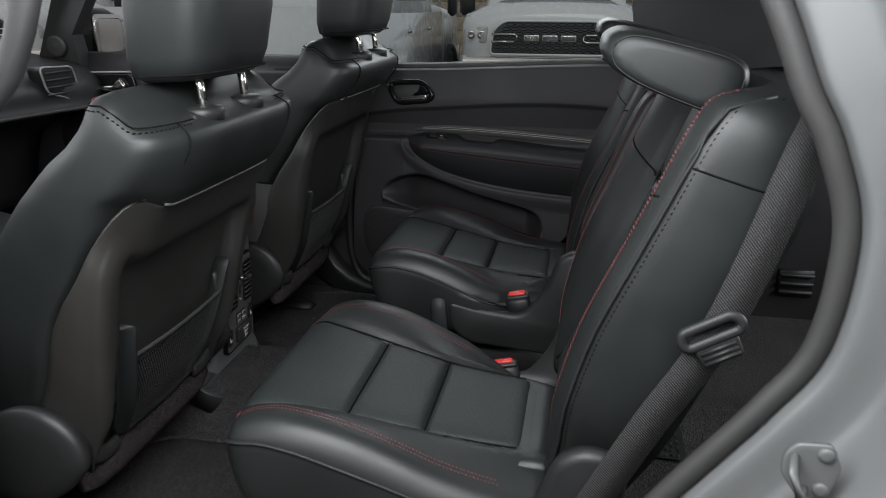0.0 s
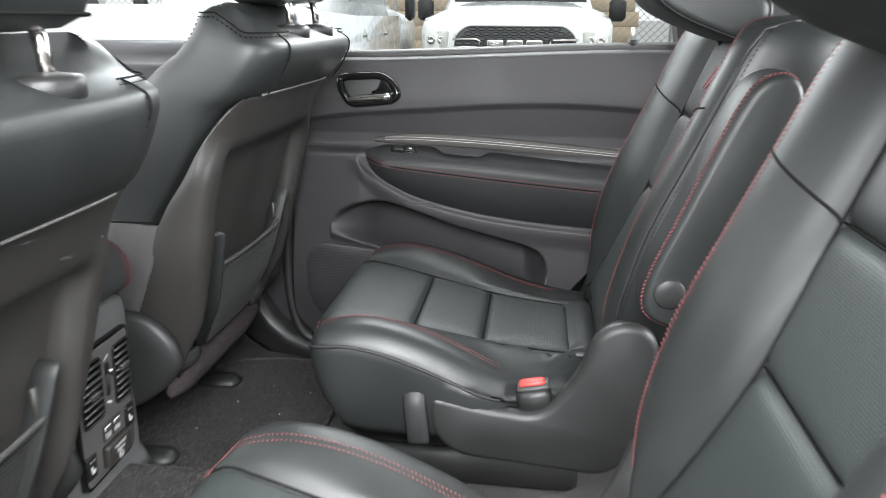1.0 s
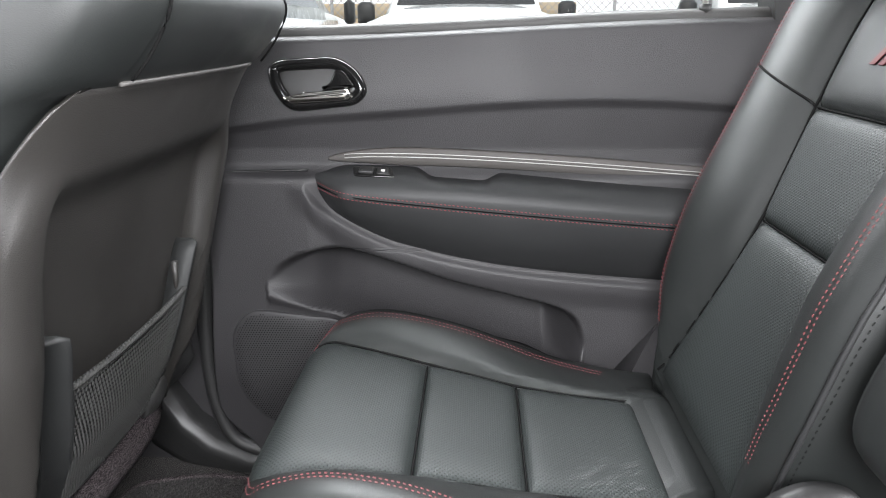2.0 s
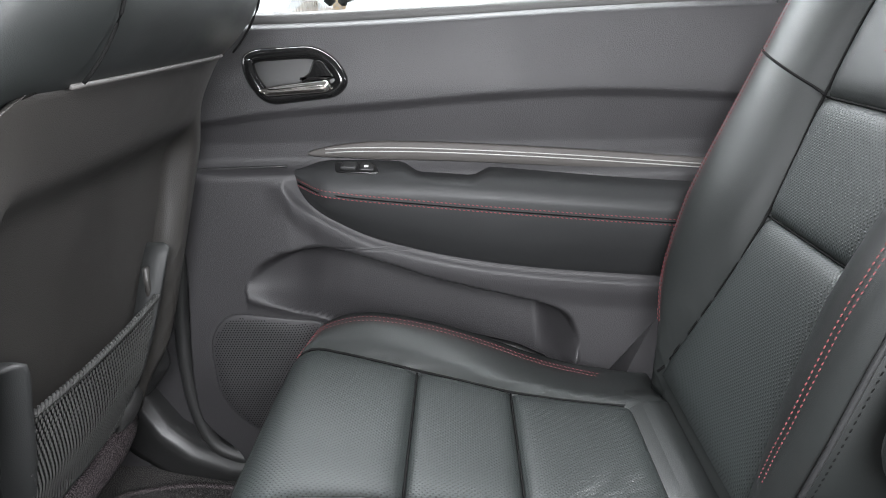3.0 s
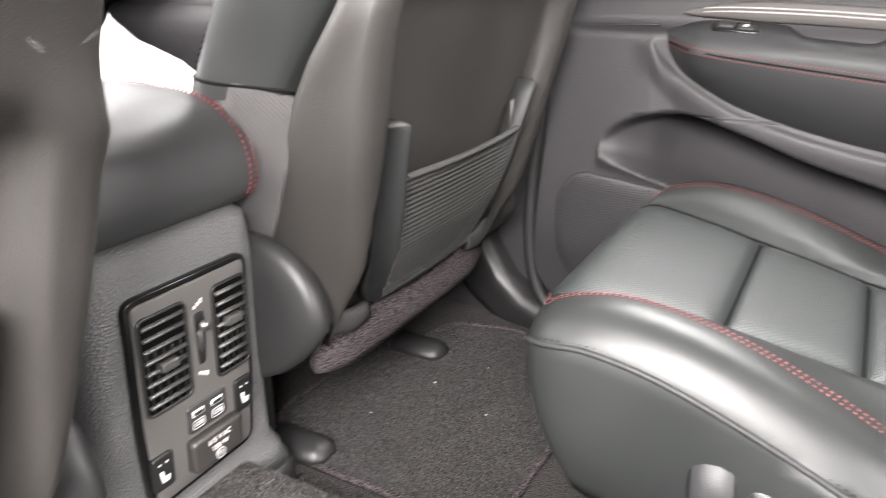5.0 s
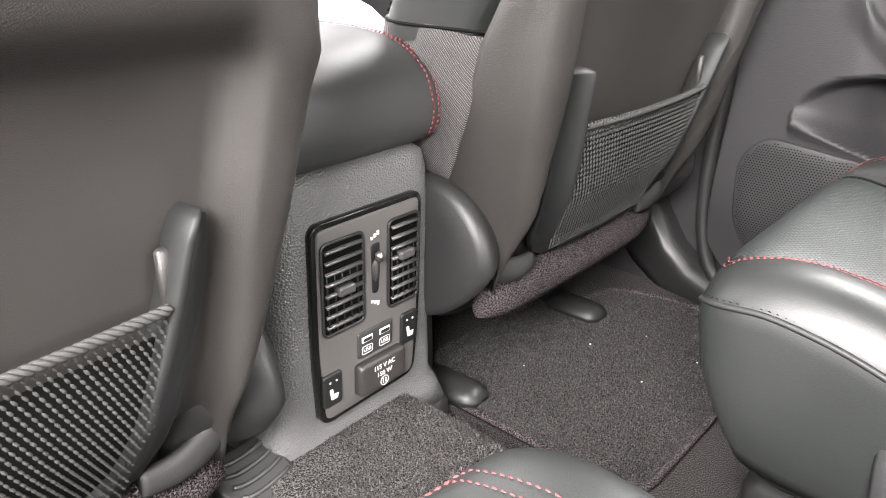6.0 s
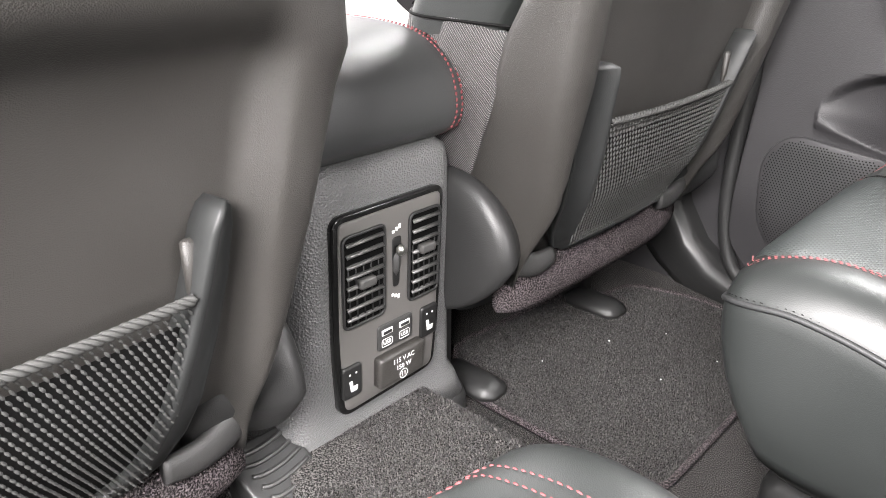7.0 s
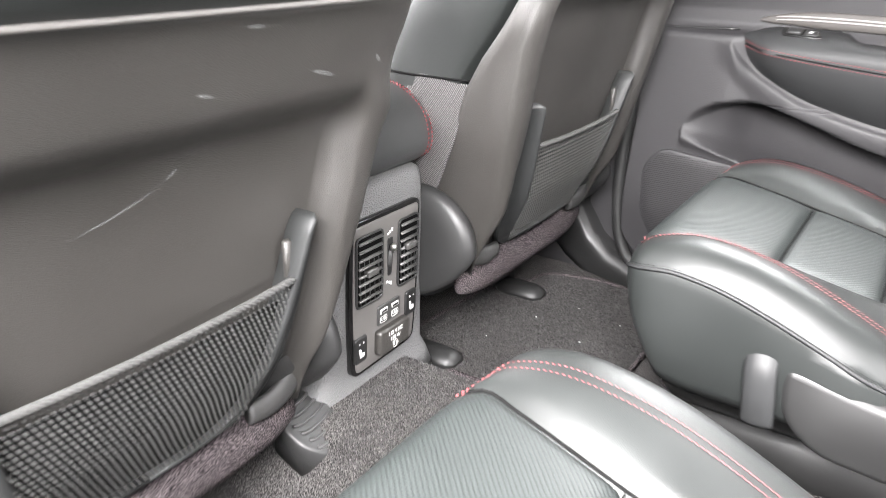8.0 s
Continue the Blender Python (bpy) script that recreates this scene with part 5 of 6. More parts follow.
    ring = [face(0.008 + 0.0055 * math.cos(t), 0.6445 + 0.0055 * math.sin(t), 0.0163) for t in [2 * math.pi * k / 16 for k in range(17)]]
    Geo().tube(ring, 0.0005, 4, caps=False).done("plug_symbol", WHITE_PRINT, out)
    for k in (-1, 1):
        Geo().box(face(0.008 + 0.0018 * k, 0.6445, 0.0163), (0.0005, 0.0008, 0.005)).done("plug_symbol", WHITE_PRINT, out)
    # ribbed floor outlet at the foot
    g = Geo()
    ramp = lambda a, b, d: Vector((a + 0.012, b - 0.020, 0.616 - 0.62 * (a + 0.44) + d))
    g.plate(rounded([(-0.44, -0.132), (-0.385, -0.126), (-0.358, -0.098), (-0.372, -0.052), (-0.44, -0.056)], 0.016, 5), -0.05, 0.0, 0.004, ramp)
    foot = g.done("floor_vent", PLASTIC_SOFT, con, "ribbed floor air outlet")
    for i in range(6):
        a = -0.431 + 0.0108 * i
        Geo().tube(spline([ramp(a, -0.122 + 0.0025 * i, 0.0005), ramp(a + 0.004, -0.105, 0.0022), ramp(a + 0.003, -0.082, 0.0022), ramp(a - 0.002, -0.063 + 0.001 * i, 0.0005)], 3), 0.0024, 6).done("rib", PLASTIC, foot)
    # leather lid with a rounded rear end
    g, rs = Geo(), []
    for v, k in ((-0.100, 0.86), (-0.099, 0.92), (-0.096, 0.965), (-0.089, 0.99), (-0.06, 1.0), (0.0, 1.006), (0.06, 1.0), (0.089, 0.99), (0.096, 0.965), (0.099, 0.92), (0.100, 0.86)):
        prof = spline([(-0.392, 0.881), (-0.376, 0.894), (-0.371, 0.918), (-0.383, 0.952), (-0.42, 0.976), (-0.48, 0.985), (-0.60, 0.985), (-0.74, 0.985), (-0.745, 0.89)], 5)
        mx, mz = -0.55, 0.91
        rs.append([Vector((mx + (p[0] - mx) * (0.9 + 0.1 * k) - (0.0 if p[0] < -0.5 else 0), yc + v, mz + (p[1] - mz) * k)) for p in prof])
    g.rings(rs)
    lid = g.done("lid", LEATHER_LIT, con, "padded leather lid")
    for s in (-1, 1):
        for v, k in ((0.0945, 0.975), (0.0865, 0.9935)):
            prof = spline([(-0.392, 0.881), (-0.376, 0.894), (-0.371, 0.918), (-0.383, 0.952), (-0.42, 0.976), (-0.48, 0.985), (-0.60, 0.985)], 6)
            line = [Vector((-0.55 + (p[0] + 0.55) * (0.9 + 0.1 * k) + 0.001, yc + s * v, 0.91 + (p[1] - 0.91) * k + 0.0006)) for p in prof]
            stitches("red_stitching", line, THREAD_RED, lid, 0.0048, 0.0058, 0.0012, up=(0.7, 0, 0.7))
    return con


def text_on(words, size, at, parent):
    """Raised print on a face that looks to the rear of the car."""
    cu = bpy.data.curves.new("print", "FONT")
    cu.body, cu.size, cu.align_x, cu.align_y, cu.extrude = words, size, "CENTER", "CENTER", 0.0002
    tmp = bpy.data.objects.new("print", cu)
    me = bpy.data.meshes.new_from_object(tmp)
    bpy.data.objects.remove(tmp)
    turn = Matrix(((0, 0, 1), (1, 0, 0), (0, 1, 0)))
    vs = [Vector(at) + turn @ v.co for v in me.vertices]
    return part("print", vs, [tuple(p.vertices) for p in me.polygons], WHITE_PRINT, parent, "white lettering", False)


centre_console()

# seat-rail end cover beside the console, on the carpet
pod = thing("rail_cap", "small black plastic rail end cap on the carpet", "cap", (-0.44, 0.17, 0.53))
g = Geo()
rs = [[Vector((-0.446 + r * 1.15 * math.cos(t), 0.161 + r * math.sin(t), z)) for t in [2 * math.pi * k / 24 for k in range(24)]] for r, z in ((0.036, 0.495), (0.036, 0.520), (0.033, 0.530), (0.025, 0.534), (0.005, 0.535))]
g.rings(rs)
g.done("cap", PLASTIC_SOFT, pod)
Geo().box((-0.458, 0.161, 0.536), (0.012, 0.03, 0.004), 0.0015).done("clip", PLASTIC, pod)

# ---------------------------------------------------------------- right rear door
ARM_LOW = [(-0.14, 0.998), (-0.125, 0.975), (-0.083, 0.942), (-0.004, 0.904), (0.156, 0.868), (0.397, 0.846), (0.62, 0.835)]
STRIP_MID = [(-0.12, 1.036), (-0.103, 1.036), (-0.045, 1.039), (0.078, 1.0365), (0.25, 1.0265), (0.433, 1.0125), (0.62, 0.998)]


def door_depth(x, z):
    """How far out (y) the inner face of the right door lies."""
    y = 0.672
    cz = lerp_table([(-0.30, 1.076), (-0.258, 1.080), (-0.154, 1.094), (0.0, 1.105), (0.154, 1.116), (0.304, 1.120), (0.475, 1.112), (0.62, 1.10)], x)[0]
    y += (0.009 * min(max((cz - z) / (cz - 1.05), 0.0), 1.0) + 0.0055 * smooth01(cz + 0.002, cz - 0.012, z)) * smooth01(1.0, 1.03, z)
    y += 0.02 * smooth01(1.12, 1.23, z)
    y += 0.022 * smooth01(1.20, 1.216, z)
    low = lerp_table(ARM_LOW, x)[0]
    y -= 0.007 * smooth01(low + 0.004, low - 0.006, z) * smooth01(1.02, 1.012, z) * (1 - smooth01(low - 0.012, low - 0.05, z)) * smooth01(-0.17, -0.12, x)
    # map pocket
    px, pz = x, z
    top = lerp_table([(-0.21, 0.845), (-0.197, 0.865), (-0.169, 0.884), (-0.13, 0.896), (-0.086, 0.898), (0.0, 0.874), (0.075, 0.848), (0.16, 0.826), (0.239, 0.804), (0.268, 0.785), (0.283, 0.75)], px)[0]
    bot = lerp_table([(-0.21, 0.840), (-0.19, 0.835), (-0.14, 0.822), (-0.06, 0.795), (0.05, 0.76), (0.18, 0.72), (0.255, 0.705), (0.283, 0.74)], px)[0]
    if -0.205 < px < 0.28:
        lean = min(max((pz - bot + 0.012) / max(top - bot, 0.02), 0.0), 1.0)
        k = smooth01(top + 0.005, top - 0.015, pz) * lean**0.55
        y += 0.125 * k * smooth01(-0.208, -0.06, px) * smooth01(0.285, 0.220, px)
        y -= 0.008 * math.exp(-(((pz - bot + 0.008) / 0.012) ** 2))
    # flowing waist below the line
    y -= 0.010 * smooth01(1.016, 1.010, z) * smooth01(-0.10, -0.14, x)
    y += 0.010 * smooth01(0.70, 0.58, z)
    return y


def door_left(z):
    return -0.288 - 0.012 * smooth01(0.9, 0.68, z) + 0.06 * smooth01(0.66, 0.545, z) ** 2


def door_right(z):
    return min(0.27 + (z - 0.63) * 0.78, 0.62) if z < 0.9 else 0.62


def rear_door():
    door = thing("rear_door", "charcoal rear door trim with armrest, map pocket and speaker", "car door", (0.1, 0.70, 0.55))
    nx, nz = 270, 220
    vs, fs = [], []
    for j in range(nz + 1):
        z = 0.545 + (1.214 - 0.545) * j / nz
        a, b = door_left(z), door_right(z)
        for i in range(nx + 1):
            x = a + (b - a) * i / nx
            zz = z + (0.022 * smooth01(-0.2, 0.5, x) * smooth01(1.12, 1.2, z))
            vs.append(Vector((x, door_depth(x, z), zz)))
    for j in range(nz):
        for i in range(nx):
            fs.append((j * (nx + 1) + i, j * (nx + 1) + i + 1, (j + 1) * (nx + 1) + i + 1, (j + 1) * (nx + 1) + i))
    skin = part("trim_panel", vs, fs, PLASTIC_DOOR, door, "grained charcoal plastic panel")
    sol = skin.modifiers.new("thickness", "SOLIDIFY")
    sol.thickness, sol.offset = 0.012, -1.0
    # window ledge strip
    g, rs = Geo(), []
    for x in (-0.30, -0.1, 0.1, 0.3, 0.5, 0.64):
        z = 1.214 + 0.022 * smooth01(-0.2, 0.5, x)
        rs.append([Vector((x, 0.700 + a, z + b)) for a, b in ((0.0, -0.006), (0.004, 0.004), (0.012, 0.008), (0.05, 0.006), (0.055, -0.01), (0.02, -0.02))])
    g.rings(rs)
    g.done("window_ledge", SEAL, door)
    # armrest pad
    g, rs = Geo(), []
    for i in range(90):
        x = -0.137 + 0.75 * (i / 89) ** 1.15
        lo = lerp_table(ARM_LOW, x)[0]
        hi = 1.012 - 0.038 * smooth01(-0.1, 0.6, x)
        grow = smooth01(-0.14, -0.07, x)
        lo = min(lo, hi - 0.004)
        k = 0.012 + 0.052 * grow
        up = (0.013 - 0.011 * smooth01(0.022, 0.052, x) * (1 - smooth01(0.120, 0.150, x))) * grow
        pr = [(0.004, hi - 0.004), (0.0, hi + up), (-k * 0.30, hi + up * 0.98), (-k * 0.62, hi + min(up, 0.008)), (-k * 0.86, hi - 0.003 * grow), (-k * 0.97, hi - 0.014 * grow), (-k, hi - 0.024 * grow), (-k * 0.97, hi - (hi - lo) * 0.36), (-k * 0.80, hi - (hi - lo) * 0.6), (-k * 0.45, hi - (hi - lo) * 0.85), (-k * 0.10, lo + 0.002), (0.02, lo)]
        rs.append([Vector((x, 0.688 + a, b)) for a, b in spline(pr, 3)])
    g.rings(rs, closed=False, caps=False)
    arm = g.done("armrest_pad", LEATHER_SIDE, door, "padded black armrest with red stitching")
    for off in (0.0, 0.008):
        line = []
        for i in range(60):
            x = -0.118 + 0.62 * i / 59
            lo, hi = lerp_table(ARM_LOW, x)[0], 1.012 - 0.038 * smooth01(-0.1, 0.6, x)
            k = 0.012 + 0.052 * smooth01(-0.14, -0.07, x)
            line.append(Vector((x, 0.688 - k * 0.995 - 0.0007, hi - (hi - lo) * 0.22 - off)))
        stitches("red_stitching", line, THREAD_RED, arm, 0.0042, 0.006, 0.0007, up=(0, -1, 0))
    Geo().tube([p + Vector((0, -0.0003, 0.0035)) for p in line[::3]], 0.001, 5).done("seam", THREAD_BLACK, arm)
    groove = [Vector((x, door_depth(x, 1.0165) - 0.0005, 1.0145 + 0.03 * (x + 0.264))) for x in [-0.284 + 0.0165 * i for i in range(10)]]
    Geo().tube(groove, 0.0022, 6).done("panel_joint", VENT_DARK, door)
    # window switch on the sloping top of the armrest
    def on_arm(a, b, d):
        return Vector((a, 0.668 - b - 0.35 * d, 1.0282 - 0.05 * (a + 0.1) - 0.38 * b + 0.94 * d))

    plate_line = rounded([(-0.066, 0.002), (-0.010, 0.002), (-0.002, 0.026), (-0.062, 0.026)], 0.006, 4)
    plate = Geo().plate(plate_line, -0.004, 0.0022, 0.001, on_arm).done("switch_plate", GLOSS, door, "gloss black switch plate")
    Geo().plate(rounded([(-0.054, 0.006), (-0.034, 0.006), (-0.034, 0.021), (-0.056, 0.021)], 0.003, 3), 0.0, 0.0062, 0.002, on_arm).done("window_switch", PLASTIC_SOFT, plate)
    Geo().plate(rounded([(-0.030, 0.006), (-0.013, 0.006), (-0.010, 0.021), (-0.030, 0.021)], 0.003, 3), 0.0, 0.0040, 0.0015, on_arm).done("window_switch", PLASTIC_SOFT, plate)
    Geo().plate(rounded([(-0.024, 0.011), (-0.018, 0.011), (-0.018, 0.016), (-0.024, 0.016)], 0.001, 2), 0.003, 0.0046, 0.0003, on_arm).done("switch_symbol", WHITE_PRINT, plate)
    # decorative strip
    g, rs = Geo(), []
    for i in range(50):
        x = -0.105 + 0.72 * (i / 49) ** 1.3
        zc = lerp_table(STRIP_MID, x)[0]
        hw = 0.0005 + 0.0125 * math.sqrt(max(0.0, min(1.0, (x + 0.105) / 0.10))) - 0.001 * smooth01(0.05, 0.6, x)
        rs.append([Vector((x, 0.685 - a, zc + b)) for a, b in ((-0.004, hw), (0.005, hw * 0.98), (0.0068, hw * 0.86), (0.0074, hw * 0.3), (0.0074, -hw * 0.3), (0.0068, -hw * 0.86), (0.005, -hw * 0.98), (-0.004, -hw))])
    g.rings(rs)
    strip = g.done("trim_strip", STRIP, door, "dark metal inlay with two silver lines")
    for k in (-0.0025, 0.0025):
        line = [Vector((x, 0.685 - 0.0079, lerp_table(STRIP_MID, x)[0] + k + 0.002)) for x in [-0.08 + 0.0175 * i for i in range(40)]]
        Geo().tube(line, 0.0009, 6).done("silver_line", SILVER, strip)
    # handle in its bezel
    line = rounded([(-0.183, 1.166), (-0.165, 1.174), (-0.085, 1.178), (-0.055, 1.158), (-0.043, 1.132), (-0.06, 1.116), (-0.155, 1.106), (-0.178, 1.14)], 0.02, 6)
    depth = lambda a, b, d: Vector((a, door_depth(a, b) - d, b))
    mid = [depth(a, b, 0.001) for a, b in inset(line, 0.0055)]
    Geo().tube(mid + mid[:1], 0.0088, 10, caps=False, up=(0, 1, 0)).done("handle_bezel", GLOSS, door, "gloss black handle bezel")
    Geo().plate(inset(line, 0.008), -0.006, 0.0012, 0.001, depth).done("handle_cup", PLASTIC_SOFT, door)
    lever = rounded([(-0.163, 1.126), (-0.13, 1.132), (-0.09, 1.136), (-0.068, 1.138), (-0.062, 1.130), (-0.068, 1.121), (-0.15, 1.116)], 0.005, 4)
    Geo().plate(lever, 0.0, 0.018, 0.006, depth).done("handle_lever", CHROME, door, "chrome pull lever")
    root = rounded([(-0.108, 1.137), (-0.094, 1.145), (-0.087, 1.163), (-0.076, 1.163), (-0.058, 1.140), (-0.07, 1.136)], 0.004, 3)
    Geo().plate(root, 0.0, 0.012, 0.004, depth).done("lever_root", GLOSS, door)
    # speaker grille with rows of holes
    spk = rounded([(-0.268, 0.765), (-0.235, 0.806), (-0.09, 0.789), (-0.02, 0.70), (-0.09, 0.58), (-0.215, 0.60), (-0.262, 0.66)], 0.04, 6)
    sp = Geo().plate(spk, -0.003, 0.0045, 0.003, depth).done("speaker_grille", PLASTIC_DOOR, door, "perforated black speaker grille")
    # flat discs laid on the grille, near-black for the shade inside its holes
    g = Geo()
    lo = inset(spk, 0.006)
    for r in range(60):
        for q in range(70):
            a, b = -0.268 + 0.0042 * q + (0.0021 if r % 2 else 0), 0.59 + 0.0037 * r
            if point_in(a, b, lo):
                p = depth(a, b, 0.0056)
                t = 0.0011
                g.add([p + Vector((t * math.cos(w), 0, t * math.sin(w))) for w in [2 * math.pi * s / 6 for s in range(6)]], [(0, 1, 2, 3, 4, 5)])
    g.done("grille_hole", GAP_SHADE, sp)["kind"] = "stuff"
    # fold-out tab in the pocket
    Geo().plate(rounded([(0.09, 0.757), (0.19, 0.732), (0.245, 0.705), (0.10, 0.70)], 0.01, 3), -0.05, -0.038, 0.003, lambda a, b, d: Vector((a, 0.672 - d - 0.012, b))).done("pocket_flap", PLASTIC_SOFT, door)
    # lock pin
    Geo().tube([Vector((0.43, 0.712, 1.23)), Vector((0.43, 0.712, 1.268)), Vector((0.43, 0.712, 1.272))], [0.0042, 0.0042, 0.003], 10).done("lock_pin", STEEL, door, "bare metal lock pin")
    Geo().tube([Vector((0.43, 0.712, 1.236)), Vector((0.43, 0.712, 1.248))], 0.009, 12).done("lock_collar", PLASTIC_SOFT, door)
    return door


rear_door()

# door seal and sill trim
line = spline([(-0.30, 0.735, 1.24), (-0.305, 0.70, 0.95), (-0.318, 0.69, 0.78), (-0.318, 0.69, 0.66), (-0.30, 0.69, 0.58), (-0.262, 0.69, 0.545), (-0.18, 0.69, 0.535), (0.1, 0.69, 0.53)], 8)
ob = Geo().tube(line, 0.011, 10).done("door_seal", RUBBER)
tagged(ob, "black rubber door seal", "seal", kind="structure")
g, rs = Geo(), []
for p, w in ((Vector((-0.45, 0.70, 0.80)), 0.12), (Vector((-0.43, 0.70, 0.72)), 0.10), (Vector((-0.405, 0.70, 0.64)), 0.075), (Vector((-0.37, 0.695, 0.585)), 0.055), (Vector((-0.325, 0.69, 0.55)), 0.045), (Vector((-0.26, 0.685, 0.528)), 0.035), (Vector((-0.1, 0.68, 0.52)), 0.03), (Vector((0.4, 0.68, 0.52)), 0.03)):
    rs.append([p + Vector((-w * 1.2, 0.02, -0.06)), p + Vector((-0.012, -0.012, -0.012)), p + Vector((0.0, -0.006, 0.006)), p + Vector((0.012, 0.01, 0.008)), p + Vector((0.02, 0.06, 0.0)), p + Vector((-w, 0.06, -0.06))])
g.rings([[q for q in spline(r, 3)] for r in rs])
tagged(g.done("sill_trim", PLASTIC_SOFT), "curved black plastic sill trim below the door", "sill trim", kind="structure")

# ---------------------------------------------------------------- car shell
def slab(name, pts, depth, mat, label, category, kind="structure", axis="y"):
    """A plate from an outline in (x, z) at some y, or (x, y) at some z."""
    g = Geo()
    if axis == "y":
        y0, y1 = depth
        g.plate(pts, y0, y1, 0.008, lambda a, b, d: Vector((a, d, b)))
    else:
        g.plate(pts, depth[0], depth[1], 0.008, lambda a, b, d: Vector((a, b, d)))
    return tagged(g.done(name, mat, None, "", False), label, category, kind=kind)


for s, word in ((1, "right"), (-1, "left")):
    if s > 0:
        slab("wall_right", [(-1.75, 0.45), (-0.46, 0.45), (-0.42, 0.62), (-0.33, 0.80), (-0.31, 1.17), (-0.33, 1.18), (-1.75, 1.18)], (0.74, 0.86), PLASTIC_DOOR, "black lower side wall of the car", "wall")
        slab("wall_right_rear", [(0.28, 0.45), (2.0, 0.45), (2.0, 1.24), (0.62, 1.25), (0.45, 0.86)], (0.735, 0.86), PLASTIC_DOOR, "black rear side trim of the cargo area", "wall")
        slab("door_core", [(-0.36, 0.46), (0.7, 0.46), (0.7, 1.21), (-0.36, 1.20)], (0.835, 0.862), PLASTIC_SOFT, "outer shell of the rear door", "wall")
        slab("pillar_foot_right", [(-0.55, 0.45), (-0.25, 0.45), (-0.25, 1.20), (-0.55, 1.20)], (0.722, 0.744), PLASTIC_DOOR, "black lower pillar trim", "pillar")
        slab("pillar_b_right", [(-0.38, 1.18), (-0.285, 1.18), (-0.30, 1.68), (-0.40, 1.68)], (0.70, 0.76), PLASTIC_SOFT, "black middle pillar", "pillar")
        slab("pillar_c_right", [(0.525, 1.20), (0.98, 1.24), (0.93, 1.32), (0.90, 1.68), (0.44, 1.68)], (0.69, 0.76), PLASTIC_SOFT, "dark rear pillar trim", "pillar")
        slab("roof_rail_right", [(-1.3, 1.60), (2.0, 1.60), (2.0, 1.70), (-1.3, 1.70)], (0.68, 0.76), LINER, "grey roof rail trim", "trim")
        slab("quarter_sill_right", [(0.9, 1.22), (2.0, 1.22), (2.0, 1.30), (0.9, 1.30)], (0.70, 0.765), PLASTIC_SOFT, "dark ledge below the quarter window", "trim")
slab("ceiling", [(-0.95, -0.78), (2.0, -0.78), (2.0, 0.78), (-0.95, 0.78)], (1.665, 1.70), LINER, "grey cloth headliner", "ceiling", axis="z")
slab("wall_left_front", [(-1.75, 0.45), (-0.42, 0.45), (-0.44, 1.22), (-1.75, 1.22)], (-0.74, -0.86), PLASTIC_DOOR, "black left front door inside", "wall")
slab("wall_left_rear", [(0.82, 0.45), (2.0, 0.45), (2.0, 1.26), (0.82, 1.26)], (-0.69, -0.74), PLASTIC_DOOR, "black left cargo side trim", "wall")
slab("wall_tailgate", [(-0.78, 0.45), (0.78, 0.45), (0.78, 1.25), (-0.78, 1.25)], (0, 0.05), PLASTIC_SOFT, "black tailgate inside", "wall").matrix_world = Matrix.Translation((1.95, 0, 0)) @ Matrix.Rotation(radians(90), 4, "Z")
# painted outer skin: roof, far flank, bonnet and wheels
g, rs = Geo(), []
for x, h in ((-0.98, 1.70), (-0.6, 1.745), (0.2, 1.775), (1.2, 1.765), (1.9, 1.735), (2.1, 1.68)):
    rs.append([Vector((x, 0.80 * math.sin(t), h - 0.075 * (1 - math.cos(t)) ** 1.2)) for t in [-math.pi / 2 + math.pi * k / 18 for k in range(19)]] + [Vector((x, 0.78, h - 0.08)), Vector((x, -0.78, h - 0.08))])
g.rings(rs)
tagged(g.done("car_roof", BODY_GREY), "grey painted car roof", "roof", kind="structure")
g, rs = Geo(), []
for x, k in ((-2.6, 0.82), (-2.45, 0.93), (-1.9, 0.98), (-1.2, 1.0), (0.5, 1.0), (1.6, 1.0), (2.05, 0.98), (2.2, 0.93)):
    rs.append([Vector((x, y * k, z)) for y, z in ((0.872, 0.32), (0.915, 0.45), (0.945, 0.75), (0.94, 0.95), (0.90, 1.15), (0.872, 1.185))] + [Vector((x, 0.868 * k, 1.185)), Vector((x, 0.868 * k, 0.32))])
g.rings(rs)
tagged(g.done("flank_right", BODY_GREY), "grey painted right flank of the car", "wall", kind="structure")
g, rs = Geo(), []
for x, z in ((-2.62, 0.85), (-2.58, 1.0), (-2.4, 1.08), (-1.9, 1.13), (-1.62, 1.15)):
    rs.append([Vector((x, y, z - 0.06 * (abs(y) / 0.84) ** 3)) for y in [-0.84 + 0.12 * k for k in range(15)]] + [Vector((x, 0.84, 0.45)), Vector((x, -0.84, 0.45))])
g.rings(rs)
tagged(g.done("bonnet", BODY_GREY), "grey painted bonnet of the car", "bonnet", kind="structure")
for wx in (-1.95, 1.55):
    for wy in (-1, 1):
        rs = [[Vector((wx + r * math.cos(t), wy * w, 0.37 + r * math.sin(t))) for t in [2 * math.pi * k / 28 for k in range(28)]] for r, w in ((0.30, 0.70), (0.37, 0.72), (0.37, 0.86), (0.345, 0.885), (0.25, 0.88), (0.23, 0.84), (0.02, 0.85))]
        tagged(Geo().rings(rs).done("wheel", TYRE), "black road wheel under the car", "wheel", kind="structure")
# left middle pillar trim
g, rs = Geo(), []
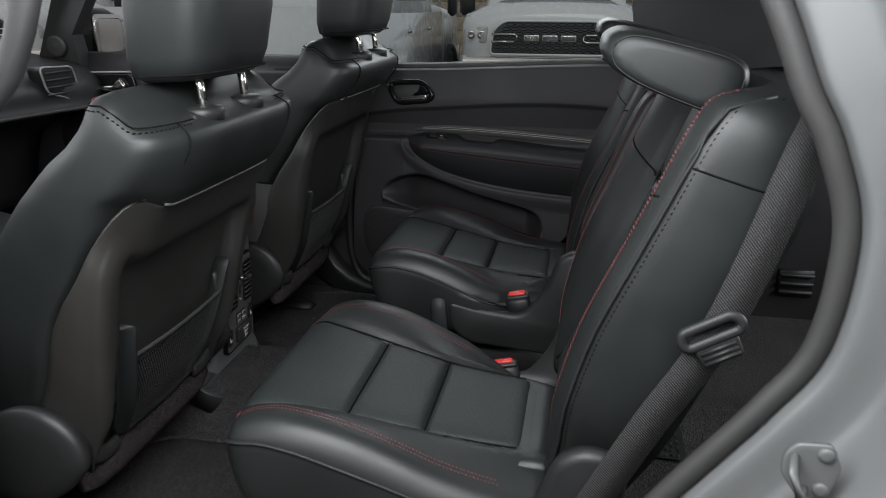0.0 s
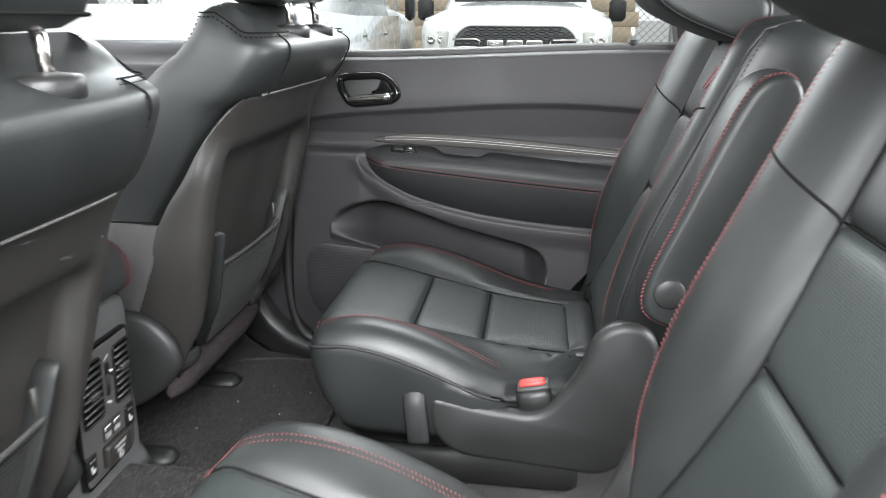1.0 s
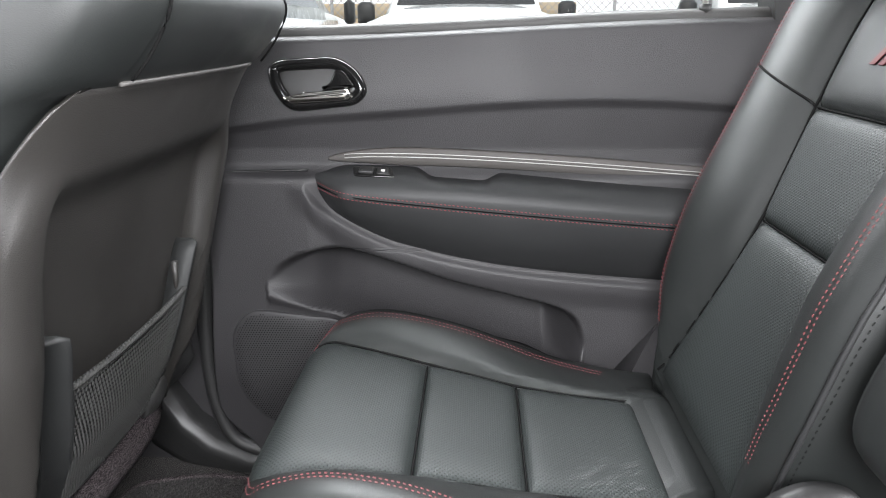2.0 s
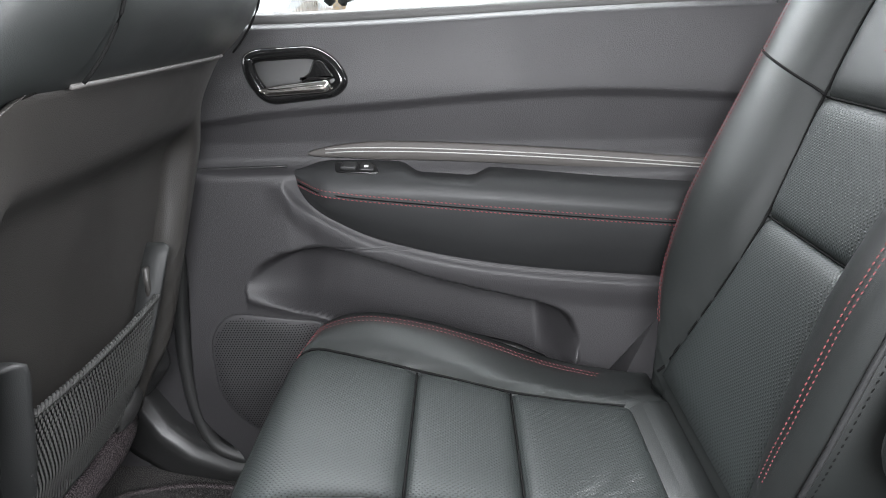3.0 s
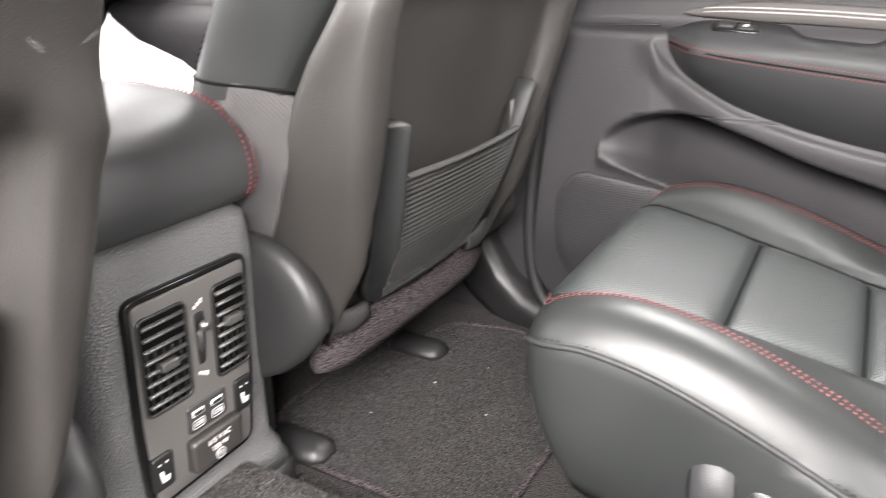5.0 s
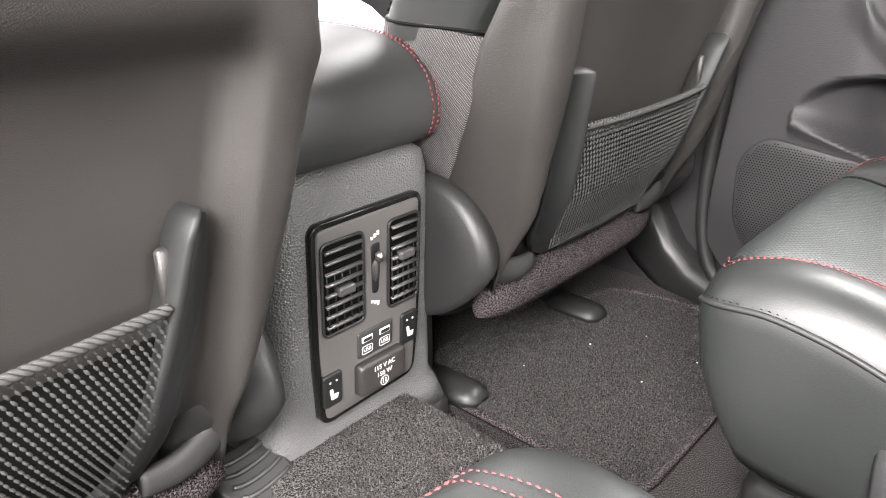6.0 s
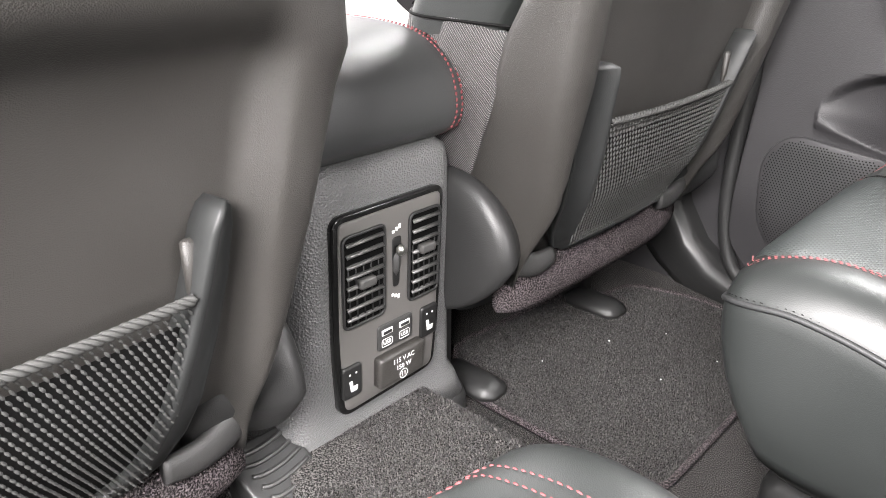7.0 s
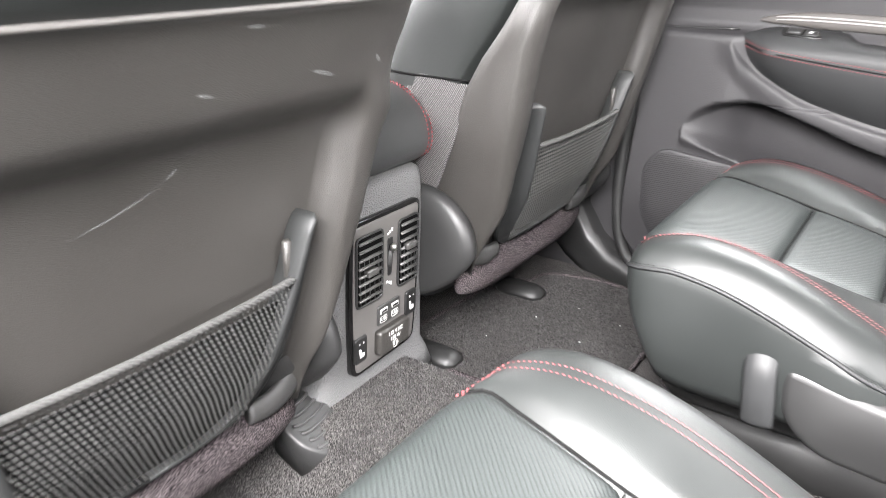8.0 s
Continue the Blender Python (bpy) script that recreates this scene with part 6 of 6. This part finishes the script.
for z, x0, x1 in ((0.5, -0.50, -0.40), (0.9, -0.48, -0.40), (1.12, -0.44, -0.385), (1.21, -0.373, -0.333), (1.262, -0.315, -0.279), (1.303, -0.274, -0.240), (1.353, -0.247, -0.214), (1.39, -0.234, -0.199), (1.45, -0.226, -0.188), (1.56, -0.225, -0.182), (1.70, -0.235, -0.185)):
    rs.append([Vector((a, -0.70 + b, z)) for a, b in superring((x0 + x1) / 2, 0, (x1 - x0) / 2, 0.014, 2.4, 24)])
g.rings(rs)
tagged(g.done("pillar_b_left", PLASTIC), "smooth black middle pillar trim at the open door", "pillar", kind="structure")

# left door opening: rubber seal and painted frame
OPENING = spline([(0.36, 1.70), (0.46, 1.54), (0.545, 1.389), (0.583, 1.309), (0.613, 1.255), (0.64, 1.17), (0.632, 1.05), (0.59, 0.975), (0.543, 0.909), (0.494, 0.841), (0.44, 0.755), (0.37, 0.64), (0.28, 0.555), (0.15, 0.525), (-0.3, 0.52)], 6)
ob = Geo().tube([Vector((p[0], -0.68, p[1])) for p in OPENING], 0.013, 12, up=(0, 1, 0)).done("opening_seal", SEAL)
tagged(ob, "black rubber seal round the open doorway", "seal", kind="structure")


def frame_sweep(name, section, mat, label, category):
    """Sweeps (outwards, sideways) steps along the doorway."""
    rs = []
    for i, p in enumerate(OPENING):
        a, b = OPENING[max(i - 1, 0)], OPENING[min(i + 1, len(OPENING) - 1)]
        d = Vector((b[0] - a[0], b[1] - a[1])).normalized()
        nrm = Vector((-d.y, d.x))
        rs.append([Vector((p[0] + nrm.x * o, y, p[1] + nrm.y * o)) for o, y in section])
    g = Geo()
    g.rings(rs, closed=False, caps=False)
    return tagged(g.done(name, mat), label, category, kind="structure")


body = frame_sweep("door_frame", spline([(0.012, -0.66), (0.014, -0.695), (0.022, -0.705), (0.05, -0.71), (0.066, -0.72), (0.075, -0.76), (0.085, -0.80), (0.10, -0.825), (0.14, -0.845), (0.22, -0.86), (0.5, -0.88)], 4), BODY_GREY, "light grey painted door frame of the car", "door frame")
frame_sweep("inner_trim", spline([(-0.012, -0.675), (0.0, -0.66), (0.05, -0.645), (0.16, -0.64), (0.5, -0.645)], 3), PLASTIC_DOOR, "dark inner trim of the doorway", "trim")

# striker
st = thing("door_striker", "grey painted door striker plate with two screws", "striker", (0.622, -0.762, 0.955))
plate_at = lambda a, b, d: Vector((0.622 + a, -0.762 - a * 0.15 - d, 0.955 + b))
Geo().plate(rounded([(-0.03, 0.012), (-0.02, 0.026), (0.012, 0.03), (0.022, 0.005), (0.014, -0.03), (-0.014, -0.032), (-0.03, -0.01)], 0.006, 3), 0, 0.005, 0.0015, plate_at).done("plate", BODY_GREY, st)
Geo().tube([plate_at(-0.02, 0.012, 0.004), plate_at(-0.026, 0.006, 0.028), plate_at(-0.018, -0.018, 0.030), plate_at(-0.008, -0.022, 0.004)], 0.0045, 8).done("loop", BODY_GREY, st)
for b in (0.019, -0.020):
    ring = [[plate_at(0.006 + r * math.cos(t), b + r * math.sin(t), d) for t in [2 * math.pi * k / 14 for k in range(14)]] for r, d in ((0.0075, 0.004), (0.0075, 0.007), (0.006, 0.0085), (0.002, 0.0085))]
    Geo().rings(ring).done("screw", BODY_GREY, st)

# seat belt of the left rear seat
belt = thing("seat_belt", "grey-black seat belt with a plastic tongue, before the door pillar", "seat belt", (0.44, -0.655, 0.78))
path = [Vector((0.65, -0.625, 1.36)), Vector((0.608, -0.628, 1.245)), Vector((0.573, -0.63, 1.12)), Vector((0.536, -0.632, 1.015)), Vector((0.48, -0.632, 0.91)), Vector((0.422, -0.632, 0.79)), Vector((0.35, -0.632, 0.64)), Vector((0.30, -0.632, 0.56))]
rs = []
pts = spline(path, 6)
for i, p in enumerate(pts):
    d = (pts[min(i + 1, len(pts) - 1)] - pts[max(i - 1, 0)]).normalized()
    s = d.cross(Vector((0.25, -1, 0))).normalized()
    rs.append([p + s * 0.0235, p + s * 0.0235 + Vector((0, 0.0012, 0)), p - s * 0.0235 + Vector((0, 0.0012, 0)), p - s * 0.0235])
Geo().rings(rs).done("webbing", WEBBING, belt)
m = Matrix.Rotation(radians(-30), 4, "Y")
put = lambda a, b, d: Vector((0.538, -0.636, 1.028)) + m @ Vector((a * 0.86, -d, b * 0.86))
loop = [put(p, q, 0.004) for p, q in rounded([(-0.040, 0.010), (-0.034, 0.024), (0.034, 0.024), (0.042, 0.010), (0.036, 0.0), (-0.034, 0.0)], 0.011, 5)]
ton = Geo().tube(loop + loop[:1], 0.0062, 10, caps=False, flat=0.9, up=(0, 1, 0)).done("tongue", PLASTIC_SOFT, belt, "moulded plastic slider loop")
Geo().plate(rounded([(-0.030, -0.004), (0.030, -0.004), (0.027, -0.034), (-0.027, -0.034)], 0.006, 3), -0.003, 0.007, 0.003, put).done("tongue_plate", PLASTIC_SOFT, belt)
for q in (-0.012, -0.020, -0.028):
    Geo().tube([put(-0.024, q, 0.007), put(0.024, q, 0.007)], 0.0022, 6).done("rib", PLASTIC_SOFT, ton)

# ---------------------------------------------------------------- front of the cabin
dash = thing("dashboard", "black dashboard with a chrome-edged side vent", "dashboard", (-1.3, 0.3, 0.9))
g, rs = Geo(), []
for y in (-0.72, -0.3, 0.0, 0.3, 0.5, 0.62, 0.70):
    k = 0.05 * smooth01(0.3, 0.7, y)
    rs.append([Vector((a + k, y, b)) for a, b in spline([(-1.48, 0.75), (-1.42, 0.98), (-1.26, 1.055), (-1.165, 1.075), (-1.165, 1.105), (-1.18, 1.165), (-1.30, 1.215), (-1.60, 1.20), (-1.60, 0.75)], 4)])
g.rings(rs)
g.done("body", PLASTIC_DOOR, dash)
Geo().tube([Vector((-1.158 + 0.05 * smooth01(0.3, 0.7, y), y, 1.083)) for y in [0.25 + 0.02 * k for k in range(22)]], 0.006, 8).done("dash_trim", STRIP, dash, "grey trim line along the dash")
put = lambda a, b, d: Vector((-1.148 + d, 0.515 + a * 1.2, 1.163 + b * 1.2))
ring = rounded([(-0.06, 0.04), (0.055, 0.035), (0.07, -0.02), (0.04, -0.045), (-0.045, -0.02)], 0.015, 4)
vent = Geo().plate(ring, -0.03, 0.012, 0.004, put).done("side_vent", VENT_DARK, dash)
lp = [put(a, b, 0.013) for a, b in ring]
Geo().tube(lp + lp[:1], 0.003, 6, caps=False).done("vent_ring", SILVER, vent)
for i in range(4):
    Geo().box(put(0.003, -0.026 + 0.017 * i, 0.014), (0.006, 0.115, 0.006), 0.002).done("vent_slat", PLASTIC, vent)
fd = thing("front_door", "black right front door trim with a silver handle", "car door", (-0.85, 0.72, 0.55))
g, rs = Geo(), []
for x in (-1.25, -1.0, -0.7, -0.42):
    rs.append([Vector((x, a, b)) for a, b in spline([(0.72, 0.56), (0.70, 0.8), (0.64, 0.97), (0.66, 1.02), (0.69, 1.04), (0.70, 1.16), (0.72, 1.192), (0.76, 1.192), (0.76, 0.56)], 4)])
g.rings(rs)
g.done("trim_panel", PLASTIC_DOOR, fd)
put = lambda a, b, d: Vector((-1.097 + a * 1.1, 0.695 - d, 1.14 + b * 1.1))
Geo().plate(rounded([(-0.09, 0.03), (0.08, 0.035), (0.09, -0.02), (-0.07, -0.035)], 0.014, 4), -0.004, 0.006, 0.004, put).done("handle_bezel", GLOSS, fd)
Geo().tube([put(-0.09, 0.033, 0.007), put(0.083, 0.038, 0.007)], 0.0035, 6).done("handle_trim", SILVER, fd, "silver line over the handle")
Geo().plate(rounded([(-0.05, -0.005), (0.02, 0.0), (0.045, 0.022), (0.062, 0.0), (0.05, -0.018), (-0.05, -0.02)], 0.005, 3), 0.004, 0.02, 0.006, put).done("handle_lever", CHROME, fd)
slab("pillar_a_right", [(-1.34, 1.19), (-1.18, 1.19), (-1.20, 1.29), (-1.136, 1.39), (-0.74, 1.69), (-0.88, 1.70), (-1.253, 1.393)], (0.69, 0.75), PLASTIC_SOFT, "black windscreen pillar trim", "pillar")
slab("pillar_a_left", [(-1.22, 1.20), (-1.02, 1.22), (-0.60, 1.68), (-0.72, 1.70)], (-0.75, -0.69), PLASTIC_SOFT, "black windscreen pillar trim", "pillar")
tw = thing("tweeter", "small round black tweeter on the pillar", "speaker", (-1.255, 0.68, 1.25))
g = Geo()
g.rings([[Vector((-1.255 + r * math.cos(t), y, 1.255 + r * math.sin(t))) for t in [2 * math.pi * k / 20 for k in range(20)]] for r, y in ((0.034, 0.70), (0.034, 0.682), (0.03, 0.676), (0.022, 0.678), (0.004, 0.672))])
g.done("cover", PLASTIC, tw)
mir = thing("door_mirror", "black exterior door mirror with silver glass", "mirror", (-1.29, 0.98, 1.20))
g, rs = Geo(), []
for y, k in ((0.88, 0.6), (0.90, 0.85), (0.95, 1), (1.05, 1), (1.1, 0.85), (1.12, 0.5)):
    rs.append([Vector((-1.35 + a * k, y, 1.275 + b * k)) for a, b in superring(0, 0, 0.06, 0.095, 3, 24)])
g.rings(rs)
g.done("housing", GLOSS, mir)
Geo().plate(rounded([(-0.075, 0.075), (0.095, 0.07), (0.095, -0.07), (-0.075, -0.07)], 0.03, 4), 0, 0.012, 0.003, lambda a, b, d: Vector((-1.292 + d, 1.0 + a, 1.275 + b))).done("mirror_glass", CHROME, mir)
Geo().box((-1.33, 0.84, 1.225), (0.06, 0.14, 0.05), 0.015).done("foot", GLOSS, mir)
outlet = thing("air_outlet", "black slotted air outlet in the cargo side trim", "vent", (1.02, 0.735, 0.61))
Geo().box((1.02, 0.733, 0.613), (0.10, 0.012, 0.085), 0.004).done("recess", VENT_DARK, outlet)
for i in range(3):
    Geo().box((1.02, 0.723, 0.588 + 0.026 * i), (0.095, 0.014, 0.011), 0.003).done("slat", PLASTIC, outlet)
wheel = thing("steering_wheel", "black leather steering wheel", "steering wheel", (-1.0, -0.37, 1.02))
tilt = Matrix.Rotation(radians(-65), 4, "Y")
ring = [Vector((-0.98, -0.37, 1.05)) + tilt @ Vector((0.185 * math.cos(t), 0.185 * math.sin(t), 0)) for t in [2 * math.pi * k / 40 for k in range(41)]]
Geo().tube(ring, 0.016, 10, caps=False).done("rim", LEATHER, wheel)
Geo().box((-1.0, -0.37, 1.04), (0.05, 0.16, 0.12), 0.03).done("hub", PLASTIC_SOFT, wheel)
Geo().box((-1.0, -0.37, 1.05), (0.02, 0.36, 0.03), 0.008).done("spoke", PLASTIC_SOFT, wheel)

# plastic-wrapped papers left on the front passenger seat
bag = thing("paper_bundle", "white plastic-wrapped paper bundle lying on the passenger seat", "paper bundle", (-0.72, 0.29, 0.82))
vs, fs = [], []
n = 28
for i in range(9):
    u = i / 8
    for k in range(n):
        t = 2 * math.pi * k / n
        r = (1 - u**3) * (1 + 0.18 * noise.noise((2.2 * math.cos(t), 2.2 * math.sin(t), u * 2)))
        vs.append(Vector((-0.72 + 0.19 * r * math.cos(t), 0.25 + 0.13 * r * math.sin(t), 0.815 + 0.205 * u + 0.03 * noise.noise((3 * math.cos(t), 3 * math.sin(t), 4 * u + 5)) * u)))
for i in range(8):
    for k in range(n):
        fs.append((i * n + k, i * n + (k + 1) % n, (i + 1) * n + (k + 1) % n, (i + 1) * n + k))
fs.append(tuple(range(n)))
part("wrapping", vs, fs, PAPER, bag)
grip = spline([(-0.80, 0.22, 0.95), (-0.82, 0.215, 1.02), (-0.83, 0.21, 1.07)], 5)
Geo().tube(grip, 0.012, 10).done("grip", PAPER, bag)
Geo().tube([grip[1], grip[3]], 0.0135, 10).done("tape", YELLOW, bag, "yellow tape band")

# ---------------------------------------------------------------- glass
def pane(name, pts, label):
    g = Geo().add([Vector(p) for p in pts], [tuple(range(len(pts)))])
    ob = tagged(g.done(name, GLASS, None, "", False), label, "window", kind="structure")
    ob.visible_shadow = False
    return ob


pane("window_1", [(-0.31, 0.745, 1.225), (0.53, 0.745, 1.235), (0.46, 0.70, 1.62), (-0.32, 0.70, 1.62)], "clear rear door window")
pane("window_2", [(-1.1, 0.745, 1.185), (-0.36, 0.745, 1.185), (-0.38, 0.70, 1.62), (-0.70, 0.70, 1.62)], "clear front door window")
pane("window_3", [(0.95, 0.745, 1.27), (1.9, 0.745, 1.28), (1.8, 0.70, 1.60), (0.92, 0.70, 1.60)], "rear quarter window")

# ---------------------------------------------------------------- outside
# unseen ground; its pale colour is chosen to bounce light into the car
g = Geo()
R = 400
g.add([(-R, -R, 0), (R, -R, 0), (R, R, 0), (-R, R, 0)], [(0, 1, 2, 3)])
tagged(g.done("ground", BOUNCE_GROUND, None, "", False), "unseen car park ground, kept pale to bounce light", "ground", kind="structure")


def pickup(x, y, turn, label):
    """A white pickup; built facing the car, its nose at the origin."""
    tr = thing("pickup_truck", label, "pickup truck", (x, y, 0), group="parked pickups")
    m = Matrix.Translation((x, y, 0)) @ Matrix.Rotation(radians(turn), 4, "Z")
    P = lambda a, b, c: m @ Vector((a, b, c))
    g, rs = Geo(), []
    for b, w, lo, hi in ((-0.02, 0.80, 0.62, 1.18), (0.02, 0.93, 0.55, 1.27), (0.12, 0.99, 0.5, 1.33), (0.35, 1.01, 0.5, 1.37), (0.9, 1.02, 0.5, 1.40), (1.35, 1.02, 0.5, 1.43), (1.5, 1.02, 0.5, 1.44)):
        ring = [(-w, lo), (-w, hi - 0.16), (-w * 0.97, hi - 0.09), (-w * 0.80, hi - 0.03), (-w * 0.62, hi + 0.03), (-w * 0.3, hi + 0.045), (0, hi + 0.05), (w * 0.3, hi + 0.045), (w * 0.62, hi + 0.03), (w * 0.80, hi - 0.03), (w * 0.97, hi - 0.09), (w, hi - 0.16), (w, lo)]
        rs.append([P(p[0], b, p[1]) for p in ring])
    g.rings(rs)
    g.done("hood", WHITE_PAINT, tr)
    g, rs = Geo(), []
    for b, w, hi in ((1.5, 1.02, 1.30), (3.4, 1.02, 1.30), (3.5, 1.01, 1.30), (5.6, 1.01, 1.36)):
        rs.append([P(p, b, q) for p, q in ((-w, 0.5), (-w - 0.01, 0.9), (-w, hi), (w, hi), (w + 0.01, 0.9), (w, 0.5))])
    g.rings(rs)
    g.done("body", WHITE_PAINT, tr)
    g, rs = Geo(), []
    for b, w, hi in ((1.25, 0.86, 1.40), (1.95, 0.74, 1.92), (2.3, 0.73, 1.96), (3.3, 0.73, 1.95), (3.55, 0.76, 1.45)):
        rs.append([P(p, b, q) for p, q in ((-w - 0.08, 1.28), (-w, hi - 0.06), (-w + 0.08, hi), (w - 0.08, hi), (w, hi - 0.06), (w + 0.08, 1.28))])
    g.rings(rs)
    g.done("cab", WHITE_PAINT, tr)
    g = Geo()
    g.add([P(-0.78, 1.33, 1.47), P(0.78, 1.33, 1.47), P(0.67, 1.88, 1.88), P(-0.67, 1.88, 1.88)], [(0, 1, 2, 3)])
    g.done("windscreen", GLOSS, tr, "dark windscreen", False)
    for s in (-1, 1):
        g = Geo()
        g.add([P(s * 0.875, 1.75, 1.42), P(s * 0.875, 3.2, 1.42), P(s * 0.76, 3.1, 1.83), P(s * 0.765, 2.05, 1.83)], [(0, 1, 2, 3)])
        g.done("side_window", GLOSS, tr, "dark side window", False)
        for b in (2.35, 3.3):
            Geo().box(P(s * 1.035, b, 1.13), (0.05, 0.05, 0.04) if abs(turn) < 30 or abs(turn) > 150 else (0.16, 0.05, 0.04), 0.012, None).done("door_handle", STEEL, tr)
        for b in (0.95, 4.6):
            rs = [[P(s * w, b + r * math.cos(t), 0.40 + r * math.sin(t)) for t in [2 * math.pi * k / 24 for k in range(24)]] for r, w in ((0.36, 0.82), (0.40, 0.84), (0.40, 1.0), (0.37, 1.03), (0.25, 1.02), (0.22, 0.98), (0.02, 0.99))]
            wh = Geo().rings(rs).done("wheel", TYRE, tr)
            rs = [[P(s * w, b + r * math.cos(t), 0.40 + r * math.sin(t)) for t in [2 * math.pi * k / 24 for k in range(24)]] for r, w in ((0.235, 0.99), (0.235, 1.022), (0.20, 1.01), (0.05, 1.03), (0.01, 1.03))]
            Geo().rings(rs).done("rim", STEEL, wh)
            arch = [P(s * 1.03, b + 0.47 * math.cos(t), 0.40 + 0.47 * math.sin(t)) for t in [math.pi * k / 16 for k in range(17)]]
            Geo().tube(arch, 0.035, 6).done("wheel_arch", TYRE, tr)
        # headlamp
        hl = rounded([(s * 0.68, 1.16), (s * 0.95, 1.15), (s * 0.985, 1.06), (s * 0.97, 0.95), (s * 0.70, 0.98)], 0.03, 3)
        lamp = Geo().plate(hl, 0.1, -0.045, 0.02, lambda a, b, d: P(a, d + (0.10 * smooth01(0.7, 1.0, abs(a))), b)).done("headlamp", LAMP_GLASS, tr, "clear headlamp")
        for q in (0.76, 0.87):
            g = Geo()
            g.rings([[P(s * q + r * math.cos(t), d + 0.03, 1.065 + r * math.sin(t)) for t in [2 * math.pi * k / 16 for k in range(16)]] for r, d in ((0.045, -0.03), (0.045, -0.055), (0.03, -0.06), (0.005, -0.05))])
            g.done("lens", CHROME, lamp)
        Geo().box(P(s * 1.16, 1.55, 1.38), (0.2, 0.1, 0.26) if abs(turn) < 45 else (0.1, 0.2, 0.26), 0.04).done("door_mirror", VENT_DARK, tr)
    # grille
    gr = rounded([(-0.66, 0.86), (-0.62, 1.12), (-0.50, 1.215), (0.50, 1.215), (0.62, 1.12), (0.66, 0.86)], 0.06, 4)
    gro = Geo().plate(gr, 0.05, -0.04, 0.015, lambda a, b, d: P(a, d, b)).done("grille", GRILLE, tr, "grey honeycomb grille")
    lp = [P(a, -0.045, b) for a, b in gr]
    Geo().tube(lp + lp[:1], 0.014, 6, caps=False).done("grille_surround", WHITE_PAINT, gro)
    g = Geo()
    for r in range(7):
        z = 0.89 + 0.048 * r
        for q in range(14):
            a = -0.62 + 0.094 * q + (0.047 if r % 2 else 0)
            if point_in(a, z, inset(gr, 0.03)):
                g.tube([P(a + 0.044 * math.cos(t), -0.044, z + 0.020 * math.sin(t)) for t in [2 * math.pi * k / 6 for k in range(7)]], 0.005, 4, caps=False)
    g.done("grille_mesh", GLOSS, gro)["kind"] = "stuff"
    # emblem bar: open chrome brackets and three plain chrome shapes
    for s in (-1, 1):
        br = [P(s * a, -0.052, b) for a, b in ((0.64, 1.075), (0.39, 1.075), (0.36, 1.06), (0.36, 1.01), (0.39, 0.995), (0.64, 0.995))]
        Geo().tube(br, 0.013, 6).done("bracket", CHROME, gro)
    for k in (-1, 0, 1):
        Geo().plate(rounded([(k * 0.2 - 0.085, 1.07), (k * 0.2 + 0.085, 1.07), (k * 0.2 + 0.085, 1.0), (k * 0.2 - 0.085, 1.0)], 0.015, 3), -0.03, -0.062, 0.008, lambda a, b, d: P(a, d, b)).done("emblem_block", CHROME, gro, "plain chrome emblem block")
    # bumper
    g, rs = Geo(), []
    for a in (-1.0, -0.96, -0.6, 0, 0.6, 0.96, 1.0):
        k = 0.10 * smooth01(0.6, 1.0, abs(a))
        rs.append([P(a, -0.10 + k + p, q) for p, q in ((0.10, 0.50), (0.02, 0.52), (0.0, 0.62), (0.0, 0.78), (0.04, 0.84), (0.2, 0.84), (0.2, 0.5))])
    g.rings(rs)
    g.done("bumper", CHROME, tr)
    Geo().box(P(0, 2.8, 0.42), (1.6, 4.8, 0.2) if abs(turn) < 45 else (4.8, 1.6, 0.2), 0.05).done("chassis", TYRE, tr)
    return tr


pickup(-0.02, 7.0, 0, "white pickup with honeycomb grille, parked facing the car")
pickup(-3.75, 7.0, 0, "white pickup with grey grille, parked nose out in the row")
pickup(3.7, 7.1, 0, "white pickup parked nose out in the row")
pickup(-7.4, 7.1, 0, "white pickup at the far end of the row")
pickup(-2.4, 9.3, 180, "white pickup parked tail out in the second row")

# chain-link fence behind the trucks
fence = thing("fence", "chain-link fence with grey posts behind the trucks", "fence", (0, 16, 0))
g = Geo()
for i in range(-90, 91):
    for s in (-1, 1):
        x = i * 0.16
        g.add([(x, 16, 0.1), (x + 0.02, 16.004, 0.1), (x + s * 2.0 + 0.02, 16.004, 2.1), (x + s * 2.0, 16, 2.1)], [(0, 1, 2, 3)])
g.done("wire_mesh", WIRE, fence)["kind"] = "stuff"
for i in range(-5, 6):
    Geo().tube([Vector((i * 3.0, 16.05, 0)), Vector((i * 3.0, 16.05, 2.2))], 0.035, 10).done("post", WIRE, fence)
Geo().tube([Vector((-15, 16.05, 2.1)), Vector((15, 16.05, 2.1))], 0.02, 8).done("rail", WIRE, fence)
shed = thing("board_stack", "stack of tan timber boards beyond the fence", "boards", (-3.0, 19, 0))
for k in range(5):
    Geo().box((-2.0 + 0.1 * (k % 2), 19, 0.18 + 0.36 * k), (9.0, 1.2, 0.36), 0.02).done("board", WOOD, shed)
